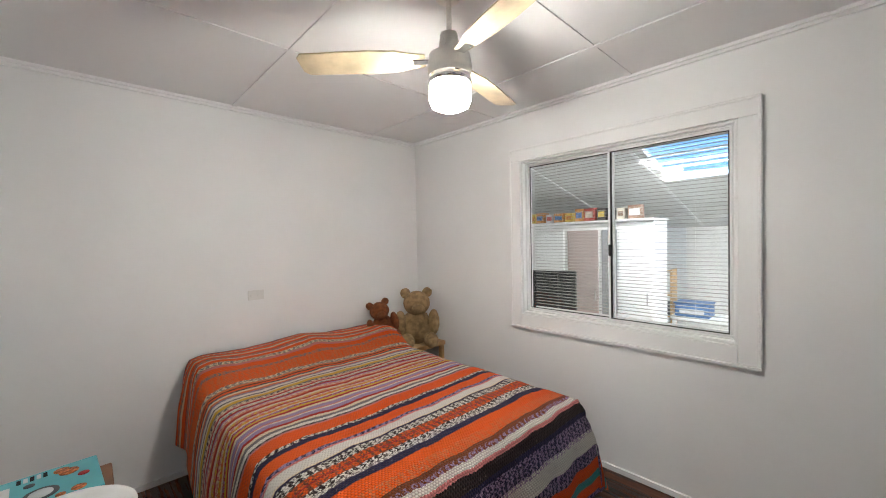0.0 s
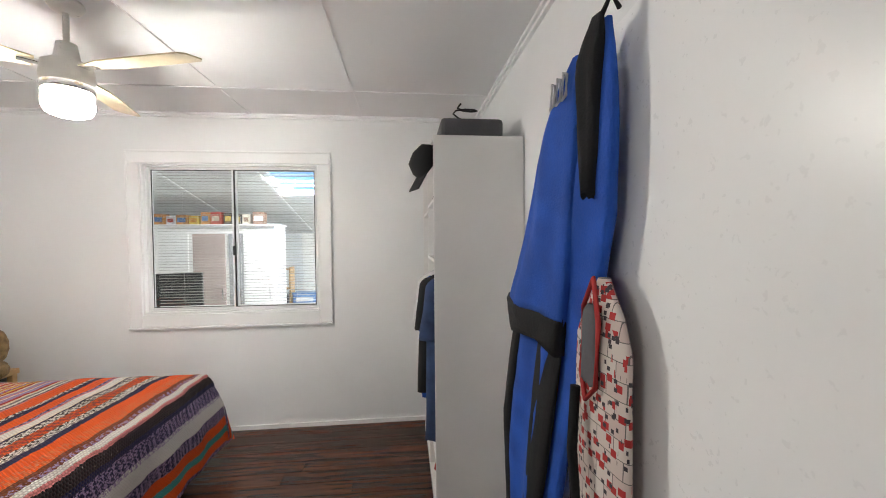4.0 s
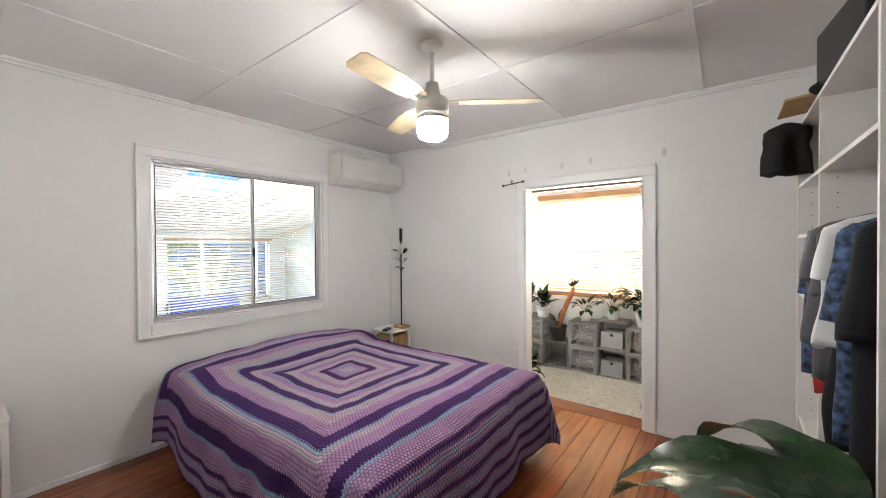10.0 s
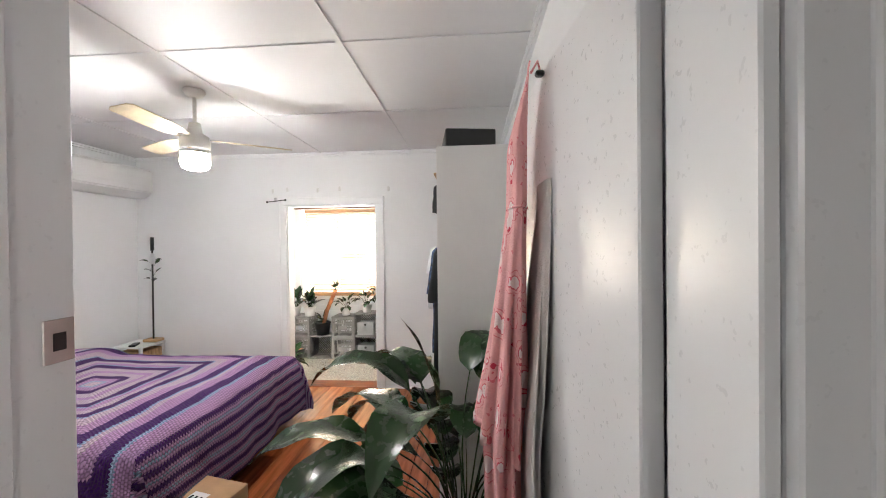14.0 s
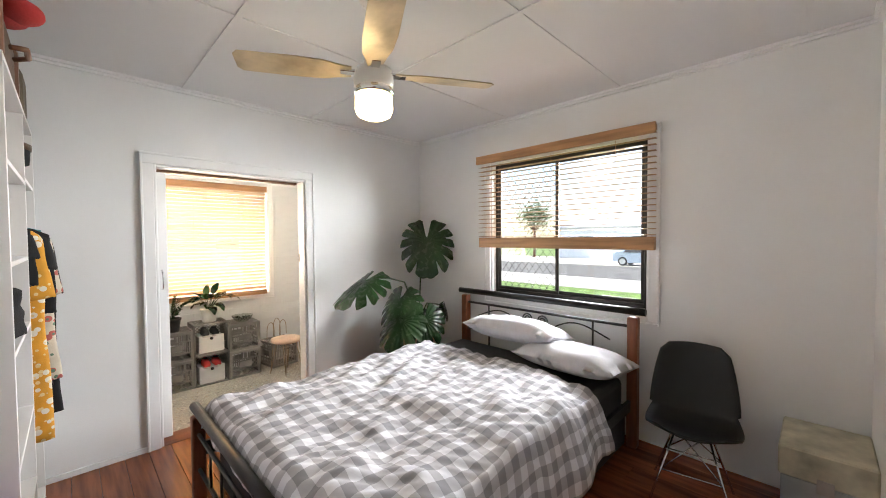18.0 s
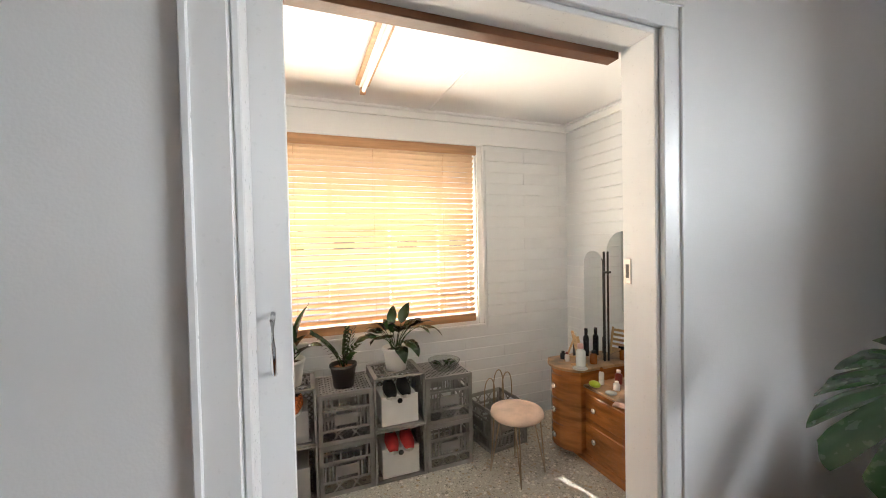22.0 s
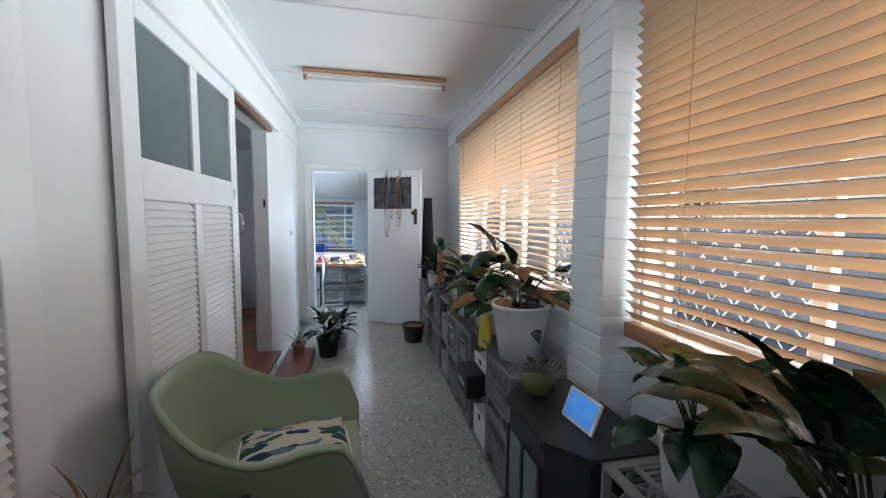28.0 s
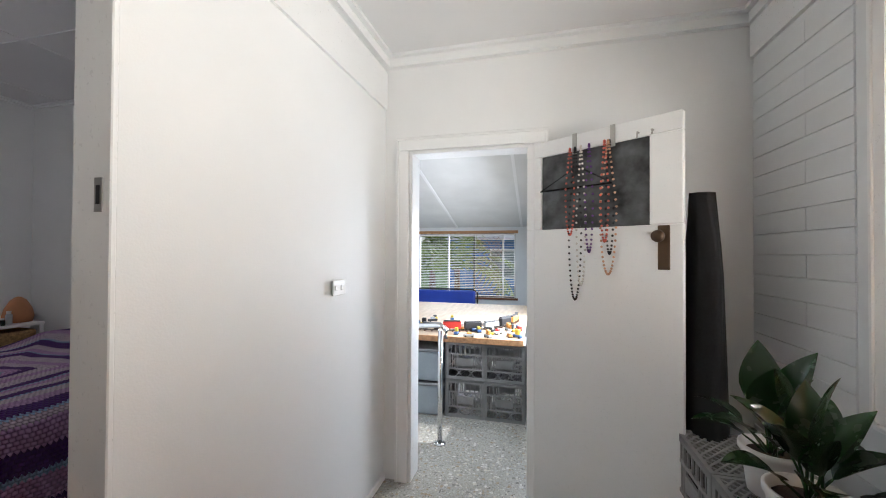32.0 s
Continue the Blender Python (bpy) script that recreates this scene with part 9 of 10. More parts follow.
wall("wall_west_room_far", "x", WX - 0.14, WX, WY0, WY1 + 0.1, SZ, 1.9, [TW], BRICKW, "white painted block wall")
NWIN = (-5.4, -3.7, 0.55, 1.62)
wall("wall_west_room_north", "y", WY1, WY1 + 0.12, WX, -3.19, SZ, 2.75, [NWIN], PALEBLUE, "pale blue painted wall")
wall("wall_west_room_south", "y", WY0 - 0.12, WY0, WX - 0.1, -3.17, SZ, 2.75, [], WEATHER, "white lined wall")
wall("wall_west_room_east", "x", -3.415, -3.395, 0.70, 4.54, SZ, 2.66, [W2], WEATHER, "white lined wall")
wall("wall_west_room_step", "x", -3.32, -3.295, WY0, 0.70, SZ, 2.72, [W1], WEATHER, "white lined wall")
bm = bmesh.new()
box(bm, -3.42, 4.54, 2.60, -3.17, 5.45, 2.70)
setting("ceiling_west_lobby", bm, WEATHER, "white lined ceiling over the side door", "ceiling")

# far window with screen and slim blind
tw = thing("window_6", "wide window with a slim blind and a wavy security screen", "window", kind="structure")
for y in (TW[0], 3.86, 4.34, 4.86, TW[1] - 0.03):
    part("mullion", rbox(WX - 0.10, y, TW[2], WX - 0.05, y + 0.03, TW[3], 0.003, 1), BRONZE if y == 4.34 else ALU, tw)
for z in (TW[2], TW[3] - 0.03):
    part("window_frame", rbox(WX - 0.099, TW[0] + 0.03, z, WX - 0.051, TW[1] - 0.03, z + 0.03, 0.003, 1), BRONZE, tw)
part("head_trim", rbox(WX + 0.001, TW[0] - 0.04, TW[3], WX + 0.03, TW[1] + 0.04, TW[3] + 0.05, 0.003, 1), TANRAIL, tw, "tan head trim")
part("sill", rbox(WX + 0.001, TW[0] - 0.04, TW[2] - 0.035, WX + 0.05, TW[1] + 0.04, TW[2], 0.003, 1), BROWN, tw, "brown timber sill")
part("security_screen", screen_mesh(4.37, 4.86, TW[2], TW[3], 0.085, 0.004), BROWN, tw, "wavy brown security mesh", m=Matrix.Translation((WX - 0.115, 0, 0)) @ Matrix.Rotation(radians(90), 4, "Z"))


def slim_blind(label, axis_x, y0, y1, z0, z1, pitch, tilt=0.0, width=0.020, sm=None):
    t = thing("slim_blind", label, "blind", pose(axis_x, 0, 0))
    part("headrail", rbox(-0.014, y0, z1 - 0.025, 0.014, y1, z1, 0.002, 1), WHITE, t)
    first = None
    n = int((z1 - 0.04 - z0) / pitch)
    for i in range(n):
        mm = pose(0, 0, z1 - 0.04 - i * pitch, 0, tilt, 0)
        if first is None:
            first = part("slat", rbox(-width / 2, y0 + 0.004, -0.0012, width / 2, y1 - 0.004, 0.0012, 0.0004, 1), sm or SLIM, t, m=mm)
        else:
            again(first, mm)
    part("bottom_rail", rbox(-0.010, y0, z0 - 0.002, 0.010, y1, z0 + 0.010, 0.002, 1), WHITE, t)
    for f in (0.15, 0.5, 0.85):
        y = y0 + f * (y1 - y0)
        part("cord", tube([(0, y, z1 - 0.02), (0, y, z0)], 0.0008, 4), WHITE, t)
    return t


# grey for white slats: the shade of their backlit side is in the colour
SLIM = mat("slim_shaded_slat", (0.30, 0.29, 0.26), 0.4, var=0.04, bump=0.0)
BACKLIT = mat("thin_white_slat", (0.74, 0.74, 0.71), 0.5, var=0.03, bump=0.0, thin=0.5)
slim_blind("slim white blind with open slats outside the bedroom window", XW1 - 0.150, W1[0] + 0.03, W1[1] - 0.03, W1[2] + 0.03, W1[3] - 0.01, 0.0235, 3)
slim_blind("slim cream blind with open slats outside the bedroom window", XW2 - 0.165, W2[0] + 0.02, W2[1] - 0.02, W2[2] + 0.03, W2[3] - 0.01, 0.0225, 20, 0.020, mat("cream_slat", (0.50, 0.49, 0.44), 0.4, var=0.04, bump=0.0))
slim_blind("slim white blind with open slats over the far window", WX - 0.028, TW[0] + 0.02, TW[1] - 0.02, TW[2] + 0.02, TW[3] - 0.01, 0.03, 10, 0.026, BACKLIT)

# padded board, train table, crates and rail
NAVY = mat("blue_vinyl", (0.02, 0.06, 0.42), 0.4, var=0.08, bump=0.05)
pb = thing("padded_board", "folded blue vinyl bench pad leaning under the window", "mat", pose(-7.36, 3.86, SZ, 0, -4, 0))
part("pad", rbox(0, -0.55, 0.20, 0.07, 0.55, 0.78, 0.03, 3), NAVY, pb)
part("frame", tube([(-0.02, -0.58, 0.0), (-0.02, -0.58, 0.74), (-0.02, -0.5, 0.80), (-0.02, 0.5, 0.80), (-0.02, 0.58, 0.74), (-0.02, 0.58, 0.0)], 0.012, 8), BLACK, pb)
PLY = mat("train_board", (0.52, 0.40, 0.28), 0.5, var=0.12, scale=4, bump=0.05, stretch=(1, 6, 1))
tt = thing("train_table", "large timber train table top resting on crates", "table", pose(0, 0, SZ))
part("top", rbox(-6.3, 3.6, 0.665, -4.02, 5.36, 0.70, 0.004, 1), PLY, tt)
part("edging", rbox(-4.019, 3.6, 0.662, -4.0, 5.36, 0.712, 0.003, 1), TANRAIL, tt, "pale timber edging")
for y in (4.86, 5.20):
    for z in (0.0, 0.332):
        crate(pose(-4.22, y, SZ + z), "pale milk crate under the train table", "crates under the train table")
for y in (4.15,):
    for z in (0.0, 0.332):
        crate(pose(-4.30, y, SZ + z), "pale milk crate under the train table", "crates under the train table")
for x in (-5.9,):
    for y in (3.9, 5.1):
        for z in (0.0, 0.332):
            crate(pose(x, y, SZ + z), "pale milk crate under the train table", "crates under the train table")
TUBC = mat("frosted_tub_plastic", (0.35, 0.40, 0.44), 0.25, var=0.1, bump=0.05)
for z in (0.0, 0.30):
    tb_ = thing("storage_tub", "frosted plastic storage tub under the train table", "tub", pose(-4.26, 4.50, SZ + z))
    part("body", rbox(-0.24, -0.16, 0.0, 0.24, 0.16, 0.26, 0.02, 2), TUBC, tb_)
    part("lid", rbox(-0.25, -0.17, 0.261, 0.25, 0.17, 0.285, 0.008, 1), BOXG, tb_, "grey lid")
hr = thing("handrail", "chrome handrail on a post beside the door", "handrail", pose(-3.56, 4.76, SZ))
part("post", tube([(0, 0, 0.0), (0, 0, 0.86)], 0.019, 12), CHROME, hr)
part("rail", tube([(0, 0.04, 0.80), (0, 0.05, 0.86), (0, 0.0, 0.895), (0, -0.3, 0.87), (0, -0.75, 0.84)], 0.021, 12), CHROME, hr)
part("foot_flange", lathe([(0, 0), (0.045, 0), (0.045, 0.008), (0.02, 0.014)], 16), CHROME, hr)
RAILM = mat("dark_rail", (0.05, 0.045, 0.04), 0.4, metal=0.6, var=0.2, bump=0.02)
ZT = SZ + 0.701
rnd = random.Random(77)
for k, (ra, a0, a1, cx, cy) in enumerate(((0.75, -100, 95, -5.0, 4.5), (0.55, -100, 80, -5.0, 4.5))):
    t = thing("train_track", "curved model railway track on the table", "track", pose(cx, cy, ZT))
    for s in (-0.016, 0.016):
        part("rail", tube([((ra + s) * math.cos(radians(a)), (ra + s) * math.sin(radians(a)), 0.012) for a in np.linspace(a0, a1, 30)], 0.003, 4), RAILM, t)
    first = None
    for a in np.linspace(a0, a1, 40):
        mm = pose(ra * math.cos(radians(a)), ra * math.sin(radians(a)), 0.0, 0, 0, a)
        if first is None:
            first = part("sleeper", rbox(-0.03, -0.006, 0, 0.03, 0.006, 0.008, 0.001, 1), BROWN, t, m=mm)
        else:
            again(first, mm)
TRAINC = [mat("train_black", (0.02, 0.02, 0.022), 0.4), mat("train_orange", (0.55, 0.25, 0.06), 0.4), mat("train_red", (0.5, 0.04, 0.03), 0.4), mat("train_yellow", (0.6, 0.45, 0.05), 0.4), mat("train_grey", (0.35, 0.38, 0.40), 0.4), mat("train_white", (0.7, 0.7, 0.68), 0.4), mat("train_blue", (0.05, 0.12, 0.3), 0.4)]
for k in range(12):
    a = 92 - 15.5 * k
    ci = (1, 1, 0, 4, 0, 2, 0, 6, 3, 0, 4, 0)[k]
    t = thing("model_carriage", ("black", "orange", "red", "yellow", "grey", "white", "blue")[ci] + " model railway carriage on the track", "toy train", pose(-5.0 + 0.75 * math.cos(radians(a)), 4.5 + 0.75 * math.sin(radians(a)), ZT + 0.016, 0, 0, a + 90), "model train")
    part("body", rbox(-0.085, -0.024, 0.012, 0.085, 0.024, 0.055 + 0.012 * (k % 3), 0.006, 2), TRAINC[ci], t)
    part("roof", rbox(-0.08, -0.02, 0.056 + 0.012 * (k % 3), 0.08, 0.02, 0.066 + 0.012 * (k % 3), 0.004, 1), TRAINC[0], t)
    for x in (-0.055, 0.055):
        part("bogie", rbox(x - 0.02, -0.018, 0.0, x + 0.02, 0.018, 0.012, 0.003, 1), BLACK, t)
for k in range(26):
    ci = rnd.randrange(7)
    x, y = rnd.uniform(-4.45, -4.08), rnd.uniform(4.75, 5.32)
    if k > 17:
        x, y = rnd.uniform(-5.1, -4.3), rnd.uniform(4.15, 4.6)
    t = thing("toy_vehicle", ("black", "orange", "red", "yellow", "grey", "white", "blue")[ci] + " small toy vehicle on the train table", "toy", pose(x, y, ZT, 0, 0, rnd.uniform(0, 180)), "toys on the train table")
    ln = rnd.uniform(0.03, 0.06)
    part("body", rbox(-ln, -0.018, 0.006, ln, 0.018, 0.028, 0.004, 1), TRAINC[ci], t)
    part("cab", rbox(-ln * 0.4, -0.015, 0.0285, ln * 0.5, 0.015, 0.028 + rnd.uniform(0.014, 0.05), 0.004, 1), TRAINC[(ci + 4) % 7], t)
    for x in (-ln * 0.6, ln * 0.6):
        part("axle", tube([(x, -0.02, 0.008), (x, 0.02, 0.008)], 0.008, 8), BLACK, t)

# cabinets and shelf seen from the front bedroom
cb_ = thing("wall_cabinets", "row of white tall cabinets with a shelf on top", "cabinet", pose(-5.5, 0, SZ))
part("body", rbox(-0.5, -4.40, 0.0, -0.02, -1.79, 1.985, 0.005, 1), WHITE, cb_)
for y0, y1, mt, lb in ((-4.38, -3.9, WHITE, ""), (-3.9, -3.42, WHITE, ""), (-3.42, -2.95, WHITE, ""), (-2.90, -2.46, mat("pinkish_door", (0.42, 0.34, 0.32), 0.5, var=0.06), "dull pink door"), (-2.42, -2.22, mat("grey_door", (0.30, 0.30, 0.31), 0.5, var=0.08), "grey door"), (-2.20, -1.82, WHITE, "")):
    d = part("door", rbox(-0.019, y0 + 0.004, 0.08, 0.0, y1 - 0.004, 1.88, 0.003, 1), mt, cb_, lb)
    part("handle", rbox(0.0005, y1 - 0.05, 0.95, 0.02, y1 - 0.035, 1.10, 0.003, 1), CHROME, d)
part("shelf", rbox(-0.5, -4.42, 1.986, 0.06, -1.77, 2.01, 0.003, 1), WHITE, cb_, "white shelf board")
rnd = random.Random(31)
y = -3.62
CARTON = [mat("carton_" + n, c, 0.6, var=0.25, scale=25) for n, c in (("red", (0.45, 0.08, 0.06)), ("orange", (0.55, 0.25, 0.08)), ("cream", (0.6, 0.55, 0.45)), ("blue", (0.1, 0.2, 0.4)), ("brown", (0.22, 0.13, 0.09)), ("dark", (0.05, 0.045, 0.05)), ("white", (0.65, 0.65, 0.66)), ("yellow", (0.6, 0.45, 0.10)))]
while y < -1.95:
    w_ = rnd.uniform(0.08, 0.16)
    h_ = rnd.uniform(0.10, 0.17)
    ci = rnd.choice((0, 1, 2, 3, 6, 7)) if y < -2.55 else rnd.choice((4, 5, 4, 2))
    t = thing("small_carton", ("red", "orange", "cream", "blue", "brown", "dark", "white", "yellow")[ci] + " small carton on the cabinet shelf", "box", pose(-5.52, y + w_ / 2, SZ + 2.011, 0, 0, rnd.uniform(-8, 8)), "cartons on the shelf")
    part("carton", rbox(-0.08, -w_ / 2 + 0.003, 0, 0.06, w_ / 2 - 0.003, h_, 0.003, 1), CARTON[ci], t)
    part("label", rbox(0.0605, -w_ / 2 + 0.02, h_ * 0.25, 0.0615, w_ / 2 - 0.02, h_ * 0.7, 0.0003, 1), CARTON[(ci + 2) % 8], t)
    y += w_ + rnd.uniform(0.0, 0.04)
tv = thing("television", "black flat television facing the side room", "television", pose(-4.6, -2.70, SZ, 0, 0, 12))
part("screen", rbox(-0.02, -0.46, 0.88, 0.02, 0.36, 1.40, 0.006, 1), POTB, tv, "dark glossy back and screen")
part("stand", rbox(-0.04, -0.06, 0.752, 0.04, 0.06, 0.90, 0.005, 1), BLACK, tv)
sb_ = thing("sideboard", "low white sideboard under the television", "cabinet", pose(-4.6, -2.6, SZ))
part("body", rbox(-0.2, -0.9, 0.0, 0.2, 0.75, 0.75, 0.006, 1), WHITE, sb_)
for y in (-0.45, 0.35):
    d = part("door", rbox(0.201, y - 0.38, 0.05, 0.216, y + 0.38, 0.72, 0.003, 1), WHITE, sb_)
    part("handle", rbox(0.2165, y - 0.02, 0.55, 0.23, y + 0.02, 0.58, 0.002, 1), CHROME, d)
for k, (y, mt, lb) in enumerate(((-2.05, CARTON[0], "red"), (-2.02, CARTON[6], "white"))):
    solo("book", rbox(-0.1, -0.14, 0, 0.1, 0.14, 0.03, 0.003, 1), mt, lb + " flat box stacked on the sideboard", "book", pose(-4.62, y, SZ + 0.751 + 0.031 * k, 0, 0, 10 * k))
solo("cloth_bundle", hung_cloth(0.25, 0.2, 0.13, 2.2, shoulder=0.6), mat("green_cloth", (0.2, 0.36, 0.30), 0.9, var=0.2), "pale green cloth bundle on the sideboard", "cloth", pose(-4.62, -1.93, SZ + 0.882 + 0.0))
sh_ = thing("tower_shelf", "narrow timber tower shelf against the far wall", "shelf", pose(-6.6, -2.02, SZ))
for y in (-0.14, 0.14):
    part("side", rbox(-0.12, y - 0.012, 0, 0.12, y + 0.012, 1.32, 0.002, 1), PINE, sh_)
for z in (0.05, 0.35, 0.65, 0.95, 1.28):
    part("shelf", rbox(-0.119, -0.127, z, 0.119, 0.127, z + 0.018, 0.002, 1), PINE, sh_)
for z in (0.37, 0.67):
    part("basket", rbox(-0.10, -0.11, z, 0.11, 0.11, z + 0.18, 0.01, 1), GREYC, sh_, "grey basket")
bb = thing("bench", "low white bench along the far wall", "bench", pose(-6.7, -1.45, SZ))
part("top", rbox(-0.3, -0.42, 0.66, 0.3, 0.6, 0.70, 0.004, 1), WHITE, bb)
for x in (-0.26, 0.26):
    for y in (-0.38, 0.56):
        part("leg", rbox(x - 0.02, y - 0.02, 0, x + 0.02, y + 0.02, 0.659, 0.002, 1), WHITE, bb)
bt_ = thing("blue_tub", "blue patterned plastic tub on the bench", "tub", pose(-6.55, -1.62, SZ + 0.701))
part("body", rbox(-0.15, -0.2, 0, 0.15, 0.2, 0.17, 0.02, 2), CARTON[3], bt_)
part("band", rbox(0.1505, -0.14, 0.05, 0.152, 0.14, 0.11, 0.0005, 1), WHT, bt_, "white printed band")
part("lid", rbox(-0.16, -0.21, 0.171, 0.16, 0.21, 0.19, 0.006, 1), CARTON[3], bt_)
t = thing("tall_panel_door", "white tall cupboard door on the far wall", "door", pose(WX + 0.002, -1.55, SZ), kind="structure")
part("door", rbox(0, -0.38, 0, 0.04, 0.38, 1.93, 0.005, 1), WHITE, t)

# ---------------------------------------------------------------- outdoors
LAWN = mat("lawn", (0.10, 0.17, 0.04), 0.9, var=0.35, scale=3, bump=0.8, bscale=60)
CONC = mat("pale_concrete", (0.42, 0.41, 0.39), 0.85, var=0.12, scale=2, bump=0.2, bscale=40)
ROADM = mat("asphalt", (0.10, 0.10, 0.10), 0.9, var=0.2, scale=3, bump=0.4, bscale=90)
bm = bmesh.new()
box(bm, -150, -150, -0.75, 150, 150, -0.60)
setting("ground", bm, LAWN, "mown lawn around the house", "ground")
bm = bmesh.new()
box(bm, 16.5, -60, -0.62, 20.5, 60, -0.575)
setting("pavement", bm, CONC, "pale concrete footpath and kerb", "pavement")
bm = bmesh.new()
box(bm, 20.6, -60, -0.64, 29.0, 60, -0.595)
setting("road", bm, ROADM, "asphalt street beyond the lawn", "road")
bm = bmesh.new()
box(bm, 29.1, -60, -0.62, 38.0, 60, -0.57)
setting("driveway", bm, CONC, "pale concrete driveway across the street", "pavement")
bm = bmesh.new()
box(bm, -9, 6.7, -0.63, 9, 11.5, -0.57)
setting("pathway", bm, CONC, "pale concrete path along the sunroom", "pavement")
# roof and eave over the house
ROOFM = mat("grey_sheet_roof", (0.30, 0.31, 0.32), 0.5, var=0.08, scale=2, bump=0.05)
bm = bmesh.new()
box(bm, -3.7, -3.7, 2.80, 5.5, 7.10, 2.88)
setting("roof", bm, ROOFM, "grey sheet roof with wide eaves", "roof")
bm = bmesh.new()
box(bm, -3.3, 6.70, 2.66, 5.4, 7.06, 2.70)
setting("eave_lining", bm, WEATHER, "white lined eave over the sunroom windows", "trim")
bm = bmesh.new()
box(bm, -3.3, 7.06, 2.62, 5.4, 7.09, 2.79)
setting("fascia", bm, GLOSS, "white fascia board", "trim")


def fence(label, m, n, h, material, pitch=0.2):
    t = thing("fence", label, "fence", m)
    first = None
    for i in range(n):
        mm = pose(i * pitch, 0, 0)
        if first is None:
            first = part("paling", rbox(0.003, 0, 0.0, pitch - 0.003, 0.02, h, 0.002, 1), material, t, m=mm)
        else:
            again(first, mm)
    for z in (0.3, h - 0.3):
        part("rail", rbox(0, 0.021, z, n * pitch, 0.06, z + 0.07, 0.002, 1), material, t)
    return t


BLUEF = mat("pale_blue_fence_paint", (0.62, 0.68, 0.74), 0.6, var=0.1, scale=1, bump=0.05)
fence("pale blue-grey metal fence beyond the path", pose(-16.0, 11.8, -0.6), 150, 1.8, BLUEF)


def house(label, m, w, d, h, wm, rm, wins):
    t = thing("house", label, "house", m)
    part("wall", rbox(-w / 2, -d / 2, 0, w / 2, d / 2, h, 0.02, 1), wm, t)
    bm = bmesh.new()
    e = 0.5
    v = [bm.verts.new(p) for p in ((-w / 2 - e, -d / 2 - e, h), (w / 2 + e, -d / 2 - e, h), (w / 2 + e, d / 2 + e, h), (-w / 2 - e, d / 2 + e, h), (-w / 2 + d / 2, 0, h + 1.6), (w / 2 - d / 2, 0, h + 1.6))]
    for f in ((0, 1, 5, 4), (1, 2, 5), (2, 3, 4, 5), (3, 0, 4), (3, 2, 1, 0)):
        bm.faces.new([v[i] for i in f])
    part("roof", bm, rm, t)
    for x, z, ww, hh in wins:
        f = part("window", rbox(x - ww / 2, -d / 2 - 0.04, z, x + ww / 2, -d / 2 - 0.005, z + hh, 0.005, 1), GLOSS, t)
        part("pane", rbox(x - ww / 2 + 0.06, -d / 2 - 0.05, z + 0.06, x + ww / 2 - 0.06, -d / 2 - 0.041, z + hh - 0.06, 0.002, 1), OBSCURE, f)
    return t


house("pale rendered house across the street", pose(41, 12, -0.6, 0, 0, -90), 16, 8, 3.0, WEATHER, ROOFM, ((-5, 1, 1.6, 1.2), (0, 1, 1.6, 1.2), (5, 0.1, 2.6, 2.2)))
house("white neighbouring house behind the fence", pose(9, 34, -0.6), 13, 8, 3.0, WEATHER, ROOFM, ((-4, 1, 1.6, 1.2), (0.5, 1, 1.6, 1.2), (4.5, 1, 1.6, 1.2)))
house("blue painted house beyond the far window", pose(-17, 7.0, -0.6, 0, 0, 90), 9, 7, 2.3, mat("bright_blue_render", (0.06, 0.20, 0.55), 0.6, var=0.08), ROOFM, ((-2.5, 1, 1.2, 1.0), (2.5, 1, 1.2, 1.0)))


def car(label, m, paint):
    """A small hatchback about 4.2 m long, along x."""
    t = thing("car", label, "car", m)
    prof = [(-2.1, 0.35), (-2.12, 0.62), (-1.95, 0.80), (-1.15, 0.92), (-0.55, 1.36), (0.2, 1.46), (1.1, 1.42), (1.75, 1.02), (2.05, 0.92), (2.1, 0.55), (2.05, 0.30), (1.0, 0.22), (-1.5, 0.22)]
    bm = bmesh.new()
    rings = []
    for s, k in ((-0.84, 0.94), (-0.70, 1.0), (0.70, 1.0), (0.84, 0.94)):
        ring = []
        for x, z in prof:
            tuck = 0.80 if z > 1.1 else 1.0
            ring.append(bm.verts.new((x * k, s * tuck, 0.22 + (z - 0.22) * (0.97 if k < 1 else 1.0))))
        rings.append(ring)
    for a, b in zip(rings, rings[1:]):
        for i in range(len(prof)):
            j = (i + 1) % len(prof)
            bm.faces.new((a[i], a[j], b[j], b[i])).smooth = True
    bm.faces.new(rings[0])
    bm.faces.new(rings[-1][::-1])
    part("body", bm, paint, t)
    for s in (-1, 1):
        for x0, x1 in ((-0.78, 0.02), (0.10, 1.0)):
            bm = bmesh.new()
            v = [bm.verts.new(p) for p in ((x0 - 0.1 * (x0 < -0.5), s * 0.845, 0.95), (x1 + 0.25 * (x1 > 0.5), s * 0.845, 0.95), (x1, s * 0.70, 1.34), (x0 + 0.42 * (x0 < -0.5), s * 0.70, 1.34))]
            bm.faces.new(v)
            q = part("side_window", bm, POTB, t, "dark side window")
            q.modifiers.new("thickness", "SOLIDIFY").thickness = 0.02
        for x in (-1.35, 1.30):
            wl = part("wheel", tube([(x, s * 0.66, 0.31), (x, s * 0.86, 0.31)], 0.31, 24), POTB, t, "black tyre")
            part("rim", tube([(x, s * 0.855, 0.31), (x, s * 0.875, 0.31)], 0.21, 20), ALU, wl)
    part("headlight", rbox(-2.08, -0.70, 0.66, -1.98, -0.40, 0.78, 0.02, 1), GLOSS, t)
    part("headlight", rbox(-2.08, 0.40, 0.66, -1.98, 0.70, 0.78, 0.02, 1), GLOSS, t)
    return t


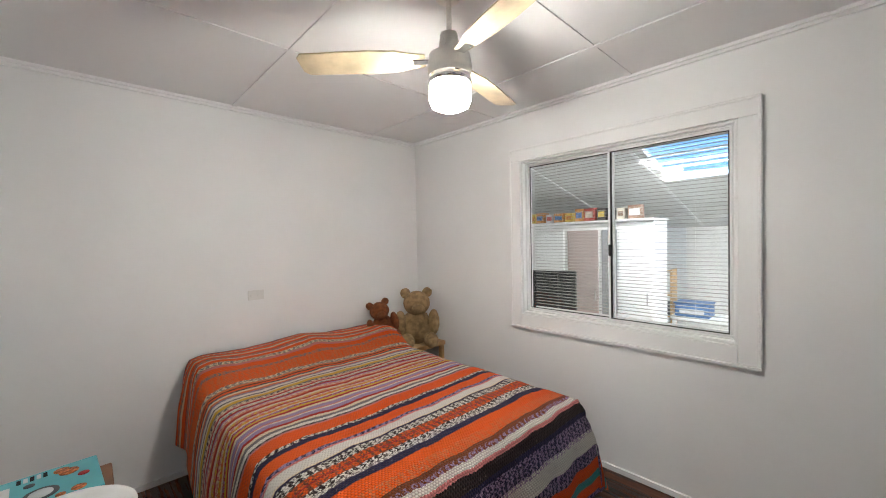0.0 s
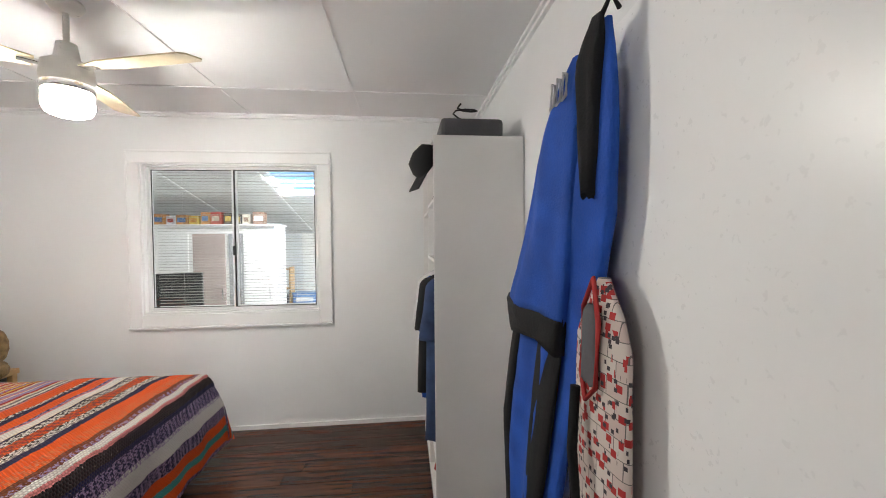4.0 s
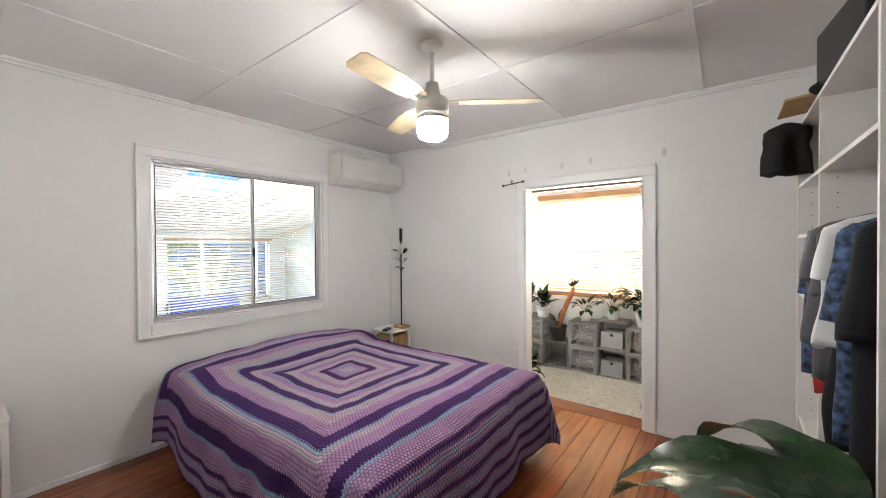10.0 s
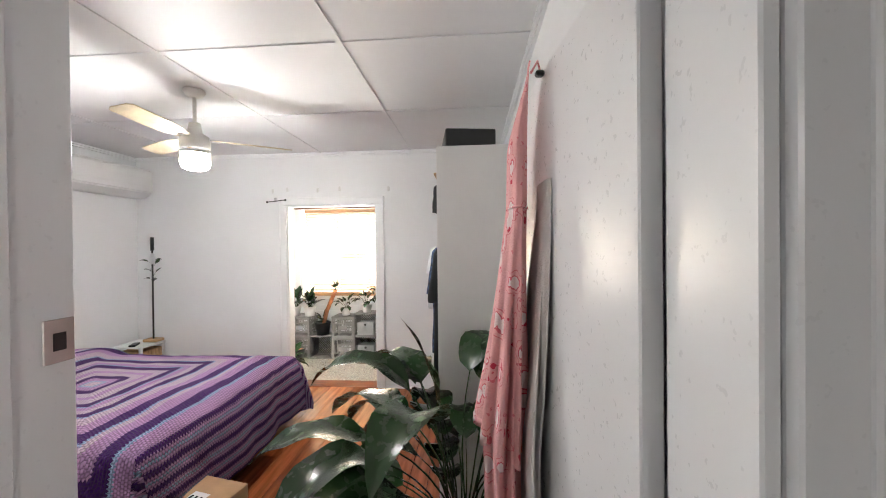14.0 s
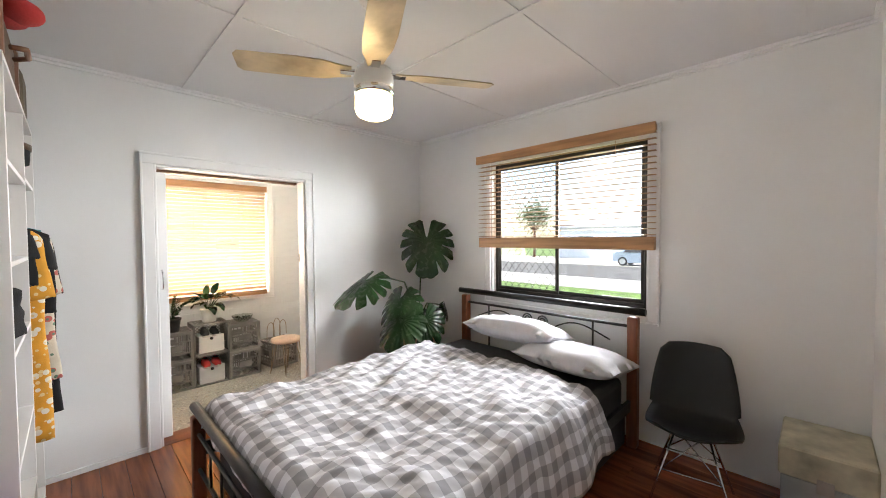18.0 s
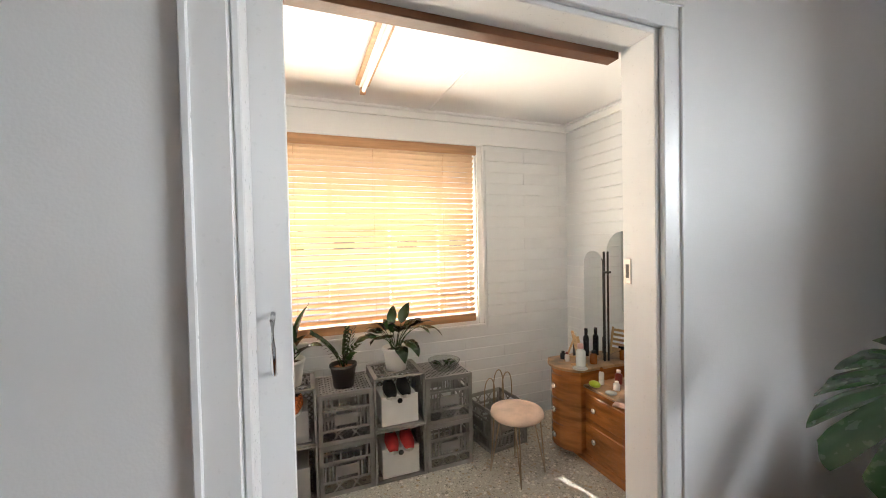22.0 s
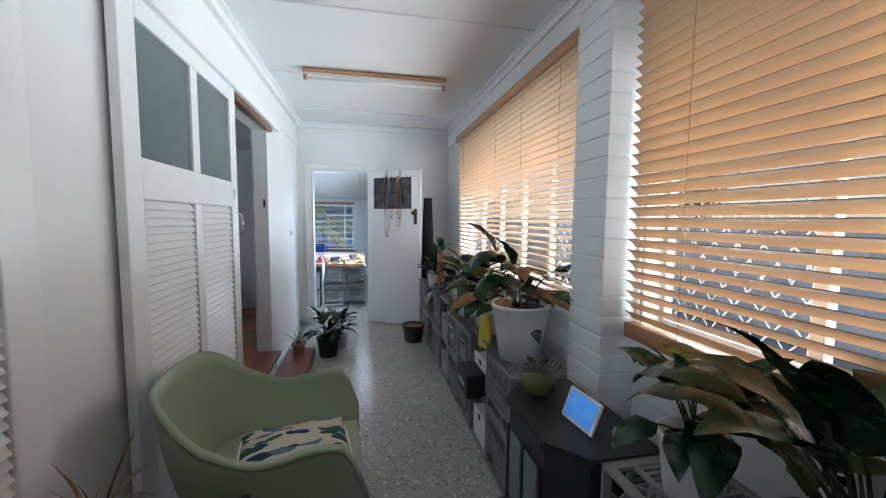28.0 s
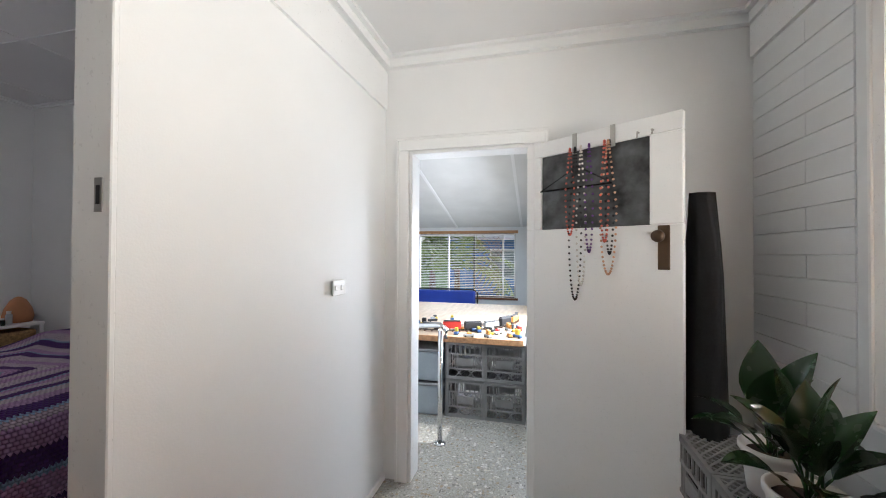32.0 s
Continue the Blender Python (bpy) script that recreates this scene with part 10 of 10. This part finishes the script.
car("silver-blue hatchback parked across the street", pose(30.3, 9.6, -0.57, 0, 0, 90), mat("silver_blue_paint", (0.38, 0.45, 0.55), 0.25, metal=0.4, var=0.02, bump=0.0, coat=0.5))
SIGNP = thing("street_sign_post", "thin pale sign post beside the street", "post", pose(19.5, 6.2, -0.58))
part("post", tube([(0, 0, 0), (0, 0, 2.3)], 0.035, 8), ALU, SIGNP)


def palm(label, m, h, n, seed, length=1.7):
    t = thing("palm_tree", label, "tree", m)
    rnd = random.Random(seed)
    part("trunk", tube([(0, 0, 0), (0.05, 0.02, h * 0.5), (0, 0, h)], 0.11, 10, taper=0.7), BROWN, t)
    bm = bmesh.new()
    for k in range(n):
        a = 2 * math.pi * k / n + rnd.uniform(-0.2, 0.2)
        el = rnd.uniform(0.1, 1.2)
        p = Vector((0, 0, h))
        for i in range(14):
            e = el - 1.7 * (i / 14) ** 1.3
            d = Vector((math.cos(a) * math.cos(e), math.sin(a) * math.cos(e), math.sin(e)))
            q = p + d * length / 14
            side = Vector((-math.sin(a), math.cos(a), 0))
            for s in (-1, 1):
                ln = 0.42 * math.sin(math.pi * (0.12 + 0.8 * i / 14))
                tipp = p + side * s * ln + d * ln * 0.6 + Vector((0, 0, -ln * rnd.uniform(0.2, 0.6)))
                v = [bm.verts.new(w) for w in (p, q, tipp)]
                bm.faces.new(v)
            p = q
    part("crown", bm, PALM, t, "feathery yellow-green fronds")
    return t


PALM = mat("palm_frond", (0.16, 0.22, 0.04), 0.5, var=0.3, scale=6, bump=0.05, thin=0.4)
palm("yellow-green palm outside the far window", pose(-9.6, 3.6, -0.6), 1.5, 15, 3)
palm("yellow-green palm outside the far window", pose(-10.6, 2.7, -0.6), 2.1, 15, 4)


def tree(label, m, h, r, seed):
    t = thing("tree", label, "tree", m)
    rnd = random.Random(seed)
    part("trunk", tube([(0, 0, 0), (0.1, 0, h * 0.35), (0, 0.1, h * 0.6)], 0.16, 8, taper=0.6), BROWN, t)
    for k in range(6):
        a = k * 1.05
        part("limb", tube([(0.05, 0.05, h * 0.45), (r * 0.35 * math.cos(a), r * 0.35 * math.sin(a), h * 0.6), (r * 0.6 * math.cos(a), r * 0.6 * math.sin(a), h * 0.75)], 0.06, 6, taper=0.4), BROWN, t)
    bm = bmesh.new()
    for k in range(2600):
        c = Vector((rnd.gauss(0, 1), rnd.gauss(0, 1), rnd.gauss(0, 0.8)))
        c = c.normalized() * r * rnd.uniform(0.35, 1.0) * (0.8 + 0.3 * math.sin(c.x * 3 + c.y * 5))
        c.z += h * 0.72
        d1 = Vector((rnd.uniform(-1, 1), rnd.uniform(-1, 1), rnd.uniform(-1, 1))) * 0.16
        d2 = Vector((rnd.uniform(-1, 1), rnd.uniform(-1, 1), rnd.uniform(-1, 1))) * 0.16
        bm.faces.new([bm.verts.new(c), bm.verts.new(c + d1), bm.verts.new(c + d2)])
    part("crown", bm, FOLI, t)
    return t


FOLI = mat("tree_foliage", (0.07, 0.11, 0.03), 0.6, var=0.4, scale=3, bump=0.0, thin=0.3)
tree("leafy green street tree", pose(36, 22, -0.6), 6.0, 2.4, 5)
tree("leafy green garden tree behind the fence", pose(-16, 24, -0.6), 5.0, 2.0, 6)
tree("round shrub beside the blue house", pose(-13.0, 6.1, -0.6), 1.9, 0.7, 7)

# ---------------------------------------------------------------- small fittings of the sunroom
for x, y, z, w_ in ((O2[0] + 0.0165, 4.49, 1.37, 1), (O3[1] - 0.0165, 4.502, 1.32, -1)):
    t = thing("strike_plate", "worn steel strike plate on a white door jamb", "strike plate", pose(x, y, z, 0, 0, 0 if w_ > 0 else 180))
    part("plate", rbox(0, -0.013, -0.04, 0.003, 0.013, 0.04, 0.001, 1), STEEL, t)
    part("slot", rbox(0.0031, -0.006, -0.022, 0.004, 0.006, 0.022, 0.0003, 1), BLACK, t, "dark latch slot")
solo("yellow_pouch", hung_cloth(0.14, 0.06, 0.20, 1.2, shoulder=0.7, folds=3), mat("yellow_plastic", (0.65, 0.50, 0.03), 0.35, var=0.1, bump=0.1), "yellow plastic pouch tucked beside a white pot", "bag", pose(0.06, 6.10, ZD + 0.20))
t = thing("black_carton", "black carton with pale lettering on a drawer box", "box", pose(0.0, 6.07, SZ + 0.36))
part("carton", rbox(-0.12, -0.10, 0.0, 0.12, 0.10, 0.14, 0.004, 1), POTB, t)
for k in range(3):
    part("printed_bar", rbox(-0.07 + 0.045 * k, -0.1015, 0.05, -0.04 + 0.045 * k, -0.1005, 0.085, 0.0003, 1), WHT, t)

# ---------------------------------------------------------------- floor boards and painted blocks


def boards(name, label, material, x0, x1, y0, y1, seed, w=0.128):
    t = thing(name, label, "floor", pose(0, 0, 0), kind="structure")
    rnd = random.Random(seed)
    n = max(1, round((x1 - x0) / w))
    w = (x1 - x0) / n
    for i in range(n):
        cut = y0 + (y1 - y0) * rnd.uniform(0.18, 0.82)
        for a, b in ((y0, cut - 0.0008), (cut + 0.0008, y1)):
            bm = bmesh.new()
            lo = box(bm, 0.0006, 0, -0.0115, w - 0.0006, b - a, 0.0)
            for v in lo[4:]:
                v.co.x += 0.0012 if v.co.x < w / 2 else -0.0012
            top = box(bm, 0.0018, 0.0006, -0.0005, w - 0.0018, b - a - 0.0006, 0.0006 + rnd.uniform(0, 0.0004))
            part("floorboard", bm, material, t, m=pose(x0 + i * w, a, -0.0006))
    return t


boards("floor_front_bedroom", "dark stained timber floor boards", DARKWOOD, XW1, -0.06, -3.38, 0.70, 1)
boards("floor_hall", "dark stained timber floor boards", DARKWOOD, -0.06, 2.1, -1.40, 0.78, 2)
boards("floor_second_bedroom", "polished red-brown timber floor boards", REDWOOD, XW2, 0.94, 0.86, 4.405, 3)
boards("floor_third_bedroom", "polished red-brown timber floor boards", REDWOOD, 1.06, XE, 0.86, 4.405, 4)
boards("floor_doorways", "polished timber boards in the doorways", REDWOOD, 0.0, 1.92, 0.782, 0.858, 5, 0.16)


def blocks(x0, x1, z0, z1, seed):
    """Painted blocks with raked bed joints on the inner face of the north wall."""
    rnd = random.Random(seed)
    n = int((z1 - z0) / 0.0975)
    for r in range(n):
        z = z0 + r * 0.0975
        x = x0 - (0.39 if r % 2 else 0.0)
        while x < x1 - 0.02:
            a, b = max(x, x0) + 0.0006, min(x + 0.78, x1) - 0.0006
            if b - a > 0.03:
                k = (round(b - a, 3),)
                mm = pose(a, 6.5505 - rnd.uniform(0, 0.0015), z + 0.002)
                if k not in BLOCKS:
                    BLOCKS[k] = part("block", rbox(0, -0.007, 0, b - a, 0.004, 0.0945, 0.0016, 1), BRICKW, wall_north, m=mm)
                else:
                    again(BLOCKS[k], mm)
            x += 0.78


BLOCKS = {}
first = None
for r in range(28):
    z = SZ + r * 0.0975
    if z + 0.097 > 2.44:
        break
    mm = pose(4.6795, 0, z + 0.002)
    cut = 5.0 + 0.9 * ((r * 7) % 5) / 5
    for a, b in ((4.525, cut), (cut + 0.0012, 6.542)):
        part("wallboard", rbox(-0.006, a, 0, 0.004, b, 0.0945, 0.0016, 1), BRICKW, wall_east, m=mm)
blocks(-3.045, 4.675, SZ, 0.655, 1)
blocks(3.81, 4.675, 0.655, 2.28, 2)
blocks(-3.045, -2.41, 0.655, 2.28, 3)
